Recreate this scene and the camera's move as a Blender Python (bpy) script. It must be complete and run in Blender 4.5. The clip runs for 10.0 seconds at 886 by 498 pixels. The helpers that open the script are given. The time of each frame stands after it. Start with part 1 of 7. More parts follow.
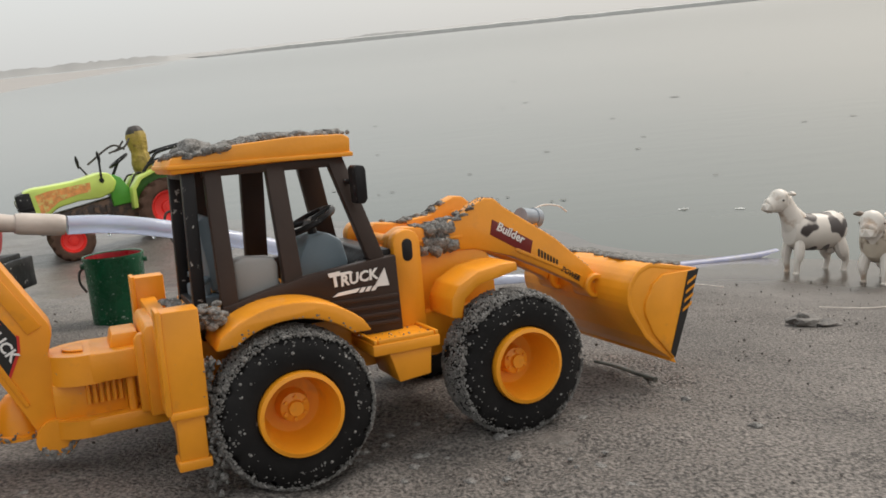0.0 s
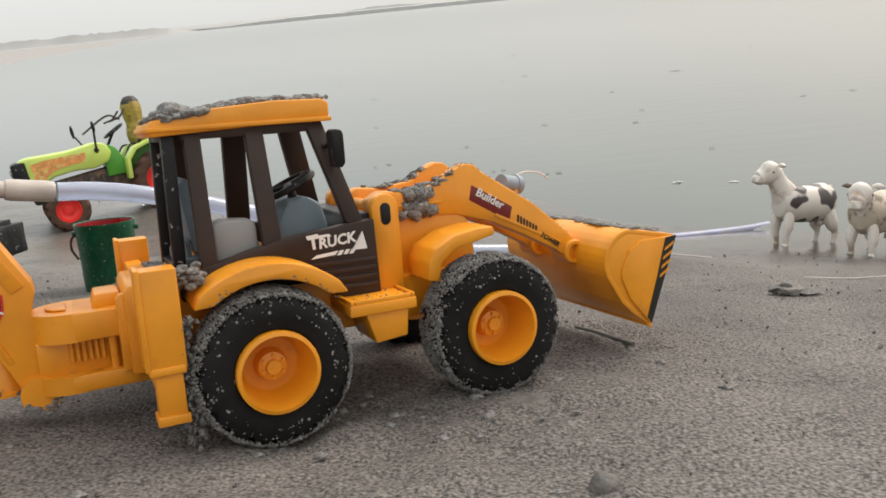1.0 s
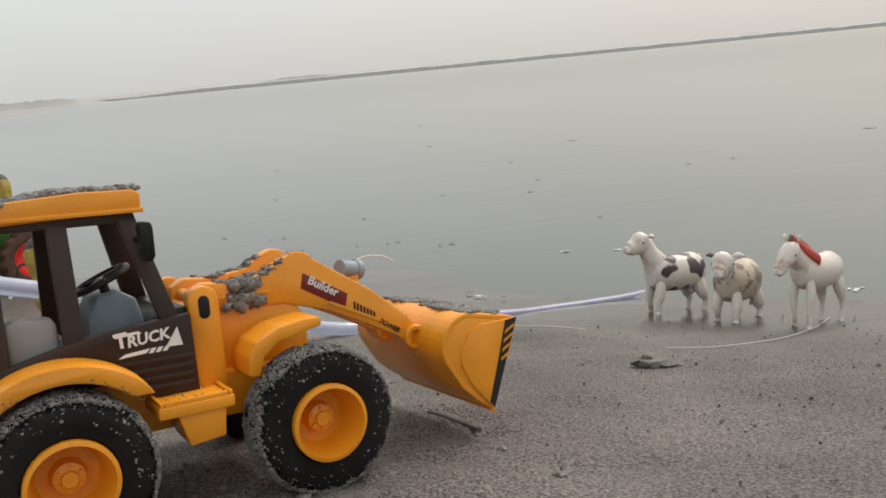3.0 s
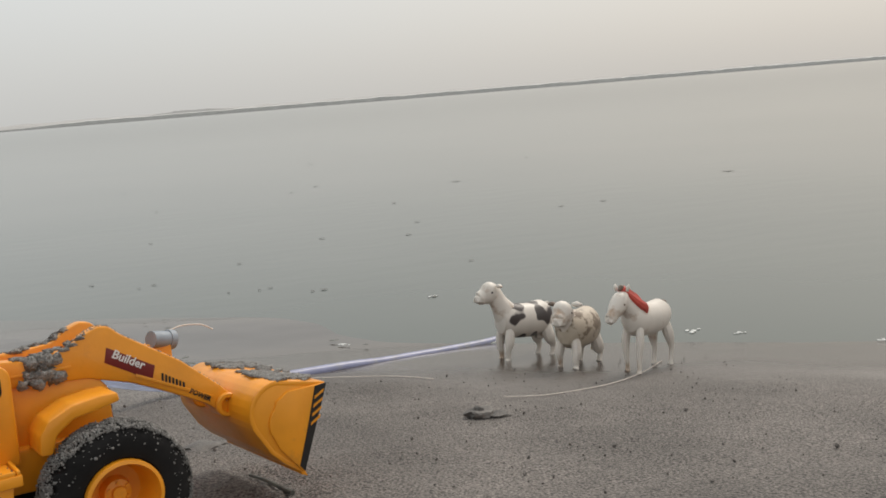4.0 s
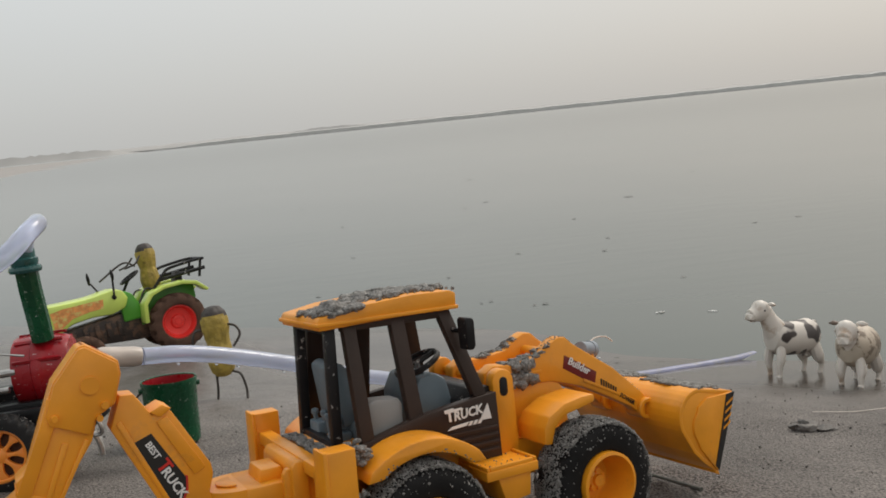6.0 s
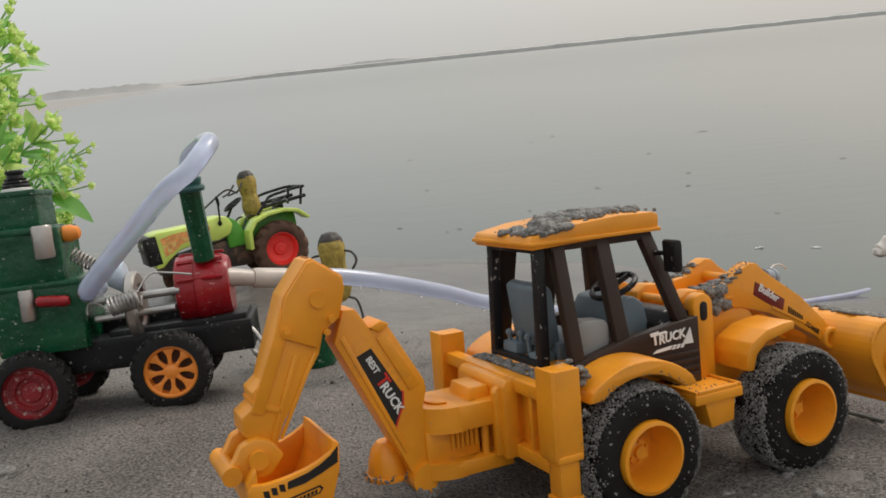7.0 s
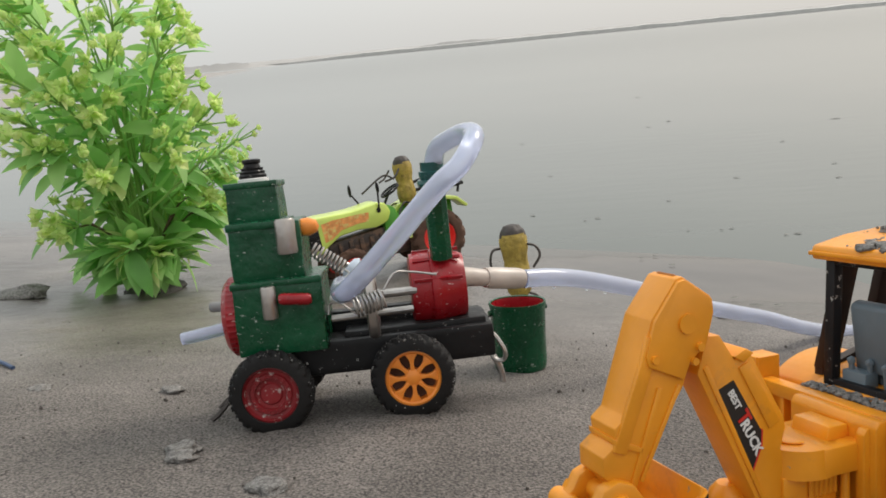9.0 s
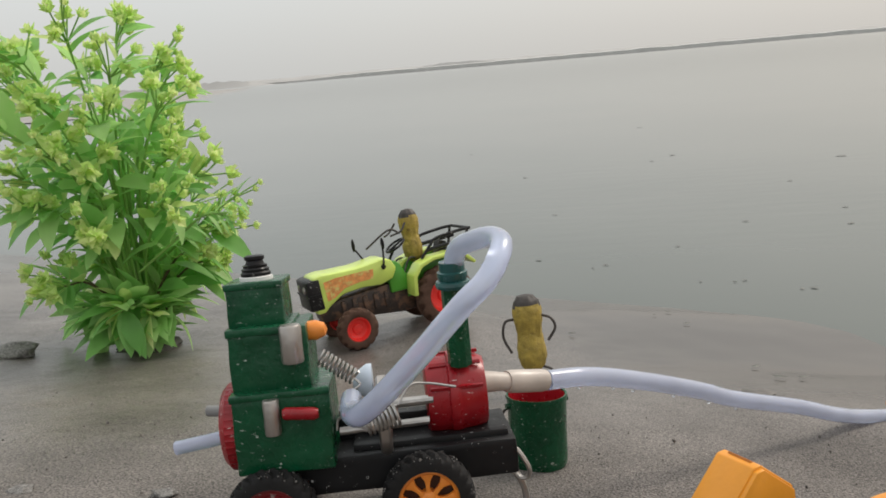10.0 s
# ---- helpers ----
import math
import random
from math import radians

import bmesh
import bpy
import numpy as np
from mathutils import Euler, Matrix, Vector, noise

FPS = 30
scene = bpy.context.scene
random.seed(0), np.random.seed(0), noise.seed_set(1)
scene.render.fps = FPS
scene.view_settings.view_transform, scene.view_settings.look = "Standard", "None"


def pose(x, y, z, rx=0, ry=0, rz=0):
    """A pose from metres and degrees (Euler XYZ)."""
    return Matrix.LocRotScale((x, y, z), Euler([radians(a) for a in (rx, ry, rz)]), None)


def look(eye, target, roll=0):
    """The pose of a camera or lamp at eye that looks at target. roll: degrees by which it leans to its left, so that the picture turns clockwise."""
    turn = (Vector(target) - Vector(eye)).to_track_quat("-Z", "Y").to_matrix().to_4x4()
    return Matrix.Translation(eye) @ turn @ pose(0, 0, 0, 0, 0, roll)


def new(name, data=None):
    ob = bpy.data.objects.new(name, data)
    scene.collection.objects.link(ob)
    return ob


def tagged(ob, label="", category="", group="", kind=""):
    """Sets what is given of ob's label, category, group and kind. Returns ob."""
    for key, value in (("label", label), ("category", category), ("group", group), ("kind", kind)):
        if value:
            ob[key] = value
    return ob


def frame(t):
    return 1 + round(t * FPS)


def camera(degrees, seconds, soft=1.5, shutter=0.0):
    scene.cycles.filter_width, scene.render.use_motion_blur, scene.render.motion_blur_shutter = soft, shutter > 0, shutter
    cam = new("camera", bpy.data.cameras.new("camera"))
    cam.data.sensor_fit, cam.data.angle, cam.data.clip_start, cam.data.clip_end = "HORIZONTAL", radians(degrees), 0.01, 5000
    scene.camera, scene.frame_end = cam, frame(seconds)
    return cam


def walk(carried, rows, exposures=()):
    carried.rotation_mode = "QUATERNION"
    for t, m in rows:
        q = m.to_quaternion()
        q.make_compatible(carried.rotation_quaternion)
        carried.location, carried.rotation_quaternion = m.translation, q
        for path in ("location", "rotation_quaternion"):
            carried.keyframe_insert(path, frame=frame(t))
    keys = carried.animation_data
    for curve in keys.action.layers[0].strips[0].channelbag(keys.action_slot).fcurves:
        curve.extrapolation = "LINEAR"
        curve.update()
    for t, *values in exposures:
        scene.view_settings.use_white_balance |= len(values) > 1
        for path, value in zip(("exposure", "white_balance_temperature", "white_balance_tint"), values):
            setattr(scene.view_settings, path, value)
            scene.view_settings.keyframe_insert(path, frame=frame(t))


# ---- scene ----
cam = camera(57.6, 10.0, soft=1.7)
PATH = [
    (0, (0.03511, 0.10173, 0.16451), (-0.0738, 2.0311, -0.3507), -5.88),
    (0.5, (0.04325, 0.10159, 0.16203), (-0.0841, 2.0178, -0.3964), -5.66),
    (1, (0.04166, 0.09784, 0.16185), (-0.0768, 2.0100, -0.4121), -5.71),
    (1.5, (0.04128, 0.10012, 0.15986), (-0.0739, 2.0116, -0.4171), -5.76),
    (2, (0.04282, 0.10046, 0.16001), (-0.0700, 2.0170, -0.4005), -5.86),
    (2.5, (0.05330, 0.10253, 0.16302), (0.0182, 2.0509, -0.2873), -6.36),
    (3, (0.06734, 0.10401, 0.16403), (0.1656, 2.0538, -0.2703), -5.54),
    (3.2, (0.07165, 0.10264, 0.16700), (0.2301, 2.0508, -0.2569), -5.48),
    (4.3, (0.10171, 0.08448, 0.17917), (0.4955, 2.0118, -0.1820), -4.29),
    (4.5, (0.10232, 0.08203, 0.18313), (0.5075, 2.0077, -0.1742), -4.12),
    (5, (0.08564, 0.07399, 0.19130), (0.4485, 2.0118, -0.1450), -4.56),
    (5.5, (0.03573, 0.06791, 0.19775), (0.2181, 2.0341, -0.1196), -5.41),
    (5.7, (0.01651, 0.06549, 0.19569), (0.1226, 2.0414, -0.0952), -6.00),
    (6.8, (-0.04728, 0.07040, 0.19291), (-0.0890, 2.0200, -0.2515), -5.37),
    (7, (-0.05524, 0.07121, 0.19275), (-0.1376, 2.0171, -0.2619), -5.84),
    (7.5, (-0.07529, 0.07316, 0.19057), (-0.2093, 2.0130, -0.2777), -5.98),
    (8, (-0.08567, 0.07175, 0.19215), (-0.2822, 2.0043, -0.2838), -5.89),
    (8.5, (-0.10619, 0.08191, 0.19738), (-0.3476, 2.0085, -0.2820), -5.78),
    (9, (-0.12581, 0.09504, 0.20068), (-0.4035, 2.0167, -0.2789), -5.64),
    (9.5, (-0.13436, 0.11546, 0.21547), (-0.4451, 2.0384, -0.2380), -5.25),
    (10, (-0.13568, 0.12648, 0.22528), (-0.4032, 2.0606, -0.2078), -4.96),
]
walk(cam, [(t, look(eye, target, roll)) for t, eye, target, roll in PATH],
     exposures=[(0.0, 0.2), (0.5, 0.27), (1.0, 0.42), (1.5, 0.66), (2.0, 0.66), (2.5, 0.36), (3.0, 0.12), (4.5, -0.06), (5.5, -0.17), (7.0, -0.05), (8.0, 0.06), (9.0, 0.2), (9.5, 0.15), (10.0, 0.05)])

# ---- world and light: hazy overcast evening, brighter and warmer to the right ----
world = bpy.data.worlds.new("hazy_sky")
scene.world = world
world.use_nodes = True
wn, wl = world.node_tree.nodes, world.node_tree.links
bg = wn["Background"]
sky = wn.new("ShaderNodeTexSky")
sky.sky_type = 'NISHITA'
sky.sun_disc = False
sky.sun_elevation = radians(44)
sky.sun_rotation = radians(45)
sky.air_density, sky.dust_density, sky.ozone_density = 1.0, 6.0, 1.0
wtc = wn.new("ShaderNodeTexCoord")
wsep = wn.new("ShaderNodeSeparateXYZ")
wl.new(wtc.outputs["Generated"], wsep.inputs[0])
ramp = wn.new("ShaderNodeValToRGB")
ramp.color_ramp.elements[0].position, ramp.color_ramp.elements[0].color = 0.0, (6.45, 6.3, 6.12, 1)
ramp.color_ramp.elements[1].position, ramp.color_ramp.elements[1].color = 0.5, (11.2, 11.5, 11.6, 1)
wl.new(wsep.outputs["Z"], ramp.inputs[0])
warm = wn.new("ShaderNodeMix")
warm.data_type, warm.blend_type = 'RGBA', 'MULTIPLY'
warm.inputs[0].default_value = 1.0
ramp2 = wn.new("ShaderNodeValToRGB")
ramp2.color_ramp.elements[0].position, ramp2.color_ramp.elements[0].color = 0.3, (0.975, 1.0, 1.0, 1)
ramp2.color_ramp.elements[1].position, ramp2.color_ramp.elements[1].color = 0.85, (1.04, 1.0, 0.94, 1)
wmap = wn.new("ShaderNodeMapRange")
wmap.inputs["From Min"].default_value, wmap.inputs["From Max"].default_value = -1.0, 1.0
wl.new(wsep.outputs["X"], wmap.inputs["Value"])
wl.new(wmap.outputs[0], ramp2.inputs[0])
wl.new(ramp.outputs[0], warm.inputs[6])
wl.new(ramp2.outputs[0], warm.inputs[7])
front = wn.new("ShaderNodeMapRange")
front.inputs["From Min"].default_value, front.inputs["From Max"].default_value = -0.9, 0.6
front.inputs["To Min"].default_value, front.inputs["To Max"].default_value = 0.82, 1.0
front.interpolation_type = 'SMOOTHSTEP'
wl.new(wsep.outputs["Y"], front.inputs["Value"])
back_dim = wn.new("ShaderNodeMix")
back_dim.data_type, back_dim.blend_type = 'RGBA', 'MULTIPLY'
back_dim.inputs[0].default_value = 1.0
wl.new(warm.outputs[2], back_dim.inputs[6])
wl.new(front.outputs[0], back_dim.inputs[7])
haze = wn.new("ShaderNodeMix")
haze.data_type = 'RGBA'
haze.inputs[0].default_value = 0.88
wl.new(sky.outputs[0], haze.inputs[6])
wl.new(back_dim.outputs[2], haze.inputs[7])
wl.new(haze.outputs[2], bg.inputs[0])
bg.inputs[1].default_value = 0.1
sun_data = bpy.data.lights.new("sun", 'SUN')
sun_data.energy, sun_data.angle, sun_data.color = 1.5, radians(20), (1.0, 0.92, 0.82)
sun = new("sun", sun_data)
sun.matrix_world = look((0, 0, 3), (-0.62, -0.62, 2.15))


# ---- materials ----
def mat(name, base, rough=0.5, var=0.15, scale=60.0, bump=0.15, bscale=500.0, depth=0.0004, metal=0.0,
        speck=None, speck_at=0.66, speck_scale=350.0, stain=None, stain_at=0.6, stain_scale=45.0, stain_soft=0.12, coat=0.0, rough_var=0.12, spec=0.5, streak=1.0):
    """Base colour with two scales of variation, fine relief, and optional specks and stains."""
    m = bpy.data.materials.new(name)
    m.use_nodes = True
    n, l = m.node_tree.nodes, m.node_tree.links
    b = n["Principled BSDF"]
    tc = n.new("ShaderNodeTexCoord")
    big = n.new("ShaderNodeTexNoise")
    big.inputs["Scale"].default_value, big.inputs["Detail"].default_value = scale, 5.0
    l.new(tc.outputs["Object"], big.inputs["Vector"])
    fine = n.new("ShaderNodeTexNoise")
    fine.inputs["Scale"].default_value, fine.inputs["Detail"].default_value = bscale, 4.0
    l.new(tc.outputs["Object"], fine.inputs["Vector"])
    cr = n.new("ShaderNodeValToRGB")
    cr.color_ramp.elements[0].position, cr.color_ramp.elements[1].position = 0.3, 0.7
    cr.color_ramp.elements[0].color = (*[max(0, c * (1 - var)) for c in base], 1)
    cr.color_ramp.elements[1].color = (*[min(1, c * (1 + var)) for c in base], 1)
    l.new(big.outputs["Fac"], cr.inputs[0])
    col = cr.outputs[0]

    def over(colour, at, sc, col, soft=0.05, detail=6.0):
        tex = n.new("ShaderNodeTexNoise")
        tex.inputs["Scale"].default_value, tex.inputs["Detail"].default_value = sc, detail
        tex.inputs["Roughness"].default_value = 0.65
        mp = n.new("ShaderNodeMapping")
        mp.inputs["Scale"].default_value = (streak, 1, 1) if sc > 100 else (1, 1, 1)
        l.new(tc.outputs["Object"], mp.inputs["Vector"])
        l.new(mp.outputs[0], tex.inputs["Vector"])
        th = n.new("ShaderNodeMapRange")
        th.inputs["From Min"].default_value, th.inputs["From Max"].default_value = at, at + soft
        l.new(tex.outputs["Fac"], th.inputs["Value"])
        mx = n.new("ShaderNodeMix")
        mx.data_type = 'RGBA'
        l.new(th.outputs[0], mx.inputs[0])
        l.new(col, mx.inputs[6])
        mx.inputs[7].default_value = (*colour, 1)
        return mx.outputs[2]
    if stain:
        col = over(stain, stain_at, stain_scale, col, stain_soft, 6.0 if stain_soft > 0.05 else 1.0)
    if speck:
        col = over(speck, speck_at, speck_scale, col)
    l.new(col, b.inputs["Base Color"])
    rr = n.new("ShaderNodeMapRange")
    rr.inputs["To Min"].default_value = max(0.02, rough - rough_var)
    rr.inputs["To Max"].default_value = min(1, rough + rough_var)
    l.new(fine.outputs["Fac"], rr.inputs["Value"])
    l.new(rr.outputs[0], b.inputs["Roughness"])
    b.inputs["Metallic"].default_value = metal
    b.inputs["Coat Weight"].default_value = coat
    b.inputs["Specular IOR Level"].default_value = spec
    if bump:
        bp = n.new("ShaderNodeBump")
        bp.inputs["Strength"].default_value, bp.inputs["Distance"].default_value = bump, depth
        l.new(fine.outputs["Fac"], bp.inputs["Height"])
        l.new(bp.outputs[0], b.inputs["Normal"])
    return m


SANDCOL = (0.134, 0.118, 0.107)
yellow = mat("yellow_plastic", (0.80, 0.30, 0.014), 0.36, 0.12, 55, 0.16, 700, stain=(0.52, 0.21, 0.04), stain_at=0.60, stain_scale=75, stain_soft=0.2, speck=(0.34, 0.27, 0.18), speck_at=0.695, speck_scale=480)
black_plastic = mat("black_plastic", (0.012, 0.011, 0.012), 0.42, 0.3, 60, 0.15, 800, speck=(0.38, 0.36, 0.34), speck_at=0.615, speck_scale=420, spec=0.25)
brown_plastic = mat("dark_brown_plastic", (0.036, 0.022, 0.017), 0.45, 0.25, 50, 0.15, 700, speck=(0.30, 0.27, 0.25), speck_at=0.74, speck_scale=500, spec=0.25)
grey_plastic = mat("blue_grey_plastic", (0.13, 0.17, 0.20), 0.5, 0.15, 60, 0.12, 700, speck=(0.3, 0.29, 0.28), speck_at=0.70)
pale_plastic = mat("pale_grey_plastic", (0.24, 0.235, 0.23), 0.5, 0.1, 60, 0.12, 700, stain=(0.25, 0.22, 0.2))
tyre_rubber = mat("sandy_black_rubber", (0.014, 0.013, 0.013), 0.75, 0.35, 80, 0.4, 900, speck=(0.30, 0.285, 0.27), speck_at=0.66, speck_scale=420, spec=0.15)
clean_rubber = mat("black_rubber", (0.013, 0.012, 0.012), 0.7, 0.3, 80, 0.3, 900, speck=(0.22, 0.21, 0.2), speck_at=0.68, speck_scale=420, spec=0.25)
clod = mat("wet_sand_crust", (0.25, 0.238, 0.225), 0.85, 0.45, 600, 1.0, 1500, depth=0.0014, speck=(0.42, 0.40, 0.38), speck_at=0.58, speck_scale=1300, spec=0.25)
white_print = mat("white_print", (0.78, 0.76, 0.74), 0.5, 0.06, 80, 0.0)
black_print = mat("black_sticker", (0.015, 0.013, 0.012), 0.4, 0.2, 80, 0.05)
red_print = mat("red_sticker", (0.16, 0.012, 0.01), 0.4, 0.15, 80, 0.05)
bright_red = mat("bright_red_print", (0.62, 0.03, 0.02), 0.4, 0.1, 80, 0.05)
green_paint = mat("green_gloss_paint", (0.003, 0.066, 0.026), 0.28, 0.3, 70, 0.45, 240, depth=0.0009, speck=(0.50, 0.54, 0.49), speck_at=0.635, speck_scale=900, coat=0.0, streak=0.4, spec=0.4)
red_paint = mat("dark_red_gloss_paint", (0.30, 0.008, 0.014), 0.3, 0.2, 70, 0.3, 260, depth=0.0007, speck=(0.7, 0.58, 0.56), speck_at=0.64, speck_scale=850, coat=0.1, streak=0.4, spec=0.4)
rim_red = mat("worn_dark_red_paint", (0.22, 0.012, 0.016), 0.45, 0.3, 90, 0.3, 300, depth=0.0007, speck=(0.42, 0.32, 0.30), speck_at=0.575, speck_scale=420)
black_paint = mat("black_enamel_wood", (0.009, 0.009, 0.010), 0.45, 0.3, 80, 0.35, 260, depth=0.0006, speck=(0.5, 0.49, 0.48), speck_at=0.645, speck_scale=480, spec=0.25)
foil = mat("dull_tin_foil", (0.46, 0.42, 0.39), 0.36, 0.12, 120, 0.35, 400, metal=0.85, speck=(0.3, 0.25, 0.2), speck_at=0.72)
steel = mat("steel_wire", (0.45, 0.43, 0.41), 0.35, 0.2, 200, 0.2, 900, metal=0.9)
dark_wire = mat("dark_iron_wire", (0.07, 0.06, 0.055), 0.55, 0.3, 200, 0.3, 900, metal=0.5)
cream_pipe = mat("cream_plastic_pipe", (0.52, 0.45, 0.40), 0.35, 0.18, 90, 0.2, 500, stain=(0.36, 0.27, 0.22), stain_at=0.55)
orange_plastic = mat("orange_plastic", (0.85, 0.27, 0.035), 0.35, 0.1, 70, 0.12, 700, stain=(0.45, 0.3, 0.2), stain_at=0.66)
toy_red = mat("bright_red_plastic", (0.86, 0.045, 0.035), 0.35, 0.1, 70, 0.1, 700)
lime = mat("lime_green_plastic", (0.62, 0.76, 0.15), 0.34, 0.1, 50, 0.08, 700, coat=0.2)
grass_green = mat("grass_green_plastic", (0.08, 0.32, 0.03), 0.35, 0.1, 50, 0.08, 700)
sticker_orange = mat("orange_flame_sticker", (0.80, 0.33, 0.10), 0.4, 0.25, 220, 0.05, stain=(0.75, 0.62, 0.2), stain_at=0.52, stain_scale=260)
mud_rubber = mat("brown_muddy_rubber", (0.10, 0.055, 0.038), 0.8, 0.35, 120, 0.4, 900, spec=0.25)
peanut_shell = mat("peanut_shell_yellow", (0.37, 0.265, 0.05), 0.6, 0.3, 160, 0.8, 420, depth=0.0012, stain=(0.20, 0.13, 0.03), stain_at=0.56, stain_scale=260)
peanut_hair = mat("painted_black_cap", (0.05, 0.04, 0.035), 0.6, 0.3, 160, 0.5, 500)
hide_white = mat("white_hide_paint", (0.66, 0.60, 0.54), 0.42, 0.06, 60, 0.2, 700, stain=(0.42, 0.31, 0.23), stain_at=0.54, stain_scale=75)
hide_brown = mat("brown_patch_paint", (0.17, 0.12, 0.09), 0.5, 0.3, 90, 0.1, 700)
hide_cow = mat("white_hide_with_black_patches", (0.66, 0.60, 0.54), 0.45, 0.06, 60, 0.1, 700, stain=(0.045, 0.034, 0.032), stain_at=0.465, stain_scale=64, stain_soft=0.03)
hide_calf = mat("white_hide_with_tan_patches", (0.52, 0.44, 0.35), 0.45, 0.14, 60, 0.2, 700, stain=(0.19, 0.14, 0.10), stain_at=0.48, stain_scale=80, stain_soft=0.06)
red_cloth = mat("faded_red_paint", (0.50, 0.07, 0.05), 0.5, 0.2, 120, 0.1, 700)
cord_white = mat("white_cotton_cord", (0.66, 0.58, 0.52), 0.7, 0.1, 300, 0.3, 1200)
foam_mat = mat("white_foam", (0.6, 0.6, 0.58), 0.6, 0.15, 200, 0.5, 700)
debris_mat = mat("dark_wet_debris", (0.10, 0.10, 0.085), 0.5, 0.5, 90, 0.3, 600)
stone_mat = mat("wet_mud_lump", (0.12, 0.108, 0.098), 0.6, 0.4, 130, 0.6, 700, depth=0.0012)
stem_green = mat("green_plastic_stem", (0.24, 0.44, 0.10), 0.5, 0.2, 60, 0.1, 500)
stem_brown = mat("brown_plastic_stem", (0.11, 0.075, 0.04), 0.6, 0.3, 60, 0.2, 500)
blue_wire = mat("dark_blue_wire", (0.03, 0.06, 0.13), 0.4, 0.2, 100, 0.1, 500)


def leaf_mat(name, dark, light):
    m = mat(name, dark, 0.45, 0.2, 30, 0.15, 300)
    n, l = m.node_tree.nodes, m.node_tree.links
    b = n["Principled BSDF"]
    info = n.new("ShaderNodeObjectInfo")
    geo = n.new("ShaderNodeNewGeometry")
    add = n.new("ShaderNodeMath")
    add.operation = 'ADD'
    l.new(info.outputs["Random"], add.inputs[0])
    l.new(geo.outputs["Random Per Island"], add.inputs[1])
    fr = n.new("ShaderNodeMath")
    fr.operation = 'FRACT'
    l.new(add.outputs[0], fr.inputs[0])
    mx = n.new("ShaderNodeMix")
    mx.data_type = 'RGBA'
    l.new(fr.outputs[0], mx.inputs[0])
    src = b.inputs["Base Color"].links[0].from_socket
    l.new(src, mx.inputs[6])
    mx.inputs[7].default_value = (*light, 1)
    l.new(mx.outputs[2], b.inputs["Base Color"])
    tr = n.new("ShaderNodeBsdfTranslucent")
    l.new(mx.outputs[2], tr.inputs["Color"])
    ms = n.new("ShaderNodeMixShader")
    ms.inputs[0].default_value = 0.55
    l.new(b.outputs[0], ms.inputs[1])
    l.new(tr.outputs[0], ms.inputs[2])
    l.new(ms.outputs[0], n["Material Output"].inputs["Surface"])
    return m


leaf_green = leaf_mat("leaf_green", (0.24, 0.56, 0.14), (0.56, 0.82, 0.32))
leaf_lime = leaf_mat("leaf_lime", (0.58, 0.80, 0.24), (0.86, 0.93, 0.44))

# clear bluish hose: milky plastic with a glossy skin
hose_mat = mat("milky_blue_hose", (0.70, 0.75, 0.92), 0.15, 0.08, 40, 0.05, 400, coat=0.5)
hb = hose_mat.node_tree.nodes["Principled BSDF"]
hb.inputs["Transmission Weight"].default_value = 0.56
hb.inputs["IOR"].default_value = 1.25
drop_mat = bpy.data.materials.new("water_drop")
drop_mat.use_nodes = True
db = drop_mat.node_tree.nodes["Principled BSDF"]
db.inputs["Base Color"].default_value = (0.95, 0.97, 1, 1)
db.inputs["Transmission Weight"].default_value, db.inputs["Roughness"].default_value, db.inputs["IOR"].default_value = 1.0, 0.03, 1.33

# sand: grey grains, darker and glossier where the water wets it
WATER = -0.016
sand = mat("grey_river_sand", SANDCOL, 0.8, 0.26, 14, 0.9, 1000, depth=0.0019, rough_var=0.08)
sn, sl = sand.node_tree.nodes, sand.node_tree.links
sb = sn["Principled BSDF"]
gr = sn.new("ShaderNodeTexNoise")
gr.inputs["Scale"].default_value, gr.inputs["Detail"].default_value = 1050.0, 3.0
pos = sn.new("ShaderNodeNewGeometry")
sl.new(pos.outputs["Position"], gr.inputs["Vector"])
grr = sn.new("ShaderNodeMapRange")
grr.inputs["From Min"].default_value, grr.inputs["From Max"].default_value = 0.34, 0.68
grr.inputs["To Min"].default_value, grr.inputs["To Max"].default_value = 0.32, 1.9
sl.new(gr.outputs["Fac"], grr.inputs["Value"])
mul = sn.new("ShaderNodeMix")
mul.data_type, mul.blend_type = 'RGBA', 'MULTIPLY'
mul.inputs[0].default_value = 1.0
sl.new(sb.inputs["Base Color"].links[0].from_socket, mul.inputs[6])
sl.new(grr.outputs[0], mul.inputs[7])
sep = sn.new("ShaderNodeSeparateXYZ")
sl.new(pos.outputs["Position"], sep.inputs[0])
damp_noise = sn.new("ShaderNodeTexNoise")
damp_noise.inputs["Scale"].default_value = 7.0
sl.new(pos.outputs["Position"], damp_noise.inputs["Vector"])
hgt = sn.new("ShaderNodeMath")
hgt.operation = 'MULTIPLY_ADD'
hgt.inputs[1].default_value = -0.022
sl.new(damp_noise.outputs["Fac"], hgt.inputs[0])
sl.new(sep.outputs["Z"], hgt.inputs[2])
wet = sn.new("ShaderNodeMapRange")
wet.inputs["From Min"].default_value, wet.inputs["From Max"].default_value = 0.010, -0.014
wet.interpolation_type = 'SMOOTHSTEP'
sl.new(hgt.outputs[0], wet.inputs["Value"])
wmix = sn.new("ShaderNodeMix")
wmix.data_type = 'RGBA'
sl.new(wet.outputs[0], wmix.inputs[0])
sl.new(mul.outputs[2], wmix.inputs[6])
wmix.inputs[7].default_value = (0.060, 0.050, 0.043, 1)
sl.new(wmix.outputs[2], sb.inputs["Base Color"])
wr = sn.new("ShaderNodeMapRange")
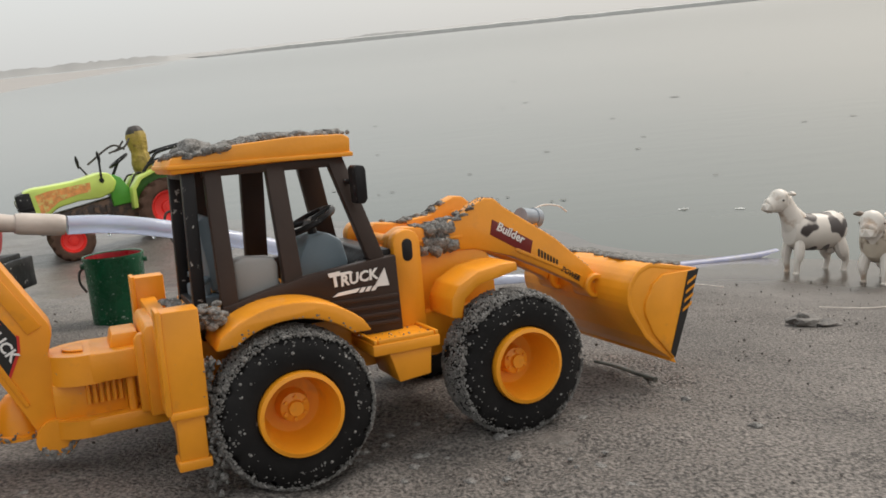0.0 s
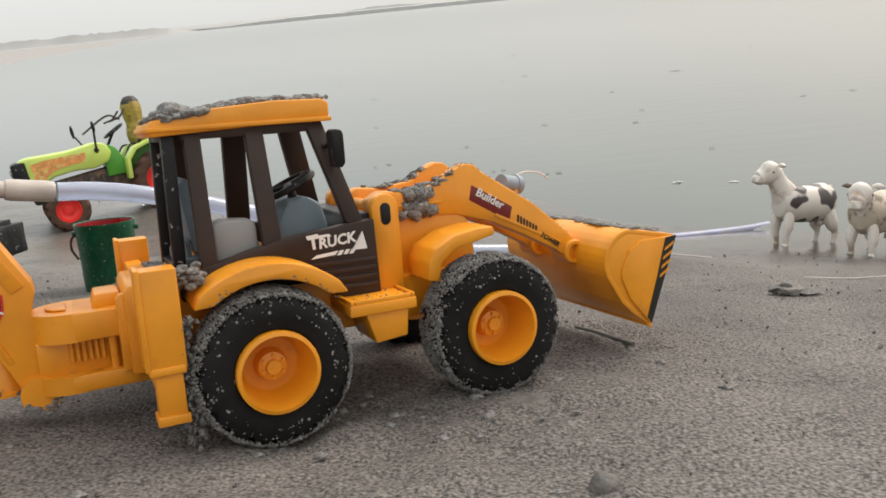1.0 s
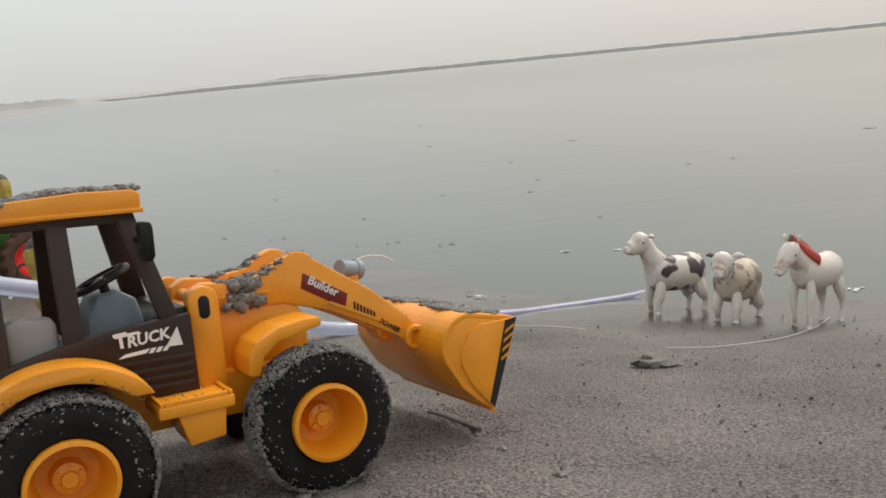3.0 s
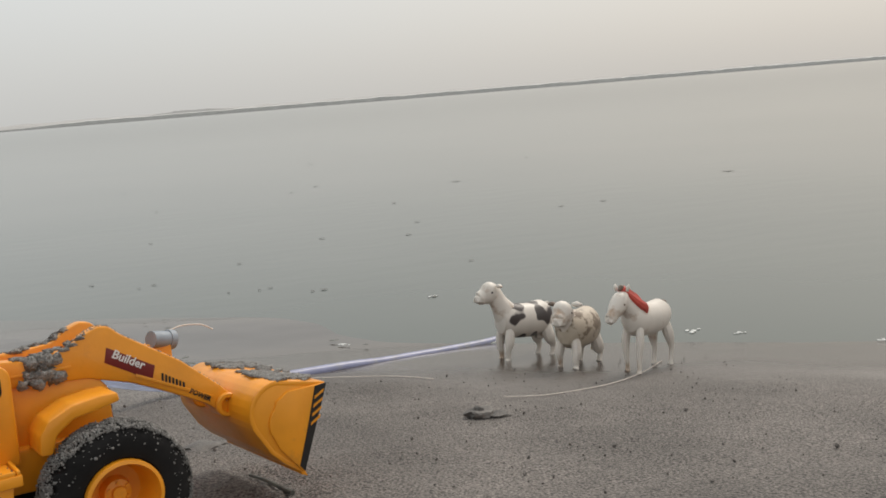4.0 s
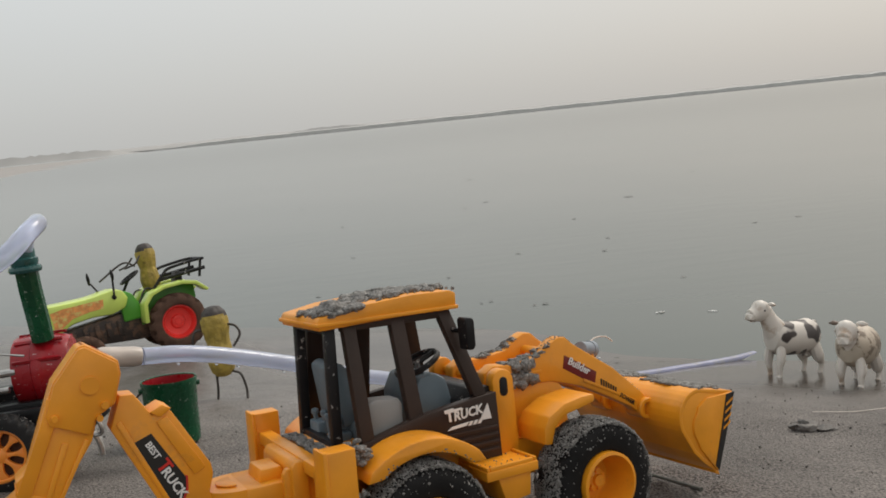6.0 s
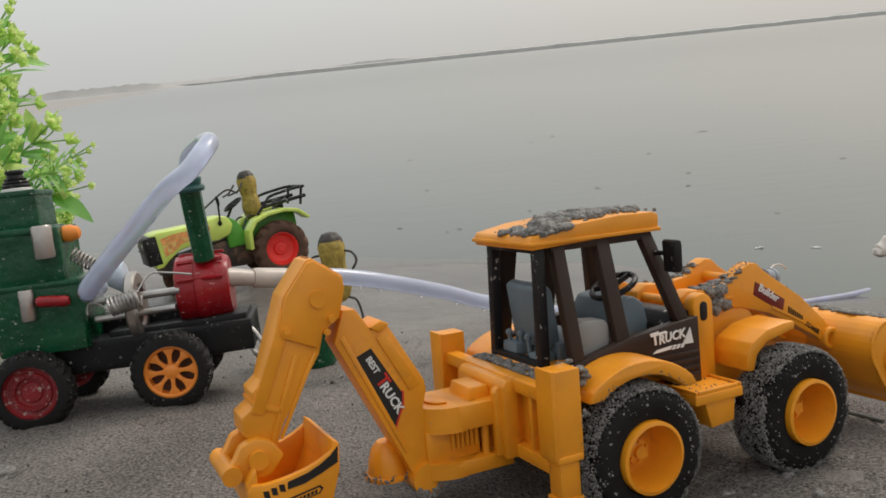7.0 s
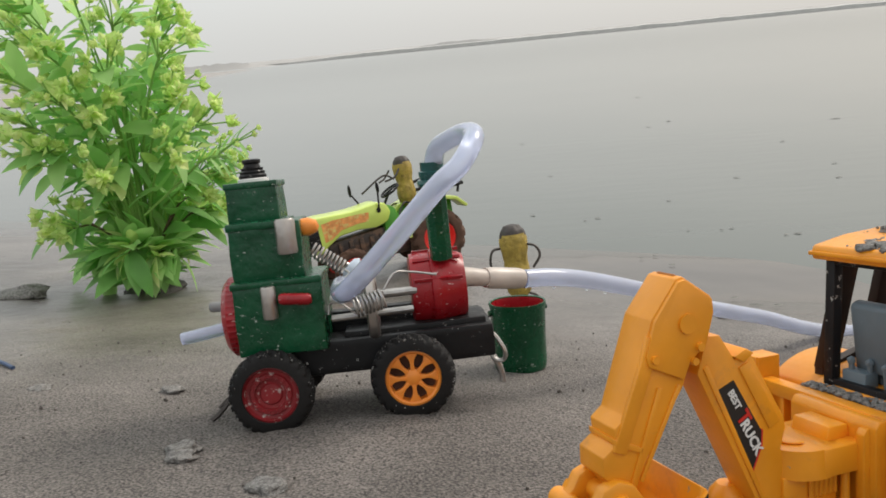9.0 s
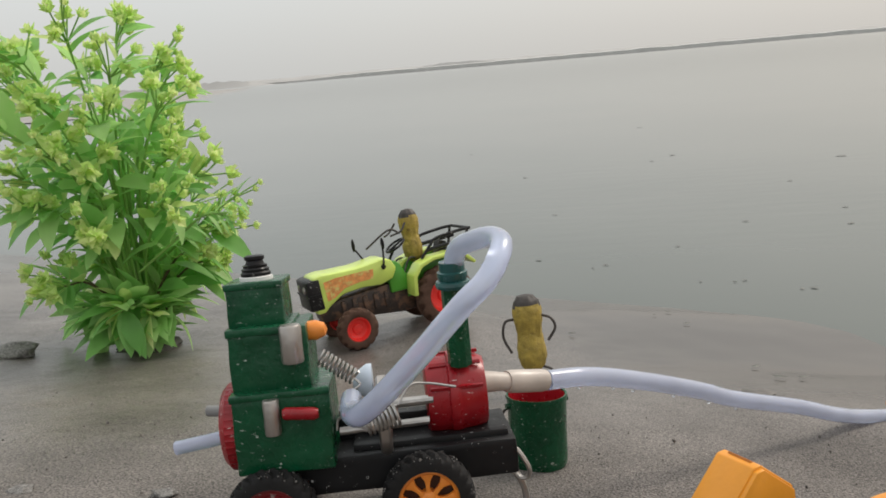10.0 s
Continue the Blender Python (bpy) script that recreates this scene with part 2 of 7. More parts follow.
wr.inputs["To Min"].default_value, wr.inputs["To Max"].default_value = 0.82, 0.16
sl.new(wet.outputs[0], wr.inputs["Value"])
sl.new(wr.outputs[0], sb.inputs["Roughness"])
bs = sn.new("ShaderNodeMapRange")
bs.inputs["To Min"].default_value, bs.inputs["To Max"].default_value = 0.9, 0.05
sl.new(wet.outputs[0], bs.inputs["Value"])
# sand that the river has lately left is smooth and damp
plan = sn.new("ShaderNodeMath")
plan.operation = 'MULTIPLY_ADD'
plan.inputs[1].default_value = -0.35
sl.new(sep.outputs["X"], plan.inputs[0])
sl.new(sep.outputs["Y"], plan.inputs[2])
edge = sn.new("ShaderNodeMath")
edge.operation = 'MULTIPLY_ADD'
edge.inputs[1].default_value = 0.12
sl.new(damp_noise.outputs["Fac"], edge.inputs[0])
sl.new(plan.outputs[0], edge.inputs[2])
damp = sn.new("ShaderNodeMapRange")
damp.inputs["From Min"].default_value, damp.inputs["From Max"].default_value = 0.53, 0.72
damp.interpolation_type = 'SMOOTHSTEP'
sl.new(edge.outputs[0], damp.inputs["Value"])
for socket, factor in ((sb.inputs["Roughness"], 0.42), (bs.outputs[0], 0.25)):
    ease = sn.new("ShaderNodeMapRange")
    ease.inputs["To Min"].default_value, ease.inputs["To Max"].default_value = 1.0, factor
    sl.new(damp.outputs[0], ease.inputs["Value"])
    scaled = sn.new("ShaderNodeMath")
    scaled.operation = 'MULTIPLY'
    sl.new(ease.outputs[0], scaled.inputs[0])
    if socket.is_output:
        sl.new(socket, scaled.inputs[1])
        relief = scaled.outputs[0]
    else:
        sl.new(wr.outputs[0], scaled.inputs[1])
        sl.new(scaled.outputs[0], socket)
bump_node = [x for x in sn if x.bl_idname == "ShaderNodeBump"][0]
sl.new(relief, bump_node.inputs["Strength"])

# water: murky, calm, with faint ripples
water_mat = bpy.data.materials.new("murky_river_water")
water_mat.use_nodes = True
qn, ql = water_mat.node_tree.nodes, water_mat.node_tree.links
qb = qn["Principled BSDF"]
qpos = qn.new("ShaderNodeNewGeometry")
qt = qn.new("ShaderNodeTexNoise")
qt.inputs["Scale"].default_value, qt.inputs["Detail"].default_value = 1.3, 3.0
ql.new(qpos.outputs["Position"], qt.inputs["Vector"])
qr = qn.new("ShaderNodeValToRGB")
qr.color_ramp.elements[0].position, qr.color_ramp.elements[0].color = 0.3, (0.085, 0.098, 0.088, 1)
qr.color_ramp.elements[1].position, qr.color_ramp.elements[1].color = 0.7, (0.115, 0.124, 0.112, 1)
ql.new(qt.outputs["Fac"], qr.inputs[0])
ql.new(qr.outputs[0], qb.inputs["Base Color"])
qb.inputs["Roughness"].default_value = 0.12
qb.inputs["IOR"].default_value = 1.33
qm = qn.new("ShaderNodeMapping")
qm.inputs["Scale"].default_value = (9, 26, 9)
ql.new(qpos.outputs["Position"], qm.inputs["Vector"])
qw = qn.new("ShaderNodeTexNoise")
qw.inputs["Scale"].default_value, qw.inputs["Detail"].default_value = 1.0, 2.0
ql.new(qm.outputs[0], qw.inputs["Vector"])
qbp = qn.new("ShaderNodeBump")
qbp.inputs["Strength"].default_value, qbp.inputs["Distance"].default_value = 0.13, 0.002
ql.new(qw.outputs["Fac"], qbp.inputs["Height"])
ql.new(qbp.outputs[0], qb.inputs["Normal"])
# bank colours are lifted towards grey: distance haze painted into the base colour
hazy_bank = mat("far_bank_painted_haze", (0.42, 0.405, 0.39), 0.95, 0.05, 0.02, 0, 1)
dark_bank = mat("far_shore_painted_haze", (0.62, 0.608, 0.59), 0.95, 0.07, 0.05, 0, 1)
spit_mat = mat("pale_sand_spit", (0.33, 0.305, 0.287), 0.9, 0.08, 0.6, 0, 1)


# ---- building helpers ----
def mesh_of(name, bm, material, smooth=True, sharp=35):
    bmesh.ops.recalc_face_normals(bm, faces=bm.faces)
    me = bpy.data.meshes.new(name)
    bm.to_mesh(me)
    bm.free()
    for m in (material if isinstance(material, (list, tuple)) else [material]):
        me.materials.append(m)
    if smooth:
        me.shade_smooth()
        me.set_sharp_from_angle(angle=radians(180 if material is clod else sharp))
    return me


def part(name, bm, material, parent, label="", at=None, smooth=True):
    """One mesh object under a thing or a part; bm may be a finished mesh to share."""
    me = bm if isinstance(bm, bpy.types.Mesh) else mesh_of(name, bm, material, smooth)
    ob = new(name, me)
    ob.parent = parent
    if at is not None:
        ob.matrix_local = at
    if label:
        tagged(ob, label)
    return ob


def thing(name, m, label, category, group="", kind=""):
    ob = new(name)
    ob.empty_display_size = 0.01
    ob.matrix_world = m
    return tagged(ob, label, category, group, kind)


def solo(name, bm, material, m, label, category, group="", kind="", smooth=True):
    """A thing that is one mesh."""
    me = bm if isinstance(bm, bpy.types.Mesh) else mesh_of(name, bm, material, smooth)
    ob = new(name, me)
    ob.matrix_world = m
    return tagged(ob, label, category, group, kind)


def axes(x, y, z, o):
    return Matrix(((x[0], y[0], z[0], o[0]), (x[1], y[1], z[1], o[1]), (x[2], y[2], z[2], o[2]), (0, 0, 0, 1)))


MM = 0.001


def prism(bm, poly, w0, w1, place, bevel=0.5, skew=None):
    """A plate: the outline poly of (u, v) in mm between the depths w0 and w1; place maps (u, v, w) to local metres.
    skew(u, v) adds to the depth of both faces."""
    s = skew or (lambda u, v: 0.0)
    a = [bm.verts.new(place(u, v, w0 + s(u, v))) for u, v in poly]
    b = [bm.verts.new(place(u, v, w1 + s(u, v))) for u, v in poly]
    faces = [bm.faces.new(a), bm.faces.new(b[::-1])]
    k = len(poly)
    faces += [bm.faces.new((a[i], b[i], b[(i + 1) % k], a[(i + 1) % k])) for i in range(k)]
    bmesh.ops.recalc_face_normals(bm, faces=faces)
    if bevel:
        edges = {e for f in faces for e in f.edges}
        bmesh.ops.bevel(bm, geom=list(edges), offset=bevel * MM, segments=2, profile=0.5, affect='EDGES', clamp_overlap=True)
    return bm


def box(bm, u0, u1, v0, v1, w0, w1, place, bevel=0.5):
    return prism(bm, [(u0, v0), (u1, v0), (u1, v1), (u0, v1)], w0, w1, place, bevel)


def spline(points, steps=8):
    """Smooth line through the points (Catmull-Rom)."""
    p = [Vector(q) for q in points]
    p = [2 * p[0] - p[1]] + p + [2 * p[-1] - p[-2]]
    out = []
    for i in range(1, len(p) - 2):
        for k in range(steps):
            t = k / steps
            out.append(0.5 * (2 * p[i] + (p[i + 1] - p[i - 1]) * t + (2 * p[i - 1] - 5 * p[i] + 4 * p[i + 1] - p[i + 2]) * t * t
                              + (3 * p[i] - p[i - 1] - 3 * p[i + 1] + p[i + 2]) * t ** 3))
    out.append(p[-2])
    return out


def tube(bm, line, radius, segs=10, caps=True, flat=1.0):
    """A pipe along a line of local points; radius is a number or a function of 0..1; flat squashes it in height."""
    line = [Vector(q) for q in line]
    rad = radius if callable(radius) else (lambda t: radius)
    rings, up = [], Vector((0, 0, 1))
    for i, p in enumerate(line):
        d = (line[min(i + 1, len(line) - 1)] - line[max(i - 1, 0)]).normalized()
        side = d.cross(up)
        if side.length < 0.15:
            side = d.cross(Vector((0, 1, 0)))
        side.normalize()
        top = side.cross(d).normalized()
        up = top
        r = rad(i / max(1, len(line) - 1))
        rings.append([bm.verts.new(p + r * (math.cos(a) * side + flat * math.sin(a) * top)) for a in [2 * math.pi * k / segs for k in range(segs)]])
    for a, b in zip(rings, rings[1:]):
        for k in range(segs):
            bm.faces.new((a[k], a[(k + 1) % segs], b[(k + 1) % segs], b[k]))
    if caps:
        bm.faces.new(rings[0][::-1])
        bm.faces.new(rings[-1])
    return bm


def lathe(bm, profile, m, segs=32):
    """A turned body: profile of (radius, height) in mm about the local z of m."""
    rings = []
    for r, h in profile:
        if r < 1e-6:
            rings.append([bm.verts.new(m @ Vector((0, 0, h * MM)))])
        else:
            rings.append([bm.verts.new(m @ Vector((r * MM * math.cos(2 * math.pi * k / segs), r * MM * math.sin(2 * math.pi * k / segs), h * MM))) for k in range(segs)])
    for a, b in zip(rings, rings[1:]):
        for k in range(segs):
            j = (k + 1) % segs
            if len(a) == 1 and len(b) == 1:
                continue
            if len(a) == 1:
                bm.faces.new((a[0], b[j], b[k]))
            elif len(b) == 1:
                bm.faces.new((a[k], a[j], b[0]))
            else:
                bm.faces.new((a[k], a[j], b[j], b[k]))
    return bm


def blob(bm, centre, size, seed, rough=0.35, sub=2):
    """An uneven lump."""
    made = bmesh.ops.create_icosphere(bm, subdivisions=sub, radius=1.0)["verts"]
    for v in made:
        k = 1 + rough * noise.noise(v.co * 1.7 + Vector((seed * 7.3, seed * 3.1, seed)))
        v.co = Vector(centre) + Vector((v.co.x * size[0], v.co.y * size[1], v.co.z * size[2])) * k
    return bm


_tmp = bmesh.new()
bmesh.ops.create_icosphere(_tmp, subdivisions=1, radius=1.0)
ICO_V = [v.co.copy() for v in _tmp.verts]
ICO_F = [tuple(v.index for v in f.verts) for f in _tmp.faces]
_tmp.free()


def crumbs(bm, spots, size, rnd):
    """Small grains and crumbs at the spots given."""
    for p in spots:
        s = size * rnd.uniform(0.5, 1.5)
        m = Euler((rnd.uniform(0, 6), rnd.uniform(0, 6), rnd.uniform(0, 6))).to_matrix() @ Matrix.Diagonal((s, s * rnd.uniform(0.6, 1.2), s * rnd.uniform(0.5, 1.0)))
        made = [bm.verts.new(m @ q + p) for q in ICO_V]
        for f in ICO_F:
            bm.faces.new([made[k] for k in f])
    return bm


def lettering(text, size, parent, m, material, label="", extrude=0.00012, shear=0.0, name="lettering", weight=0.0):
    """Raised letters in the local xz plane of m, as one mesh."""
    cu = bpy.data.curves.new("letters", 'FONT')
    cu.body, cu.size, cu.extrude, cu.align_x, cu.align_y, cu.shear, cu.resolution_u, cu.offset = text, size, extrude, 'LEFT', 'BOTTOM', shear, 2, weight * size
    tmp = bpy.data.objects.new("letters", cu)
    scene.collection.objects.link(tmp)
    me = bpy.data.meshes.new_from_object(tmp.evaluated_get(bpy.context.evaluated_depsgraph_get()))
    bpy.data.objects.remove(tmp)
    me.materials.clear()
    me.materials.append(material)
    return part(name, me, material, parent, label, at=m)


def smooth_step(a, b, x):
    t = min(1.0, max(0.0, (x - a) / (b - a)))
    return t * t * (3 - 2 * t)


# ---- the beach and the river ----
def bell(x, y, cx, cy, s):
    return math.exp(-((x - cx) ** 2 + (y - cy) ** 2) / (2 * s * s))


def land(x, y):
    """Height of the beach: a slope down to the water, flatter at its foot."""
    xc = max(-1.6, min(2.5, x))
    yc = max(-0.6, min(6.0, y))
    z = 0.1079 - 0.0724 * xc - 0.1588 * yc
    z += 0.015 * smooth_step(0.68, 0.87, y)
    z += 0.016 * bell(x, y, -0.215, 0.752, 0.05)
    z -= 0.0046 * bell(x, y, -0.012, 0.278, 0.035)
    z += 0.0046 * bell(x, y, -0.18, 0.372, 0.035)
    z += 0.0022 * bell(x, y, 0.08, 0.33, 0.05)
    return max(z, -0.6)


def grid_line(lo, hi, a, b, step, grow=1.13):
    """Even steps between a and b, growing steps out to lo and hi."""
    mid = list(np.arange(a, b + step / 2, step))
    left, s, x = [], step, a
    while x > lo:
        s *= grow
        x -= s
        left.append(max(x, lo))
    right, s, x = [], step, b
    while x < hi:
        s *= grow
        x += s
        right.append(min(x, hi))
    return left[::-1] + mid + right


def build_beach():
    xs = grid_line(-400, 400, -0.55, 0.45, 0.004)
    ys = grid_line(-400, 6.0, 0.14, 0.8, 0.004)
    verts = []
    for y in ys:
        for x in xs:
            z = land(x, y)
            if z > -0.05:
                v = Vector((x, y, 0))
                z += (0.25 + 0.75 * smooth_step(-0.012, 0.03, z)) * (0.0024 * noise.noise(v * 9) + 0.0013 * noise.noise(v * 31))
                churn = bell(x, y, 0.02, 0.285, 0.05) + 0.7 * bell(x, y, 0.075, 0.35, 0.03) + 0.5 * bell(x, y, -0.215, 0.355, 0.04)
                if churn > 0.02:
                    z += churn * (0.0026 * noise.noise(v * 55) + 0.0022 * noise.noise(v * 130))
                if -0.7 < x < 0.6 and 0.1 < y < 0.95:
                    dry = smooth_step(-0.008, 0.02, z)
                    z += dry * (0.0006 * noise.noise(v * 90) + 0.0004 * noise.noise(v * 190))
            verts.append((x, y, z))
    w = len(xs)
    faces = [(j * w + i, j * w + i + 1, (j + 1) * w + i + 1, (j + 1) * w + i) for j in range(len(ys) - 1) for i in range(w - 1)]
    me = bpy.data.meshes.new("ground")
    me.from_pydata(verts, [], faces)
    me.materials.append(sand)
    me.shade_smooth()
    tagged(new("ground", me), "grey river sand beach sloping down to the water, wet at its edge", "ground", kind="structure")


build_beach()


def build_water():
    bm = bmesh.new()
    xs = grid_line(-3000, 3000, -2, 2, 0.5, 1.5)
    ys = grid_line(-3000, 3600, 0, 3, 0.5, 1.5)
    v = [[bm.verts.new((x, y, WATER)) for x in xs] for y in ys]
    for j in range(len(ys) - 1):
        for i in range(len(xs) - 1):
            bm.faces.new((v[j][i], v[j][i + 1], v[j + 1][i + 1], v[j + 1][i]))
    solo("water", bm, water_mat, Matrix(), "calm murky grey-green river water reaching the far bank", "water", kind="structure")


build_water()


def bank(name, material, label, x0, x1, y, height, wobble, seed, thick=40.0, slope=0.0, ends=0.08, foot=0.0, steep=0.3):
    """A long low bank of land far away, with an uneven top."""
    bm = bmesh.new()
    n = 160
    rows = []
    for i in range(n + 1):
        x = x0 + (x1 - x0) * i / n
        yy = y + slope * (x - x0)
        fade = smooth_step(0, ends, i / n) * smooth_step(0, ends, 1 - i / n)
        h = (height + wobble * noise.noise(Vector((x * 0.02, seed, 0))) + 0.6 * wobble * noise.noise(Vector((x * 0.11, seed, 3)))) * fade
        rows.append([bm.verts.new(q) for q in ((x, yy - foot, WATER - 0.3), (x, yy, WATER + steep * max(h, 0)), (x, yy + thick * 0.2, WATER + max(h, 0.05)), (x, yy + thick, WATER - 0.3))])
    for a, b in zip(rows, rows[1:]):
        for k in range(3):
            bm.faces.new((a[k], b[k], b[k + 1], a[k + 1]))
    return solo(name, bm, material, Matrix(), label, "river bank", kind="structure")


# far banks; their haze lies in the material colour, not in the air
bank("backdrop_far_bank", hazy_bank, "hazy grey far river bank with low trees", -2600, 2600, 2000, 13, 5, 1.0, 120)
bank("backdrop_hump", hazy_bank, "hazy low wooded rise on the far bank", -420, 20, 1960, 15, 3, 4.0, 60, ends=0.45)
bank("backdrop_dark_bank", dark_bank, "thin line of the far shore, its colour paled as haze", -640, 2400, 1800, 9, 2.0, 2.0, 60, steep=0.9)
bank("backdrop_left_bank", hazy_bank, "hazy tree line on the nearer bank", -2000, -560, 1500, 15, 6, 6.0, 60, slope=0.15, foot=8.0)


def spit():
    """A flat pale sand bar reaching out from beyond the near shore, its edge wavering."""
    bm = bmesh.new()
    rows = []
    for i in range(61):
        y = 10.5 * (17.0 ** (i / 60))
        edge = -0.335 * y - 2.4 + 0.05 * y * noise.noise(Vector((y * 0.18, 7.0, 0)))
        rows.append([bm.verts.new((edge - out * y, y, WATER + h)) for out, h in ((0, -0.01), (0.02, 0.006), (0.12, 0.012), (0.9, 0.02))])
    for a, b in zip(rows, rows[1:]):
        for k in range(3):
            bm.faces.new((a[k], b[k], b[k + 1], a[k + 1]))
    bmesh.ops.recalc_face_normals(bm, faces=bm.faces)
    return solo("backdrop_spit", bm, spit_mat, Matrix(), "pale low sand spit across the water", "river bank", kind="structure")


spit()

# ---- toy backhoe loader ----
LU, LV, LW = Vector((0.8823, 0.4643, -0.0774)), Vector((0.019, 0.1291, 0.9914)), Vector((0.4704, -0.8762, 0.1051))
LO = Vector((-0.014, 0.281, 0.080)) + 0.032 * LU - 0.0335 * LW - 0.020 * LV
loader = thing("backhoe_loader", axes(LU, -LW, LV, LO), "yellow plastic toy backhoe loader with dark cab, caked with wet sand", "toy loader")


def lp(u, v, w):
    return Vector(((u - 32) * MM, -(w + 33.5) * MM, (v + 20) * MM))


CW = -33.5  # middle of the loader


def mirror(w):
    return 2 * CW - w


def tyre_mesh(name, r, width, inner, lugs, material, lug_h=1.4):
    """A fat tyre about the local y axis whose slanted tread blocks are moulded in one with it."""
    bm = bmesh.new()
    h = width / 2
    prof = [(inner, -0.80, 0), (inner + 0.8, -0.95, 0), (r * 0.66, -1.0, 0), (r * 0.80, -0.97, 0), (r * 0.89, -0.88, 0.3), (r * 0.95, -0.76, 0.9), (r * 0.985, -0.55, 1), (r, -0.3, 1), (r, -0.05, 1),
            (r, 0.05, -1), (r, 0.3, -1), (r * 0.985, 0.55, -1), (r * 0.95, 0.76, -0.9), (r * 0.89, 0.88, -0.3), (r * 0.80, 0.97, 0), (r * 0.66, 1.0, 0), (inner + 0.8, 0.95, 0), (inner, 0.80, 0)]
    segs = lugs * 6
    rings = []
    for k in range(segs):
        a = 2 * math.pi * k / segs
        ring = []
        for rr, ax, tread in prof:
            if tread:
                phase = (k / 6 + (0.5 if tread < 0 else 0) + 0.45 * abs(ax)) % 1
                rr = rr - abs(tread) * lug_h * (0 if phase < 0.55 else 1)
            ring.append(bm.verts.new((rr * MM * math.cos(a), ax * h * MM, rr * MM * math.sin(a))))
        rings.append(ring)
    n = len(prof)
    for k in range(segs):
        p, q = rings[k], rings[(k + 1) % segs]
        for i in range(n):
            bm.faces.new((p[i], p[(i + 1) % n], q[(i + 1) % n], q[i]))
    return mesh_of(name, bm, material)


def rim_mesh(name, r, width, material):
    """A deep dished rim with a raised hub, about the local y axis, its outer face towards -y."""
    bm = bmesh.new()
    turn = Matrix.Rotation(radians(90), 4, 'X')
    h = width / 2
    prof = [(r * 0.86, -h), (r, -h), (r * 1.04, h * 0.75), (r * 1.03, h * 0.92), (r * 0.93, h * 0.95), (r * 0.88, h * 0.7), (r * 0.78, -h * 0.1), (r * 0.70, -h * 0.2), (r * 0.42, -h * 0.22), (r * 0.36, h * 0.15), (r * 0.20, h * 0.2),
            (r * 0.18, h * 0.32), (0, h * 0.32)]
    lathe(bm, prof, turn, 36)
    for k in range(6):
        a = 2 * math.pi * k / 6
        bmesh.ops.create_cone(bm, cap_ends=True, segments=8, radius1=r * 0.05 * MM, radius2=r * 0.05 * MM, depth=0.8 * MM,
                              matrix=Matrix.Translation((r * 0.28 * MM * math.cos(a), -h * 0.2 * MM, r * 0.28 * MM * math.sin(a))) @ turn)
    return mesh_of(name, bm, material)


def sand_on_tyre(r, width, count, rnd, lo=0.0, hi=2 * math.pi, side=0.35):
    bm = bmesh.new()
    spots = []
    for _ in range(count):
        a = rnd.uniform(lo, hi)
        if rnd.random() < side:
            rr = r * rnd.uniform(0.70, 0.97)
            ax = -width / 2 * (1.0 - 0.9 * max(0.0, rr / r - 0.72)) * rnd.uniform(0.99, 1.02)
        else:
            ax = width * rnd.uniform(-0.44, 0.44)
            rr = r * (1.0 - 0.055 * (ax / (0.44 * width)) ** 4) * rnd.uniform(0.985, 1.012)
        caked = noise.noise(Vector((a * 3.1, ax * 0.3, rr * 0.35))) > -0.32 + rnd.gauss(0, 0.12)
        if caked if rr > r * 0.93 else rnd.random() < 0.05 + 0.5 * max(0.0, rr / r - 0.78):
            spots.append(Vector((rr * MM * math.cos(a), ax * MM, rr * MM * math.sin(a))))
    cutoff = len(spots) // 4
    crumbs(bm, spots[:cutoff], 0.36 * MM, rnd)
    return crumbs(bm, spots[cutoff:], 0.23 * MM, rnd)


rnd = random.Random(5)
big_tyre = tyre_mesh("tyre", 19.8, 15, 10.1, 20, tyre_rubber)
big_rim = rim_mesh("rim", 10.0, 19, yellow)
for u, w, flip in ((-1.0, -1.8, 0), (61.8, -1.8, 0), (-1.0, mirror(-1.8), 1), (61.8, mirror(-1.8), 1)):
    m = Matrix.Translation(lp(u, 0, w)) @ Matrix.Rotation(radians(180 * flip), 4, 'Z') @ Matrix.Rotation(rnd.uniform(0, 6), 4, 'Y')
    tyre = part("tyre", big_tyre, tyre_rubber, loader, "black rubber tyre crusted with wet sand" if not flip else "black rubber tyre", at=m)
    part("rim", big_rim, yellow, tyre, "deep dished yellow plastic rim")
    if not flip:
        tagged(part("sand_crust", sand_on_tyre(19.8, 15, 15000, rnd, side=0.3), clod, tyre, "grey wet sand crust"), kind="stuff")
for u in (-1.0, 61.8):
    bm = bmesh.new()
    tube(bm, [lp(u, 0, -9), lp(u, 0, mirror(-9))], 2.5 * MM, 12)
    part("axle", bm, yellow, loader)

# chassis and bonnet
bm = bmesh.new()
prism(bm, [(-24, 4), (-24, 20), (-18, 24), (34, 24), (38, 14), (67, 14), (69, 8), (68, 1), (40, 2), (20, 2), (-18, 0)], -16, mirror(-16), lp, 0.6)
part("chassis", bm, yellow, loader)
bm = bmesh.new()
prism(bm, [(34, 12), (34, 33), (58, 32), (65, 29.5), (68, 25.5), (68.6, 12)], -21, mirror(-21), lp, 1.0)
bonnet = part("bonnet", bm, yellow, loader)
bm = bmesh.new()
for k in range(5):
    box(bm, 68.2, 69.4, 13.5 + 2.4 * k, 14.7 + 2.4 * k, -25, mirror(-25), lp, 0.2)
part("grille", bm, black_plastic, bonnet)

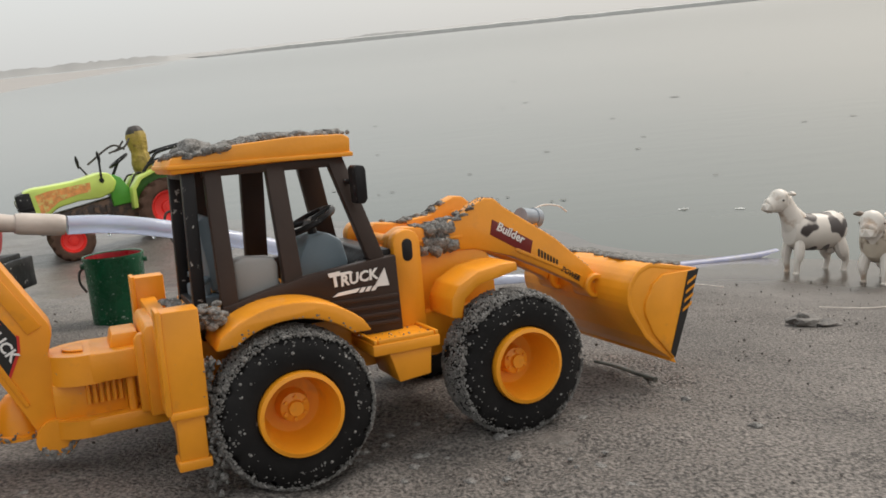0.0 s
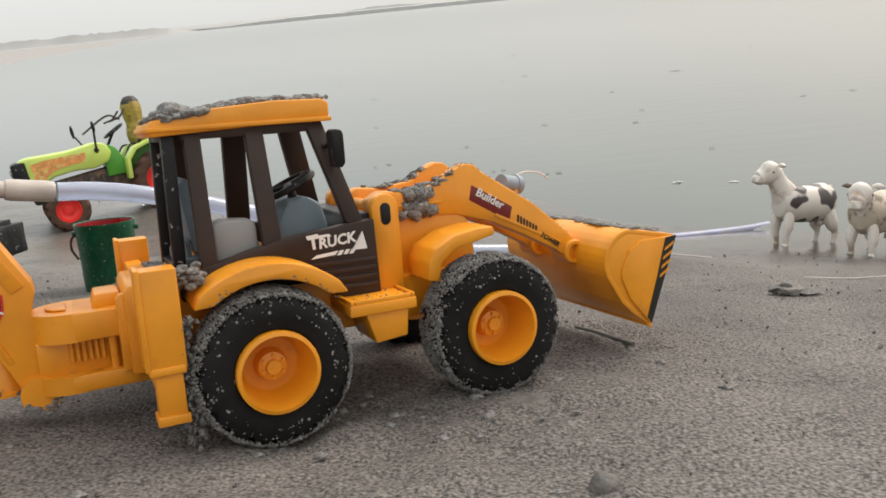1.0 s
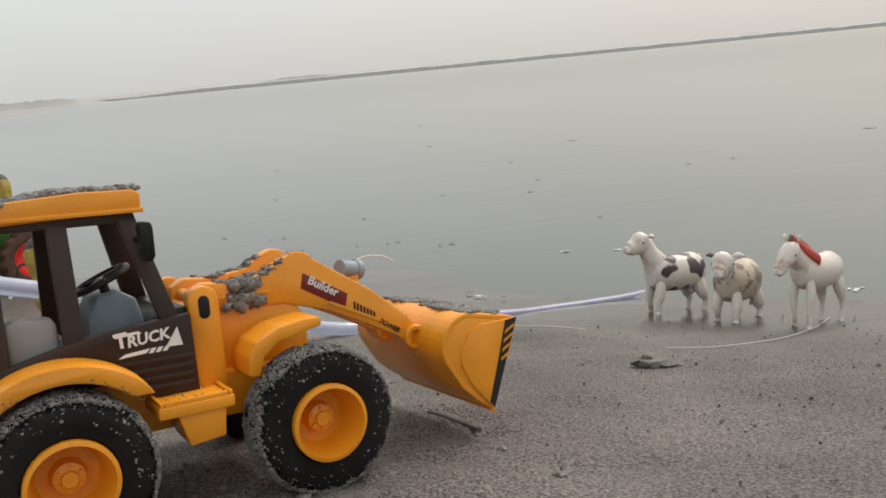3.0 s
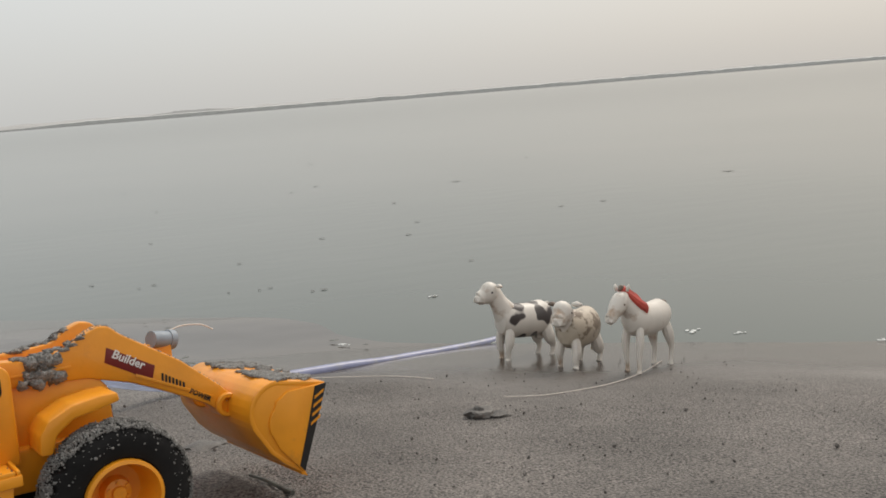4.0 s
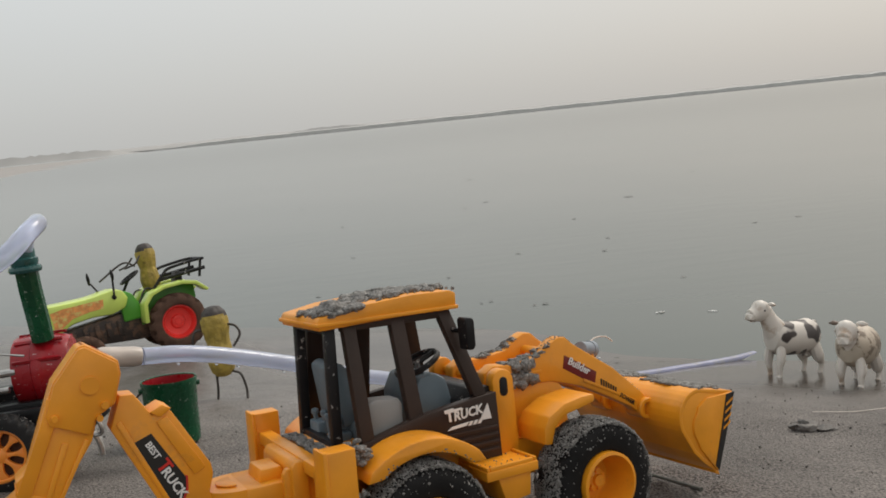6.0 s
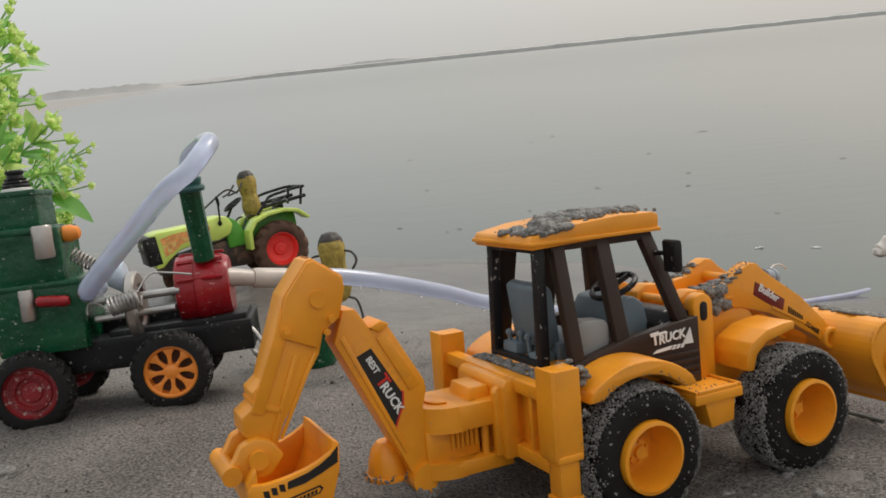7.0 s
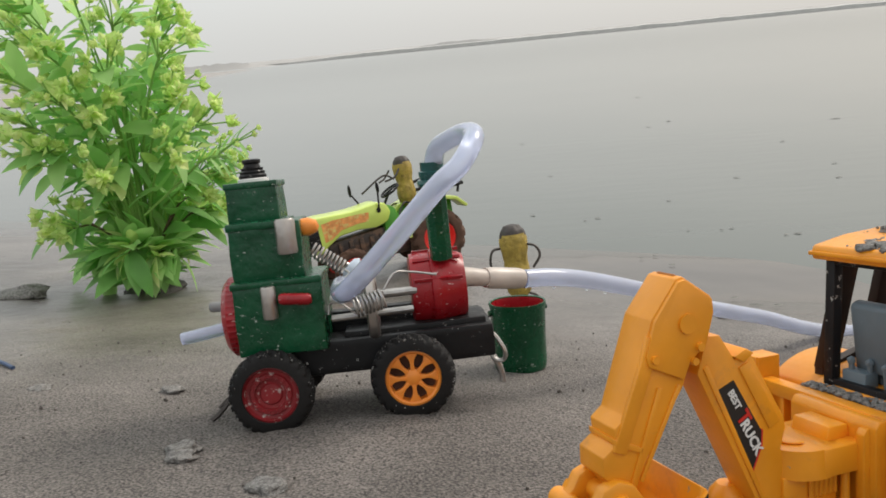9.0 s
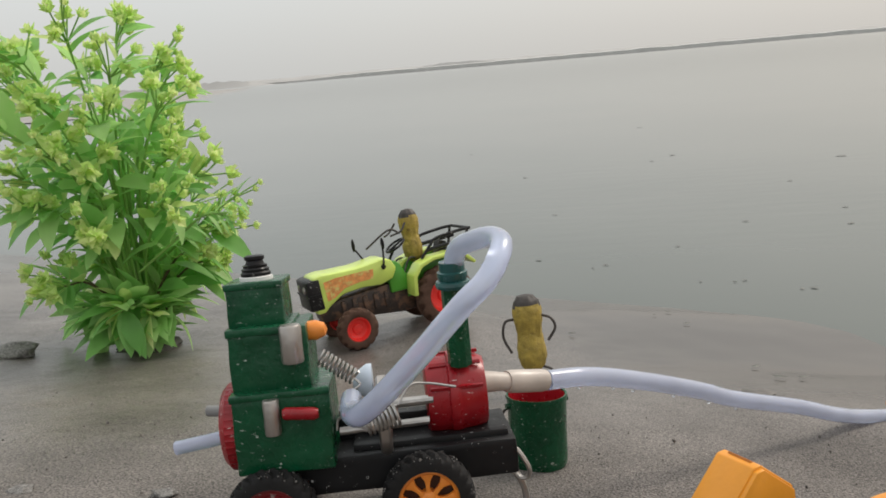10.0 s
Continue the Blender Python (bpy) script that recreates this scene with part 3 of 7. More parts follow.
# fenders
def arc(cu, cv, r, a0, a1, n=12):
    return [(cu + r * math.cos(radians(a0 + (a1 - a0) * k / n)), cv + r * math.sin(radians(a0 + (a1 - a0) * k / n))) for k in range(n + 1)]


for w0, w1 in ((3.0, -17), (mirror(3.0), mirror(-17))):
    bm = bmesh.new()
    prism(bm, [(-18.6, 17.6)] + arc(-0.5, -0.5, 27.0, 129, 48, 14) + [(19.6, 16.4)] + arc(-0.5, -0.5, 22.8, 48, 126, 12), w0, w1, lp, 0.6)
    part("rear_fender", bm, yellow, loader)
    bm = bmesh.new()
    prism(bm, [(44, 14.5), (44.4, 19.6), (46.6, 23.0), (53, 26.2), (60, 27.2), (65, 27.2), (65.4, 24.8), (60, 23.6), (53, 22.4), (48.6, 19.0), (47, 14)], w0 - 5 if w0 > CW else w0 + 5, w1, lp, 0.6)
    part("front_fender", bm, yellow, loader)

# steps
for w0, w1 in ((1.0, -16), (mirror(1.0), mirror(-16))):
    bm = bmesh.new()
    box(bm, 20, 38.8, 8.8, 11.8, w0, w1, lp, 0.4)
    prism(bm, [(24.5, 9.2), (36.8, 9.2), (36.0, 1.4), (27.0, 0.6)], w0 - math.copysign(1.2, w0 - w1), w1, lp, 0.5)
    box(bm, 21.5, 37.3, 11.6, 12.3, w0 - math.copysign(1.4, w0 - w1), w1, lp, 0.2)
    s = math.copysign(1.0, w0 - w1)
    strips = []
    for q in ((20.4, 21.4, w0 - 0.3 * s, w1), (37.5, 38.5, w0 - 0.3 * s, w1), (21.6, 37.3, w0 - 0.3 * s, w0 - 1.3 * s)):
        rim_bm = bmesh.new()
        box(rim_bm, q[0], q[1], 11.6, 13.0, q[2], q[3], lp, 0.3)
        strips.append(rim_bm)
    step = part("side_step", bm, yellow, loader)
    for rim_bm in strips:
        part("rim_strip", rim_bm, yellow, step)

# lift posts with round tops
for w0, w1 in ((-12, -16.5), (mirror(-12), mirror(-16.5))):
    bm = bmesh.new()
    prism(bm, [(33.2, 11)] + arc(36.8, 34.8, 4.0, 180, 0, 10) + [(41, 11)], w0, w1, lp, 0.7)
    post = part("lift_post", bm, yellow, loader)
    # no opening is cut: a black plate shows the slot's dark inside
    bm = bmesh.new()
    prism(bm, arc(36.8, 34.8, 1.5, 0, 180, 8) + arc(36.8, 31.6, 1.5, 180, 360, 8), w0 + 0.25 * (1 if w0 > w1 else -1), w0 - 0.5 * (1 if w0 > w1 else -1), lp, 0.2)
    part("slot", bm, black_plastic, post, "black plate painted as the dark of a slot")

# loader arms
ARM = [(34.5, 31), (35, 36.4), (39, 38.6), (47, 37.8), (58, 39.2), (62.5, 42.6), (66.5, 44.2), (69.5, 43.8), (72.5, 41.0), (90, 29.6), (102, 19.2), (106.6, 14.2), (106.6, 9.5), (102.5, 9), (97.5, 13.8), (86, 20.0), (74.5, 25.6), (62, 29.4), (47, 30)]
for w0, w1, near in ((-20.4, -26, 1), (mirror(-20.4), mirror(-26), 0)):
    bm = bmesh.new()
    prism(bm, ARM, w0, w1, lp, 0.8)
    arm = part("loader_arm", bm, yellow, loader)
    s = 1 if near else -1
    bm = bmesh.new()
    lathe(bm, [(2.4, -4.4), (3.5, -4.4), (3.9, -4.0), (3.9, 4.0), (3.5, 4.4), (2.4, 4.4), (2.4, -4.4)], Matrix.Translation(lp(103.4, 12.6, (w0 + w1) / 2)) @ Matrix.Rotation(radians(90), 4, 'X'), 24)
    part("pin_boss", bm, yellow, arm)
    bm = bmesh.new()
    box(bm, 41, 58, 33.4, 34.2, w0 + 0.35 * s, w0 - 0.3 * s, lp, 0.1)
    prism(bm, [(75.5, 27.2), (99, 15.6), (99.4, 16.4), (75.9, 28.2)], w0 + 0.35 * s, w0 - 0.3 * s, lp, 0.1)
    part("rib", bm, yellow, arm)
    if near:
        bm = bmesh.new()
        prism(bm, [(67.2, 33.2), (80.6, 25.2), (81.8, 29.6), (68.2, 37.6)], w0 + 0.25, w0 - 0.2, lp, 0.1)
        part("sticker", bm, red_print, arm, "dark red sticker")
        ang = math.atan2(25.2 - 33.6, 14)
        m = Matrix.Translation(lp(68.8, 33.9, w0 + 0.3)) @ Matrix.Rotation(-ang, 4, 'Y') @ Matrix.Rotation(radians(90), 4, 'X')
        lettering("Builder", 3.6 * MM, arm, m, white_print, weight=0.02)
        bm = bmesh.new()
        for k in range(7):
            u = 83.4 + 1.05 * k
            v = 26.6 - 0.68 * k
            prism(bm, [(u, v - 2.0), (u + 0.55, v - 2.3), (u + 0.75, v), (u + 0.2, v + 0.3)], w0 + 0.22, w0 - 0.2, lp, 0.0)
        part("stripes", bm, black_print, arm)
        m = Matrix.Translation(lp(91.2, 18.6, w0 + 0.25)) @ Matrix.Rotation(-math.atan2(-6.2, 9.6), 4, 'Y') @ Matrix.Rotation(radians(90), 4, 'X')
        lettering("POWER", 2.2 * MM, arm, m, black_print, weight=0.03)
for u, v, w in ((38, 34.2, -14), (66, 38, -23), (88, 25, -23)):
    bm = bmesh.new()
    tube(bm, [lp(u, v, w), lp(u, v, mirror(w))], 1.8 * MM, 12)
    part("cross_tube", bm, yellow, loader)

# front bucket
BK = [(131.0, 16.4), (121, 18.6), (113, 20.2)] + arc(113.5, 10.2, 10.0, 100, 215, 9) + [(109.6, -2.6), (114.0, -7.0), (120.0, -11.4)]
BKI = [(119.8, -9.8), (114.8, -5.6), (110.6, -1.4)] + arc(113.5, 10.2, 8.4, 212, 100, 9) + [(113.4, 18.6), (121, 17.0), (130.3, 14.9)]
bm = bmesh.new()
prism(bm, BK + BKI, -3.6, mirror(-3.6), lp, 0.35)
bucket = part("front_bucket", bm, yellow, loader, "yellow plastic digging bucket heaped with wet sand")
for w0, w1 in ((-2.8, -5.2), (mirror(-2.8), mirror(-5.2))):
    bm = bmesh.new()
    q = 0.9 if w0 > CW else -0.9
    prism(bm, BK, w0 - q, w1, lp, 0.5)
    prism(bm, [(130.8, 16.2), (117, 16.2), (112.6, 13.6)] + arc(116.5, 6.2, 7.0, 130, 215, 6) + [(112.4, -1.6), (119.9, -11.0)], w0, w1, lp, 0.4)
    cheek = part("cheek_plate", bm, yellow, bucket)
    if w0 > CW:
        bm = bmesh.new()
        prism(bm, [(130.9, 16.3), (127.0, 6.4), (120.2, -10.6), (118.6, -8.6), (122.8, 3.6), (126.6, 15.9)], w0 + 0.2, w0 - 0.2, lp, 0.0)
        part("hazard_band", bm, black_print, cheek, "black and yellow hazard band")
        for k in range(4):
            v = 4.4 + 2.75 * k
            u = 123.7 + 0.265 * (v - 3.6)
            bm = bmesh.new()
            prism(bm, [(u - 0.2, v - 0.9), (u + 3.3, v + 0.9), (u + 3.6, v + 1.9), (u + 0.1, v + 0.1)], w0 + 0.35, w0 - 0.2, lp, 0.0)
            part("hazard_stripe", bm, yellow, cheek)
bm = bmesh.new()
prism(bm, [(118.8, -9.2), (119.6, -12.0), (121.8, -13.0), (120.6, -10.2)], -4.0, mirror(-4.0), lp, 0.3)
part("cutting_edge", bm, yellow, bucket)

# cab
def cab_w(v):
    """Depth of the cab's near side, which leans in towards the roof."""
    return -10.2 - 8.3 * max(0.0, min(1.0, (v - 30) / 30))


def pillar(bm, a, b, width, thick, wa=None, wb=None, far=False):
    """A post from a=(u, v) to b, its near face on the cab's side."""
    wa = cab_w(a[1]) if wa is None else wa
    wb = cab_w(b[1]) if wb is None else wb
    f = mirror if far else (lambda q: q)
    vs = []
    for (u, v), w in ((a, wa), (b, wb)):
        for du in (-width / 2, width / 2):
            for dw in (0, -thick):
                vs.append(bm.verts.new(lp(u + du, v, f(w + dw))))
    fs = [bm.faces.new([vs[q] for q in idx]) for idx in ((0, 1, 3, 2), (4, 6, 7, 5), (0, 4, 5, 1), (2, 3, 7, 6), (0, 2, 6, 4), (1, 5, 7, 3))]
    bmesh.ops.recalc_face_normals(bm, faces=fs)
    bmesh.ops.bevel(bm, geom=list({e for q in fs for e in q.edges}), offset=0.45 * MM, segments=2, profile=0.5, affect='EDGES')


for far in (False, True):
    for a, b, wd, mt, nm in (((-11.8, 25), (-11.4, 60), 4.2, brown_plastic, "cab_pillar"), ((4.8, 26), (4.4, 60), 4.8, brown_plastic, "cab_pillar"), ((27.5, 32), (20.6, 60), 4.6, brown_plastic, "front_pillar")):
        bm = bmesh.new()
        pillar(bm, a, b, wd + (1.8 if far else 0), 3.4, far=far)
        part(nm, bm, mt, loader)
    bm = bmesh.new()
    pillar(bm, (-18, 22), (-17.2, 60), 3.2, 3.2, -18.5, -19, far=far)
    part("rear_post", bm, black_plastic, loader)
    bm = bmesh.new()
    f = mirror if far else (lambda q: q)
    prism(bm, [(-14, 57.2), (22.8, 57.2), (22.3, 60.4), (-14, 60.4)], f(-18.2), f(-21), lp, 0.3)
    part("top_rail", bm, brown_plastic, loader)
    bm = bmesh.new()
    lower = [(-14, 19), (-14, 25.4), (-9.8, 26.2), (0, 28.6), (6.4, 30.0), (23, 31.8), (32.5, 32.6), (33, 12), (22, 12), (17, 19.4), (8, 24), (0, 25), (-9, 22)]
    prism(bm, lower, f(-9.8), f(-13), lp, 0.4)
    door = part("door", bm, brown_plastic, loader, "dark brown plastic door with raised louvres")
    bm = bmesh.new()
    for k in range(4):
        v = 22.2 - 2.3 * k
        prism(bm, [(14.2 + 1.6 * k if k < 3 else 20, v - 0.7), (32, v - 1.0), (32, v + 0.2), (13.4 + 1.6 * k if k < 3 else 20, v + 0.5)], f(-9.2), f(-10.5), lp, 0.2)
    part("louvre", bm, brown_plastic, door)
    if not far:
        m = Matrix.Translation(lp(13.6, 25.4, -9.5)) @ Matrix.Rotation(radians(-4), 4, 'Y') @ Matrix.Rotation(radians(90), 4, 'X')
        lettering("T", 5.2 * MM, door, m, white_print, weight=0.03)
        m = Matrix.Translation(lp(16.4, 25.6, -9.5)) @ Matrix.Rotation(radians(-4), 4, 'Y') @ Matrix.Rotation(radians(90), 4, 'X')
        lettering("RUCK", 3.9 * MM, door, m, white_print, shear=0.12, weight=0.03)
        bm = bmesh.new()
        prism(bm, [(13.6, 29.0), (20.0, 29.4), (19.4, 30.0), (13.4, 29.7)], -9.4, -9.9, lp, 0.0)
        prism(bm, [(14.0, 23.8), (20.6, 24.2), (21.6, 25.2), (15.6, 24.7)], -9.4, -9.9, lp, 0.0)
        prism(bm, [(25.6, 24.9), (28.8, 29.6), (29.8, 24.8)], -9.4, -9.9, lp, 0.0)
        for k in range(3):
            prism(bm, [(21.2 + 1.7 * k, 24.0), (22.3 + 1.7 * k, 24.0), (23.2 + 1.7 * k, 25.2), (22.1 + 1.7 * k, 25.2)], -9.4, -9.9, lp, 0.0)
        part("swoosh", bm, white_print, door, "white printed flash")
# cab floor, dashboard, front glass frame
bm = bmesh.new()
box(bm, -19, 31, 17, 21.5, -13.2, mirror(-13.2), lp, 0.5)
part("cab_floor", bm, black_plastic, loader)
bm = bmesh.new()
prism(bm, [(22, 20), (22.5, 30), (27, 34), (33, 34), (33, 16), (26, 16)], -14, mirror(-14), lp, 0.8)
part("dashboard", bm, black_plastic, loader)
for u0, u1, v0, v1 in ((-19.2, -16.2, 19, 25), (-18.8, -16.2, 57, 60.2), (18.4, 21.4, 57.6, 60.3)):
    bm = bmesh.new()
    box(bm, u0, u1, v0, v1, -19, mirror(-19), lp, 0.4)
    part("cross_rail", bm, black_plastic, loader)
# seat, chair back, levers, steering wheel
bm = bmesh.new()
prism(bm, [(-11, 21), (-11, 29), (3, 30), (4, 27.5), (3, 21)], -22, mirror(-22), lp, 1.0)
prism(bm, [(-13.5, 27), (-16, 46), (-13, 47.5), (-10.5, 45), (-8.5, 29)], -24, mirror(-24), lp, 1.2)
part("driver_seat", bm, grey_plastic, loader, "blue-grey moulded plastic seat")
bm = bmesh.new()
prism(bm, [(-9.5, 22), (-9.8, 35.5), (-7, 36.5), (0.5, 35.8), (1.6, 34), (1.4, 22)], -13.6, -20.5, lp, 0.9)
part("side_console", bm, pale_plastic, loader, "pale grey side console")
bm = bmesh.new()
prism(bm, [(9, 21), (9.5, 33), (12.5, 38.8), (18, 39.5), (22, 37), (23.5, 30), (23.5, 21)], -22, mirror(-22), lp, 1.2)
part("control_column", bm, grey_plastic, loader, "blue-grey instrument column")
bm = bmesh.new()
ring = Matrix.Translation(lp(14.6, 42.6, CW + 6)) @ Matrix.Rotation(radians(-24), 4, 'Y')
tube(bm, [ring @ Vector((7.2 * MM * math.cos(2 * math.pi * k / 28), 7.2 * MM * math.sin(2 * math.pi * k / 28), 0)) for k in range(29)], 0.95 * MM, 8, caps=False)
for k in range(3):
    a = 2 * math.pi * k / 3
    tube(bm, [ring @ Vector((0, 0, 0)), ring @ Vector((7 * MM * math.cos(a), 7 * MM * math.sin(a), 0))], 0.9 * MM, 6)
tube(bm, [ring @ Vector((0, 0, 0.5 * MM)), lp(16.5, 35, CW + 6)], 1.3 * MM, 8)
part("steering_wheel", bm, black_plastic, loader)
bm = bmesh.new()
for w, u in ((-25, -14), (-31, -15), (-37, -14), (-42, -15)):
    tube(bm, [lp(u, 21, w), lp(u - 1, 30, w)], 0.8 * MM, 6)
    blob(bm, lp(u - 1, 30.5, w), (1.3 * MM, 1.3 * MM, 1.3 * MM), w, 0.1, 1)
box(bm, -17.5, -11.5, 21, 26.5, -23, -29, lp, 0.7)
box(bm, -17.5, -12.5, 21, 28, -36, -44, lp, 0.7)
part("lever_panel", bm, grey_plastic, loader)
# mirror on the front pillar
bm = bmesh.new()
prism(bm, [(22.4, 47.4), (22.0, 56.6), (22.8, 57.4), (24.9, 57.0), (25.3, 55.8), (25.3, 48.4), (24.4, 47.2)], -7.4, -12.8, lp, 0.5)
tube(bm, [lp(22.5, 53, -17.5), lp(23.5, 53, -11)], 0.8 * MM, 6)
part("wing_mirror", bm, black_plastic, loader)
# roof
bm = bmesh.new()
prism(bm, [(-21.4, 58.4), (-22.0, 60.6), (-21.2, 62.4), (-10, 64.4), (10, 65.8), (23, 65.6), (25.0, 64.6), (24.8, 60.2), (-10, 58.9)], -16.8, mirror(-16.8), lp, 0.6)
box(bm, -22.4, 25.3, 59.6, 60.8, -16.2, mirror(-16.2), lp, 0.3)
roof = part("cab_roof", bm, yellow, loader, "yellow plastic roof with wet sand on top")


def roof_v(u):
    return 62.4 + 3.4 * smooth_step(-20, 8, u)


rnd = random.Random(11)
bm = bmesh.new()
for k in range(260):
    if rnd.random() < 0.4:
        u, w = rnd.gauss(-13, 3.2), rnd.gauss(-24, 4)
    else:
        u, w = rnd.gauss(6, 8), rnd.gauss(-33, 5)
    u, w = max(-20, min(24, u)), max(-48, min(-18.4, w))
    s = rnd.uniform(0.5, 1.9) * MM
    blob(bm, lp(u, roof_v(u) + 0.3, w), (s * 1.5, s * 1.5, s * 0.75), k, 0.8, 2)
blob(bm, lp(-15.5, 64, -21), (4.5 * MM, 4 * MM, 2.6 * MM), 3, 0.5, 3)
crumbs(bm, [lp(rnd.uniform(-20.5, -15), 63.2, max(-30, min(-17.5, rnd.gauss(-19, 3)))) for _ in range(160)], 0.4 * MM, rnd)
for k in range(260):
    u, w = rnd.gauss(0, 12), rnd.gauss(-30, 7)
    u, w = max(-19.5, min(25, u)), max(-48, min(-18.6, w))
    crumbs(bm, [lp(u, roof_v(u) + 0.2, w)], 0.5 * MM, rnd)
tagged(part("roof_sand", bm, clod, roof, "grey wet sand heap"), kind="stuff")

# rear frame with stabilisers
bm = bmesh.new()
box(bm, -29, -24.5, 18.5, 22.5, -2, mirror(-2), lp, 0.5)
box(bm, -29, -24.5, -1, 3, -2, mirror(-2), lp, 0.5)
box(bm, -25.4, -24.0, 2, 19.5, -4, mirror(-4), lp, 0.3)
for w in (-12, -22, mirror(-22), mirror(-12)):
    box(bm, -28.4, -25, 2, 19, w + 0.8, w - 0.8, lp, 0.2)
part("rear_frame", bm, yellow, loader)
for s in (0, 1):
    f = mirror if s else (lambda q: q)
    bm = bmesh.new()
    box(bm, -30.5, -21.5, 4.5, 28.6, f(3), f(-4.2), lp, 0.4)
    leg = part("stabiliser", bm, yellow, loader)
    for nm, q in (("inner_leg", (-29, -22.6, -7, 6, 2.2, -3.4)), ("flange", (-30.9, -29.6, 4.8, 29.0, 3.4, -4.6)), ("rib", (-30.2, -21.8, 3.6, 5.6, 3.3, -4.5))):
        bm = bmesh.new()
        box(bm, *q[:4], f(q[4]), f(q[5]), lp, 0.4)
        part(nm, bm, yellow, leg)
    bm = bmesh.new()
    box(bm, -29.6, -22.0, -8.8, -6.4, f(2.8), f(-4.0), lp, 0.4)
    part("foot_pad", bm, yellow, leg)
# sand behind the cab, on the deck and round the stabiliser
bm = bmesh.new()
for k in range(190):
    u, w = rnd.uniform(-24, -18), rnd.uniform(-52, -10)
    s = rnd.uniform(0.4, 1.15) * MM
    blob(bm, lp(u, 22.5, w), (s * 1.4, s * 1.4, s * 0.7), k + 200, 0.9, 1)
for k in range(170):
    u, v, w = rnd.gauss(-20.6, 0.9), rnd.uniform(-17, 16), rnd.uniform(-5, 2.2)
    s = rnd.uniform(0.3, 0.95) * MM
    blob(bm, lp(u, v, w), (s, s * 0.8, s * 1.2), k + 300, 0.9, 1)
for k in range(60):
    s = rnd.uniform(0.6, 2.1) * MM
    blob(bm, lp(rnd.gauss(50.5, 2.2), 35.0 + rnd.uniform(-4.5, 2.6), rnd.gauss(-20.6, 0.7)), (s * 1.1, s * 0.7, s), k + 900, 0.9, 2)
for k in range(90):
    s = rnd.uniform(0.4, 1.25) * MM
    blob(bm, lp(rnd.uniform(-21, -15), 24 + rnd.uniform(-2, 2.5), rnd.uniform(-14, -1)), (s * 1.4, s, s * 0.8), k + 700, 0.5, 1)
for k in range(150):
    u = rnd.uniform(43, 63)
    s = rnd.uniform(0.3, 1.3) * MM
    top = float(np.interp(u, (41, 47, 58, 64), (38.4, 37.8, 39.2, 43.2)))
    blob(bm, lp(u, top + rnd.uniform(-0.4, 0.4), rnd.choice((rnd.uniform(-25.5, -20.8), rnd.uniform(-46.2, -41.5)))), (s * 1.5, s * 1.1, s * 0.6), k + 400, 0.8, 1)


def arm_top(u):
    """Height of the loader arm's upper edge."""
    top = [(39, 38.6), (47, 37.8), (58, 39.2), (62.5, 42.6), (66.5, 44.2), (69.5, 43.8), (72.5, 41.0), (90, 29.6), (102, 19.2)]
    return float(np.interp(u, [q[0] for q in top], [q[1] for q in top]))


grit = []
for k in range(26):
    a, ra = radians(rnd.uniform(42, 128)), 23.0 + abs(rnd.gauss(0, 0.7))
    grit.append(lp(ra * math.cos(a) - 0.5, ra * math.sin(a) - 0.5, 3.05))
for k in range(24):
    grit.append(lp(rnd.uniform(21, 38), 12.4, -abs(rnd.gauss(0, 5)) - 0.4))
for k in range(220):
    grit.append(lp(rnd.uniform(-22.4, -21.2), rnd.uniform(-8, 16), rnd.uniform(-4, 3.1)))
for k in range(200):
    u = rnd.uniform(60, 102)
    grit.append(lp(u, arm_top(u), rnd.uniform(-25.6, -20.8)))
crumbs(bm, grit, 0.25 * MM, rnd)
tagged(part("caked_sand", bm, clod, loader, "lumps of wet grey sand"), kind="stuff")
bm = bmesh.new()
for k in range(220):
    u, w = rnd.uniform(112, 129), rnd.choice((rnd.gauss(-50, 6), rnd.gauss(-20, 8), rnd.gauss(-14, 4)))
    w = max(-62, min(-5.5, w))
    s = rnd.uniform(0.5, 1.7) * MM
    blob(bm, lp(u, 20.6 - 0.19 * (u - 112), w), (s * 1.6, s * 1.6, s * 0.5), k + 500, 0.5, 1)
tagged(part("bucket_sand", bm, clod, bucket, "grey wet sand"), kind="stuff")

# backhoe: swing block, boom, dipper, bucket
bm = bmesh.new()
prism(bm, [(-28, 9.0), (-28, 16.4), (-45, 16.4), (-45, 9.0)], CW + 10.4, CW - 10.4, lp, 0.6)
bmesh.ops.create_cone(bm, cap_ends=True, segments=36, radius1=10.4 * MM, radius2=10.1 * MM, depth=7.4 * MM, matrix=Matrix.Translation(lp(-45, 12.7, CW)))
prism(bm, arc(-46, 0, 5.0, 90, 270, 10), CW + 2, CW - 2, lambda u, v, w: lp(u, 16.8 + 0.12 * (w - CW), CW + v), 0.2)
prism(bm, [(-40, 16), (-39, 19.8), (-33, 19.8), (-32, 16)], CW + 6, CW - 6, lp, 0.5)
prism(bm, [(-28, -4.2), (-28, 0.4), (-47, 0.4), (-47, -4.2)], CW + 10.4, CW - 10.4, lp, 0.6)
bmesh.ops.create_cone(bm, cap_ends=True, segments=32, radius1=10.4 * MM, radius2=10.4 * MM, depth=4.6 * MM, matrix=Matrix.Translation(lp(-46, -1.9, CW)))
box(bm, -54, -37, 0, 9.4, CW + 6.4, CW - 6.4, lp, 0.4)
box(bm, -35.5, -29, 0, 9.4, CW + 5.4, CW - 5.4, lp, 0.4)
for k in range(6):
    tube(bm, [lp(-46 + 1.5 * k, 3.4, CW + 7.0), lp(-46 + 1.5 * k, 9.2, CW + 7.0)], 0.62 * MM, 6)
tube(bm, [lp(-36, 0, CW + 8.0), lp(-36, 9.4, CW + 8.0)], 1.1 * MM, 10)
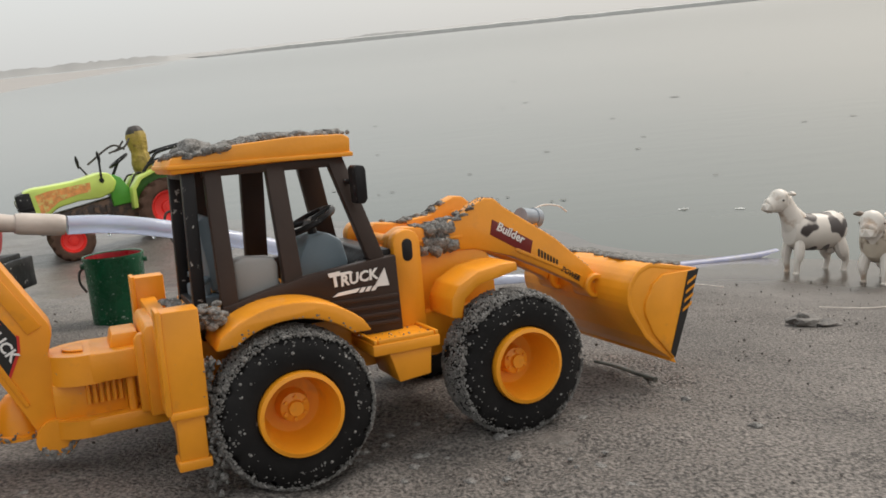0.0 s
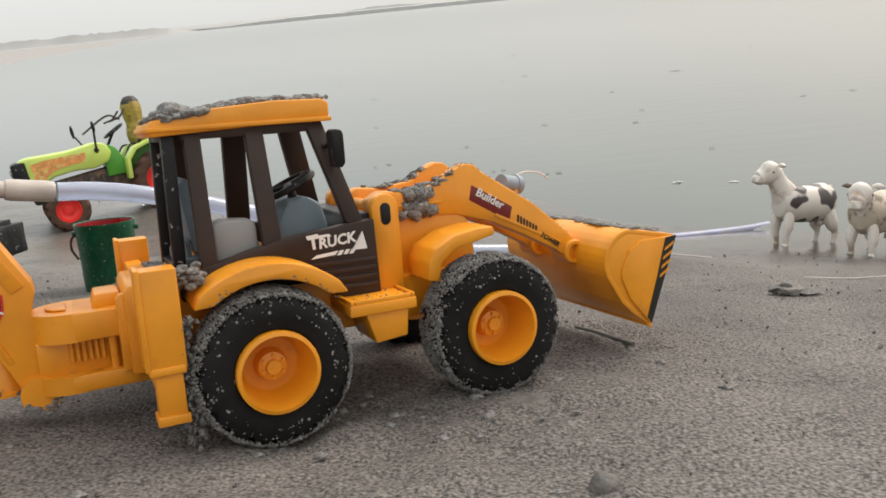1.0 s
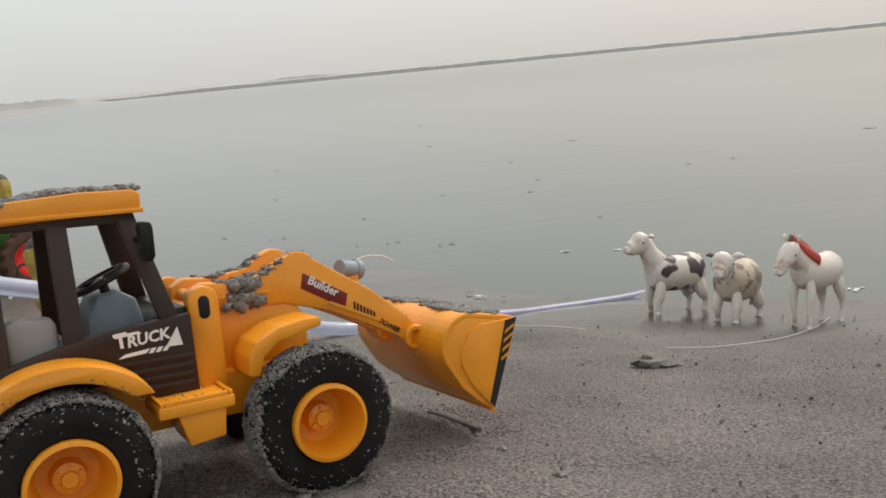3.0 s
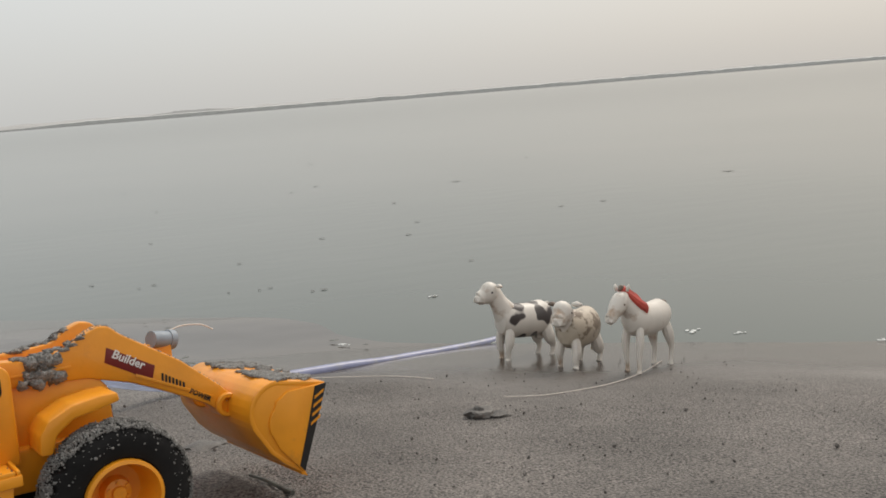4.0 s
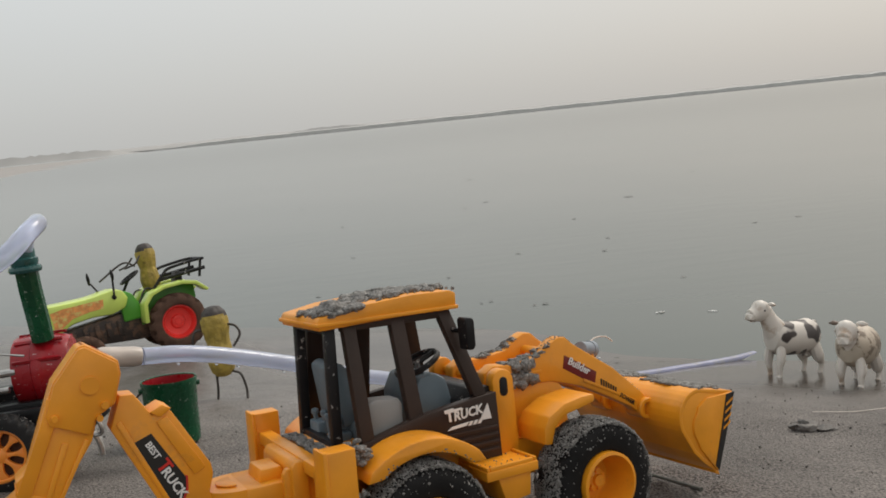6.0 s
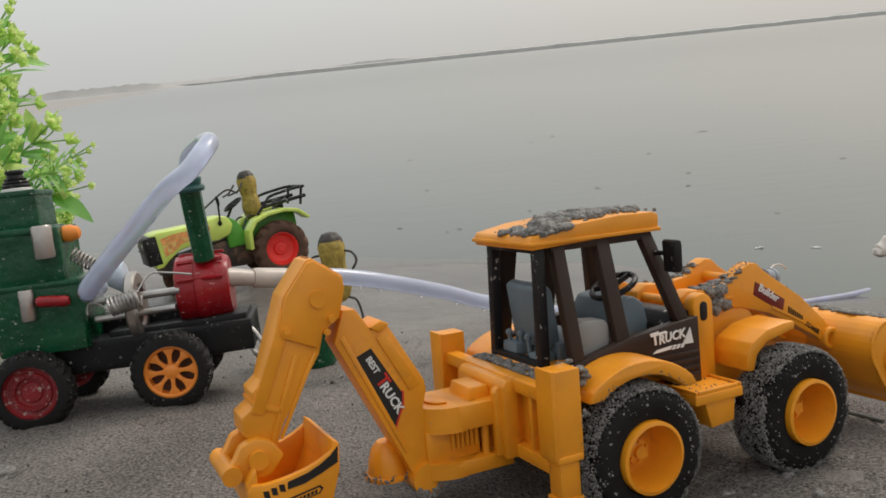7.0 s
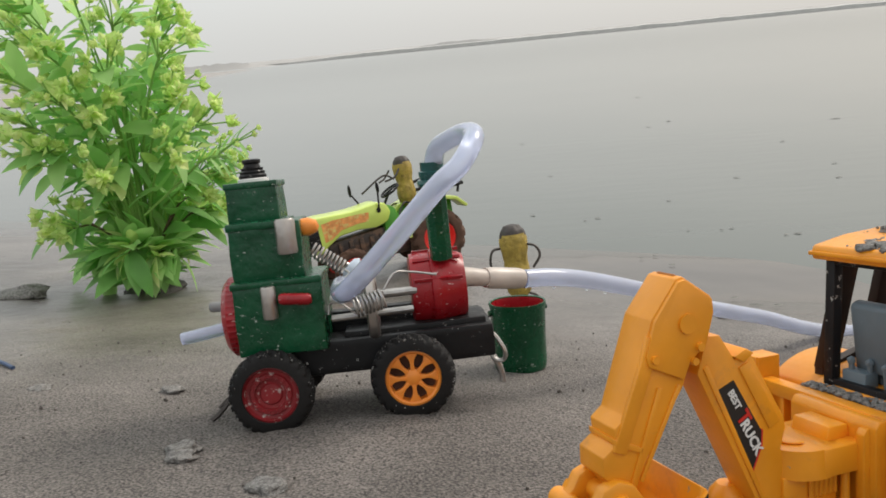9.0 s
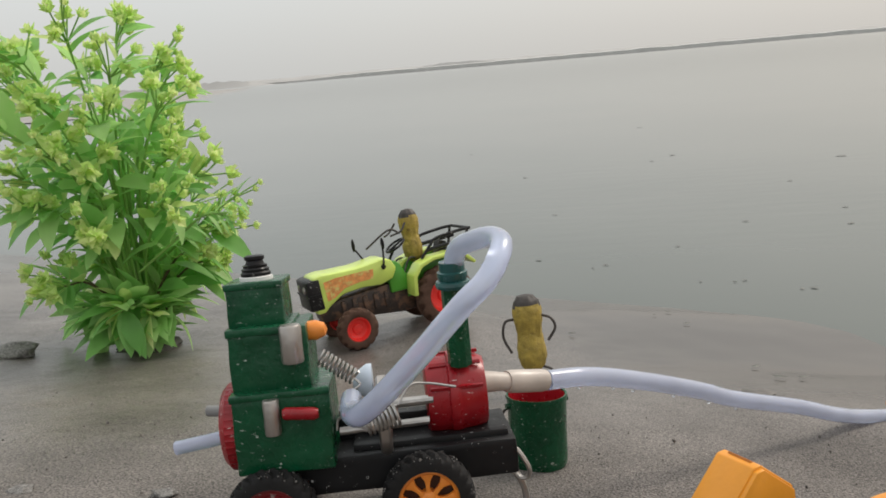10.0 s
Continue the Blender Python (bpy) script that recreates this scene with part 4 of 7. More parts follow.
prism(bm, [(-32.4, -1), (-32.4, 20.2), (-31.2, 22), (-27.5, 22), (-27.5, -1)], CW + 14, CW - 14, lp, 0.6)
prism(bm, [(-34.4, 0), (-34.4, 18.6), (-33.4, 20), (-31.8, 20), (-31.8, 0)], CW + 12.2, CW + 9.6, lp, 0.4)
swing = part("swing_block", bm, yellow, loader)
BOOM = [(-78, 39.2), (-60.5, 3), (-58, -3), (-54.5, -7), (-50, -6), (-49.5, -1), (-51.6, 8), (-53.8, 17), (-52.4, 22), (-52.8, 24.8), (-62.4, 41.8), (-65, 43.0), (-67.2, 41.2), (-71.5, 47.8), (-75, 48)]
bm = bmesh.new()
prism(bm, BOOM, CW + 5.5, CW - 3.6, lp, 0.35)
boom = part("boom", bm, yellow, loader)
bm = bmesh.new()
bmesh.ops.create_cone(bm, cap_ends=True, segments=28, radius1=4.7 * MM, radius2=4.7 * MM, depth=11.5 * MM, matrix=Matrix.Translation(lp(-54.3, -3.7, CW + 1.2)) @ Matrix.Rotation(radians(90), 4, 'X'))
part("boom_pivot", bm, yellow, boom)
bm = bmesh.new()
lathe(bm, [(0, 11), (2.6, 10.6), (4.4, 8.6), (5.4, 5), (5.8, 1.4), (6.8, 0.9), (6.8, 0), (0, 0)], Matrix.Translation(lp(-62.5, -4.0, CW - 4)), 28)
part("boom_foot", bm, yellow, boom, "rounded yellow foot smeared with sand")
bm = bmesh.new()
grit = []
for k in range(260):
    a, ra = rnd.uniform(-2.6, 0.5), rnd.uniform(3.2, 5.3)
    grit.append(lp(-54.3 + ra * math.cos(a), -3.7 + ra * math.sin(a), CW + rnd.choice((7.1, rnd.uniform(-4, 7.4)))))
for k in range(90):
    a = rnd.uniform(0, 6.28)
    ra = rnd.uniform(6.2, 7.4)
    grit.append(lp(-62.5 + ra * math.cos(a), -3.6 + abs(rnd.gauss(0, 0.8)), CW - 4 + ra * math.sin(a)))
crumbs(bm, grit, 0.42 * MM, rnd)
tagged(part("sand_crust", bm, clod, boom, "crumbs of grey wet sand"), kind="stuff")
bm = bmesh.new()
LABEL = [(-72.6, 34.6), (-68.0, 36.4), (-60.0, 22.6), (-60.2, 19.4), (-63.0, 13.2)]
prism(bm, [(-73.4, 34.4), (-73.0, 35.2), (-63.4, 16.4), (-60.0, 23.2), (-59.4, 22.8), (-59.6, 19.0), (-63.0, 11.6)], CW + 5.68, CW + 5.2, lp, 0.0)
part("sticker_border", bm, bright_red, boom, "red sticker border")
bm = bmesh.new()
prism(bm, LABEL, CW + 5.85, CW + 5.2, lp, 0.0)
part("sticker", bm, black_print, boom, "black sticker")
ang = math.atan2(18.8 - 34.6, -62.2 + 70.6)
dx, dz = math.cos(ang), math.sin(ang)
for txt, size, along, side, mt in (("BEST", 2.5, 0.4, 0.5, white_print), ("T", 5.2, 7.0, -0.9, bright_red), ("RUCK", 3.7, 9.2, -0.6, white_print)):
    p = lp(-71.0 + dx * along - dz * side, 33.6 + dz * along + dx * side, CW + 6.0)
    m = Matrix.Translation(p) @ Matrix.Rotation(-ang, 4, 'Y') @ Matrix.Rotation(radians(90), 4, 'X')
    lettering(txt, size * MM, boom, m, mt, weight=0.025)
DIP = [(-91.0, 54.0), (-84.2, 62.6), (-82.4, 63.0), (-74.6, 57.6), (-74.2, 54), (-76.4, 46.2), (-81, 43.6), (-82.8, 37.6), (-94.0, 21), (-97.4, 12.5), (-101.6, 12.8), (-101.6, 17), (-104.6, 20), (-104.6, 24.5), (-101, 27), (-101.4, 30.6), (-98.4, 33), (-97.4, 36)]
bm = bmesh.new()
prism(bm, DIP, CW + 6.6, CW - 4.0, lp, 0.35)
dip = part("dipper_arm", bm, yellow, loader)
bm = bmesh.new()
bmesh.ops.create_cone(bm, cap_ends=True, segments=28, radius1=2.4 * MM, radius2=2.3 * MM, depth=13.2 * MM, matrix=Matrix.Translation(lp(-82.2, 52.3, CW + 1.7)) @ Matrix.Rotation(radians(90), 4, 'X'))
part("elbow_pin", bm, yellow, dip)
bm = bmesh.new()
prism(bm, [(-90.6, 53.8), (-84.2, 62.0), (-82.5, 62.4), (-75.1, 57.2), (-74.8, 54), (-77.0, 46.6), (-81.4, 43.6), (-83.2, 39.4), (-92.6, 43.6), (-93.2, 46)], CW + 7.7, CW + 6.0, lp, 0.25)
prism(bm, [(-92.6, 50.6), (-90.2, 49.4), (-91.4, 43.0), (-99.0, 24.4), (-102.2, 25.6), (-94.4, 44.4)], CW + 7.3, CW + 6.0, lp, 0.25)
for q in ((-79.0, 46.6, 1.0), (-80.6, 43.4, 0.9), (-91.2, 45.2, 0.9)):
    tube(bm, [lp(q[0], q[1], CW + 6), lp(q[0], q[1], CW + 8.6)], q[2] * MM, 10)
prism(bm, [(-90.0, 38.5), (-98.0, 17), (-96.8, 16.6), (-88.6, 38)], CW + 7.1, CW + 6.2, lp, 0.2)
prism(bm, [(-84.6, 38.4), (-95.4, 17.6), (-94.6, 17.0), (-83.6, 37.8)], CW + 7.0, CW + 6.2, lp, 0.2)
prism(bm, [(-101.6, 27.0), (-94.6, 23.8), (-94.2, 25.2), (-101.6, 28.4)], CW + 7.1, CW - 4.4, lp, 0.2)
part("raised_rib", bm, yellow, dip)
bm = bmesh.new()
prism(bm, [(-63.6, 40.4), (-54.4, 24.4), (-57.6, 22.8), (-66.4, 39.2)], CW + 6.0, CW + 5.2, lp, 0.2)
prism(bm, [(-76.6, 40.4), (-60.2, 5.0), (-59.2, 5.6), (-75.4, 41.2)], CW + 6.0, CW + 5.2, lp, 0.2)
prism(bm, [(-68.0, 42.2), (-64.6, 43.8), (-62.2, 42.4), (-65.2, 40.4)], CW + 6.3, CW - 4.2, lp, 0.3)
part("boom_rib", bm, yellow, boom)
# slot on the dipper's top face: a darker yellow plate paints the hollow's shade
bm = bmesh.new()
prism(bm, [(-83.0, 63.35), (-76.4, 58.95), (-76.9, 57.8), (-83.4, 62.0)], CW + 4.6, CW - 2, lp, 0.2)
part("top_slot", bm, mat("shadow_yellow", (0.45, 0.14, 0.01), 0.5), dip)
RB = [(-103.5, 13), (-106.3, 9.2), (-106, 2), (-102, -5), (-95, -8), (-89, -5.5), (-84.4, 0.5), (-82, 8), (-81.6, 15), (-83.6, 16.2), (-84.6, 8), (-87.4, 1.6), (-91, -2.6), (-95.5, -4.2), (-100, -2), (-103.2, 3.4), (-103.4, 9)]
bm = bmesh.new()
prism(bm, RB, CW + 13, CW - 13, lp, 0.4)
rb = part("rear_bucket", bm, yellow, loader, "yellow plastic trenching bucket resting on the sand")
for s in (1, -1):
    bm = bmesh.new()
    prism(bm, [(-105.2, 9.4), (-106.3, 7.5), (-106, 2), (-102, -5), (-95, -8), (-89, -5.5), (-84.9, 0.5), (-82.8, 8), (-82.2, 15.2), (-84.6, 13.2), (-87.6, 11.6), (-91, 10.4), (-94.9, 9.6), (-98.5, 9.1), (-102, 8.9)], CW + 14 * s, CW + 12 * s, lp, 0.4)
    cheek = part("cheek_plate", bm, yellow, rb)
    if s > 0:
        bm = bmesh.new()
        prism(bm, [(-82.5, 14.6), (-82.8, 10.4), (-87.7, 8.4), (-92, 6.9), (-96.4, 6.4), (-96.2, 8.3), (-91, 9.4), (-87.6, 10.8), (-84.6, 12.6)], CW + 14.2, CW + 13.5, lp, 0.0)
        part("black_band", bm, black_print, cheek)
        bm = bmesh.new()
        for k, (u, v) in enumerate(((-97.4, 6.0), (-99.4, 5.6), (-101.4, 5.2), (-103.2, 3.6), (-104.2, 1.6))):
            prism(bm, [(u - 0.9, v + 0.3), (u + 0.5, v), (u + 0.2, v + 2.0), (u - 1.2, v + 2.1)], CW + 14.2, CW + 13.5, lp, 0.0)
        part("black_print", bm, black_print, cheek, "black printed bars")
        # a long oval frame with a dark bar in it
        bm = bmesh.new()
        prism(bm, [(-99.4, 2.4), (-98.6, 1.6), (-88.2, 3.4), (-87.2, 4.6), (-88.0, 5.5), (-98.8, 3.6)], CW + 14.2, CW + 13.5, lp, 0.0)
        label = part("black_print", bm, black_print, cheek, "black oval label")
        bm = bmesh.new()
        prism(bm, [(-98.7, 2.4), (-98.2, 1.95), (-88.5, 3.75), (-87.9, 4.5), (-88.4, 5.0), (-98.4, 3.2)], CW + 14.3, CW + 13.5, lp, 0.0)
        part("label_ground", bm, yellow, label)
        bm = bmesh.new()
        for k in range(9):
            u = -98.0 + 1.04 * k
            v = 2.2 + 0.187 * k
            prism(bm, [(u, v), (u + 0.7, v + 0.13), (u + 0.8, v + 0.95), (u + 0.1, v + 0.82)], CW + 14.4, CW + 13.5, lp, 0.0)
        part("label_bar", bm, black_print, label)
bm = bmesh.new()
crumbs(bm, [lp(rnd.uniform(-105, -90), -8 + abs(rnd.gauss(0, 2.2)), CW + 14.1) for _ in range(170)] + [lp(rnd.uniform(-100, -88), rnd.uniform(-4, -2), CW + rnd.uniform(-11, 11)) for _ in range(60)], 0.4 * MM, rnd)
tagged(part("sand_crust", bm, clod, rb, "crumbs of grey wet sand"), kind="stuff")
bm = bmesh.new()
prism(bm, [(-98, 18), (-95, 13.5), (-99, 9), (-105, 8.6), (-110.5, 9.2), (-111.5, 12), (-108, 14.4), (-106, 18), (-102, 19.5)], CW + 9, CW + 5, lp, 0.9)
prism(bm, [(-98, 18), (-95, 13.5), (-99, 9), (-105, 8.6), (-110.5, 9.2), (-111.5, 12), (-108, 14.4), (-106, 18), (-102, 19.5)], CW - 2, CW - 6, lp, 0.9)
for u, v in ((-109, 11.4), (-102, 14)):
    bmesh.ops.create_cone(bm, cap_ends=True, segments=18, radius1=2.5 * MM, radius2=2.5 * MM, depth=18 * MM, matrix=Matrix.Translation(lp(u, v, CW + 1.5)) @ Matrix.Rotation(radians(90), 4, 'X'))
part("bucket_link", bm, yellow, loader)

bm = bmesh.new()
tube(bm, [lp(85.5, 36.0, CW + 0.5), lp(92, 34.8, CW - 2)], 2.8 * MM, 14)
tube(bm, [lp(91.5, 34.8, CW - 2), lp(93.5, 34.4, CW - 2.6)], 3.3 * MM, 14)
part("grey_tube", bm, mat("grey_blue_tube", (0.23, 0.26, 0.30), 0.5, 0.2, 90, 0.2, 500), loader, "grey-blue plastic tube stub")
bm = bmesh.new()
box(bm, 84, 92, 22, 34.5, CW + 0.5, CW - 4.5, lp, 0.6)
part("tube_bracket", bm, yellow, loader)
bm = bmesh.new()
tube(bm, spline([lp(92, 37.5, CW - 2), lp(98, 38.2, CW - 5), lp(106, 37, CW - 9), lp(111, 34.4, CW - 11)]), 0.28 * MM, 5)
part("thin_wire", bm, cord_white, loader)


# ---- toy pump engine on wheels ----
EU, EV, EW = Vector((0.9813, 0.1924, 0.0)), Vector((-0.027, 0.1379, 0.9901)), Vector((0.1905, -0.9716, 0.1405))
EO = Vector((-0.234, 0.363, 0.082))
engine = thing("pump_engine", axes(EU, -EW, EV, EO - 0.016 * EV), "handmade toy pump engine in chipped green and red paint on wheels", "toy engine")


def ep(u, v, w):
    return Vector((u * MM, -w * MM, (v + 16) * MM))


def rough_box(bm, u0, u1, v0, v1, w0, w1, place, bevel=1.0, jitter=0.35, seed=1):
    """A hand-cut block: a bevelled box with slightly uneven faces."""
    tmp = bmesh.new()
    box(tmp, u0, u1, v0, v1, w0, w1, place, bevel)
    long_edges = [e for e in tmp.edges if e.calc_length() > 5 * MM]
    bmesh.ops.subdivide_edges(tmp, edges=long_edges, cuts=5, use_grid_fill=True)
    for v in tmp.verts:
        v.co += jitter * MM * noise.noise_vector(v.co * 130 + Vector((seed, seed * 2, 0)))
    me = bpy.data.meshes.new("tmp")
    tmp.to_mesh(me)
    tmp.free()
    bm.from_mesh(me)
    bpy.data.meshes.remove(me)
    return bm


small_tyre = tyre_mesh("tyre", 16.2, 10, 10.6, 24, clean_rubber, 1.1)


def star_rim(name, r, material):
    """A rim with eight forked spokes, about the local y axis, facing -y."""
    bm = bmesh.new()
    turn = Matrix.Rotation(radians(90), 4, 'X')
    lathe(bm, [(r * 0.80, -3), (r, -3), (r * 1.02, 3.6), (r * 0.90, 3.9), (r * 0.84, 3.2), (r * 0.80, -3)], turn, 36)
    lathe(bm, [(0, -2), (r * 0.30, -2), (r * 0.30, 2.6), (r * 0.2, 3.4), (0, 3.6)], turn, 20)
    pl = lambda u, v, w: Vector((u * MM, -w * MM, v * MM))
    for k in range(8):
        a = 2 * math.pi * k / 8
        shape = [(0.2, -0.09), (0.45, -0.065), (0.62, -0.09), (0.86, -0.24), (0.86, 0.24), (0.62, 0.09), (0.45, 0.065), (0.2, 0.09)]
        prism(bm, [(r * (p * math.cos(a) - q * math.sin(a)), r * (p * math.sin(a) + q * math.cos(a))) for p, q in shape], 1.0, 3.0, pl, 0.25)
    return mesh_of(name, bm, material)


def ringed_rim(name, r, material):
    bm = bmesh.new()
    turn = Matrix.Rotation(radians(90), 4, 'X')
    lathe(bm, [(r * 0.8, -3), (r, -3), (r * 1.02, 3.4), (r * 0.92, 3.7), (r * 0.86, 2.4), (r * 0.74, 2.2), (r * 0.70, 3.0), (r * 0.56, 3.0), (r * 0.52, 1.6), (r * 0.40, 1.5), (r * 0.34, 2.2), (0, 2.4)], turn, 36)
    for k in range(18):
        a = 2 * math.pi * k / 18
        bmesh.ops.create_icosphere(bm, subdivisions=1, radius=0.55 * MM, matrix=Matrix.Translation((r * 0.63 * MM * math.cos(a), -3.0 * MM, r * 0.63 * MM * math.sin(a))))
    return mesh_of(name, bm, material)


orange_rim = star_rim("rim", 11.0, orange_plastic)
dark_red_rim = ringed_rim("rim", 10.9, rim_red)
rnd = random.Random(21)
for u, w, flip, rim, lab in ((-0.6, -3.4, 0, dark_red_rim, "dark red painted rim"), (53, -3.4, 0, orange_rim, "orange spoked rim"), (0, -56, 1, dark_red_rim, "dark red painted rim"), (52, -56, 1, orange_rim, "orange spoked rim")):
    m = Matrix.Translation(ep(u, 0, w)) @ Matrix.Rotation(radians(180 * flip), 4, 'Z')
    tyre = part("tyre", small_tyre, clean_rubber, engine, "black ribbed rubber tyre", at=m)
    part("rim", rim, None, tyre, lab)
    if rim is orange_rim:
        # dark disc closes the rim and gives the shade of the hollow behind
        bm = bmesh.new()
        bmesh.ops.create_cone(bm, cap_ends=True, segments=24, radius1=9.4 * MM, radius2=9.4 * MM, depth=1 * MM, matrix=Matrix.Translation((0, 1.5 * MM, 0)) @ Matrix.Rotation(radians(90), 4, 'X'))
        part("rim_back", bm, mud_rubber, tyre, "dark disc painted as the shade behind the spokes")
    if not flip:
        tagged(part("sand_crust", sand_on_tyre(16.0, 10, 260, rnd, side=0.5), clod, tyre, "grains of grey sand"), kind="stuff")
for u in (0, 52):
    bm = bmesh.new()
    tube(bm, [ep(u, 0, -6), ep(u, 0, -54)], 1.6 * MM, 10)
    part("axle", bm, dark_wire, engine)
bm = bmesh.new()
rough_box(bm, -7, 86, 2.6, 15.4, -10, -50, ep, 0.7, 0.3, 2)
part("chassis", bm, black_paint, engine, "black enamelled wooden chassis")
bm = bmesh.new()
rough_box(bm, 28, 84, 13.5, 17.5, -15, -42, ep, 0.6, 0.3, 3)
part("deck_rail", bm, black_paint, engine)
bm = bmesh.new()
rough_box(bm, 21, 60, 14, 23.5, -30, -37, ep, 0.6, 0.3, 12)
part("deck_board", bm, black_paint, engine)
bm = bmesh.new()
rough_box(bm, -11.2, 22.2, 13.8, 41.4, -5, -38, ep, 0.8, 0.5, 4)
block = part("engine_block", bm, green_paint, engine, "chipped dark green engine block")
bm = bmesh.new()
rough_box(bm, -10.8, 16.4, 41.4, 63.6, -9, -36, ep, 0.8, 0.5, 5)
rough_box(bm, -11.4, 11.4, 61.4, 64.4, -8.4, -36.6, ep, 0.7, 0.3, 6)
rough_box(bm, -11.8, 22.6, 39.6, 42.2, -4.6, -38.4, ep, 0.7, 0.3, 7)
part("cylinder_block", bm, green_paint, engine, "chipped dark green cylinder block")
bm = bmesh.new()
rough_box(bm, -10.6, 9.0, 63.4, 79.0, -13, -36, ep, 0.8, 0.5, 8)
rough_box(bm, -11.0, 9.4, 77.0, 79.4, -12.6, -36.4, ep, 0.5, 0.3, 9)
part("tank", bm, green_paint, engine, "chipped dark green top tank")
up = lambda u, v, w: Matrix.Translation(ep(u, v, w))
bm = bmesh.new()
lathe(bm, [(0, 0), (6.0, 0), (6.0, 1.6), (5.0, 2.0), (0, 2.0)], up(-1.0, 79.0, -24), 24)
part("cap_ring", bm, white_print, engine, "off-white cap ring")
bm = bmesh.new()
lathe(bm, [(5.2, 1.8), (5.4, 3.0), (4.8, 3.6), (5.0, 4.4), (4.2, 5.0), (4.4, 5.8), (3.4, 6.2), (3.0, 7.4), (3.6, 8.0), (3.6, 9.0), (2.6, 9.4), (0, 9.4)], up(-1.0, 79.0, -24), 24)
part("screw_cap", bm, black_plastic, engine, "black screw cap")
# red ribbed drum on the end, axis along the engine
along = lambda u, v, w: Matrix.Translation(ep(u, v, w)) @ Matrix.Rotation(radians(90), 4, 'Y')
bm = bmesh.new()
lathe(bm, [(0, 0), (9, 0), (13.4, 1.2), (15.4, 3.2), (15.4, 7.5), (0, 7.5)], along(-18, 27.6, -22), 80)
drum_mid = ep(0, 27.6, -22)
for v in bm.verts:
    d = Vector((0, v.co.y - drum_mid.y, v.co.z - drum_mid.z))
    if d.length > 14.8 * MM:
        v.co += d.normalized() * (0.22 * MM if int(round(math.atan2(d.z, d.y) / (2 * math.pi / 80))) % 2 else -0.16 * MM)
part("end_drum", bm, red_paint, engine, "dark red ribbed bottle cap")
bm = bmesh.new()
tube(bm, [ep(-17, 23, -26), ep(-28, 21, -28), ep(-38, 19.6, -29)], 2.6 * MM, 14)
part("outlet_tube", bm, hose_mat, engine, "pale blue plastic tube")
bm = bmesh.new()
tube(bm, [ep(-17, 30, -34), ep(-27, 30, -38)], 2.2 * MM, 12)
part("outlet_tube", bm, pale_plastic, engine, "grey plastic tube")
# foil canisters and red rod on the near face
for (u, v0, v1, w, r) in ((11.4, 51.5, 64.6, -6, 3.9), (2.6, 28, 40.2, -3.4, 2.9)):
    bm = bmesh.new()
    lathe(bm, [(0, 0), (r * 0.9, 0), (r, 0.8), (r * 0.97, (v1 - v0) * 0.5), (r, v1 - v0 - 0.8), (r * 0.88, v1 - v0), (0, v1 - v0)], up(u, v0, w), 20)
    part("foil_canister", bm, foil, engine, "crinkled silver foil canister")
bm = bmesh.new()
tube(bm, [ep(6.4, 35, -2.8), ep(7.4, 35, -2.8), ep(17, 34, -2.8), ep(18.4, 34, -2.8)], lambda t: (1.6 + 0.7 * math.sin(math.pi * t)) * MM, 12)
part("red_rod", bm, red_paint, engine, "dark red wrapped rod")
bm = bmesh.new()
lathe(bm, [(0, 0), (3.4, 0), (3.6, 3), (2.4, 6), (0, 7)], along(16.0, 60, -18), 18)
part("knob", bm, orange_plastic, engine, "orange plastic knob")
# springs and wires
def coil(bm, a, b, radius, turns, wire):
    a, b = Vector(a), Vector(b)
    d = (b - a)
    z = d.normalized()
    x = z.orthogonal().normalized()
    y = z.cross(x)
    n = int(turns * 12)
    return tube(bm, [a + d * (k / n) + radius * (math.cos(2 * math.pi * k / 12) * x + math.sin(2 * math.pi * k / 12) * y) for k in range(n + 1)], wire, 5)


bm = bmesh.new()
coil(bm, ep(20, 51.5, -12), ep(31.5, 43, -11), 2.6 * MM, 9, 0.5 * MM)
tube(bm, spline([ep(31.5, 43, -9), ep(33, 41, -8), ep(30, 39, -7), ep(28, 36, -8)]), 0.45 * MM, 5)
part("coil_spring", bm, steel, engine, "steel wire spring")
bm = bmesh.new()
coil(bm, ep(34, 29.4, 2), ep(45.5, 31.6, 0), 3.5 * MM, 8, 0.6 * MM)
tube(bm, spline([ep(45.5, 34.6, 0), ep(50, 40, -3), ep(56, 39.5, -6), ep(66, 37.6, -4.2)]), 0.45 * MM, 5)
tube(bm, spline([ep(34.5, 27, 1), ep(29, 31, -2), ep(25, 31, -4), ep(24, 27, -4)]), 0.45 * MM, 5)
part("coil_spring", bm, steel, engine, "steel wire spring with long tails")
bm = bmesh.new()
lathe(bm, [(0, 0), (11.5, 0), (12.4, 0.8), (12.4, 3.4), (11.5, 4.2), (8, 4.2), (7, 3.2), (4, 3.2), (3.4, 5.4), (0, 5.4)], along(38, 27.0, -17) @ Matrix.Diagonal((1.14, 1.14, 1.0, 1.0)), 36)
part("flywheel", bm, foil, engine, "dull metal flywheel")
bm = bmesh.new()
lathe(bm, [(0, 0), (3.2, 0), (6.4, 5), (6.4, 7), (0, 7)], along(30, 39, -20), 20)
part("cup", bm, mat("pale_blue_plastic", (0.55, 0.62, 0.72), 0.4, 0.1), engine, "pale blue plastic cup")
bm = bmesh.new()
tube(bm, [ep(24, 30.5, -17), ep(58, 30.5, -18)], 1.7 * MM, 10)
tube(bm, [ep(24, 23.5, -14), ep(56, 24, -14)], 1.4 * MM, 10)
part("shaft", bm, steel, engine, "steel shaft")
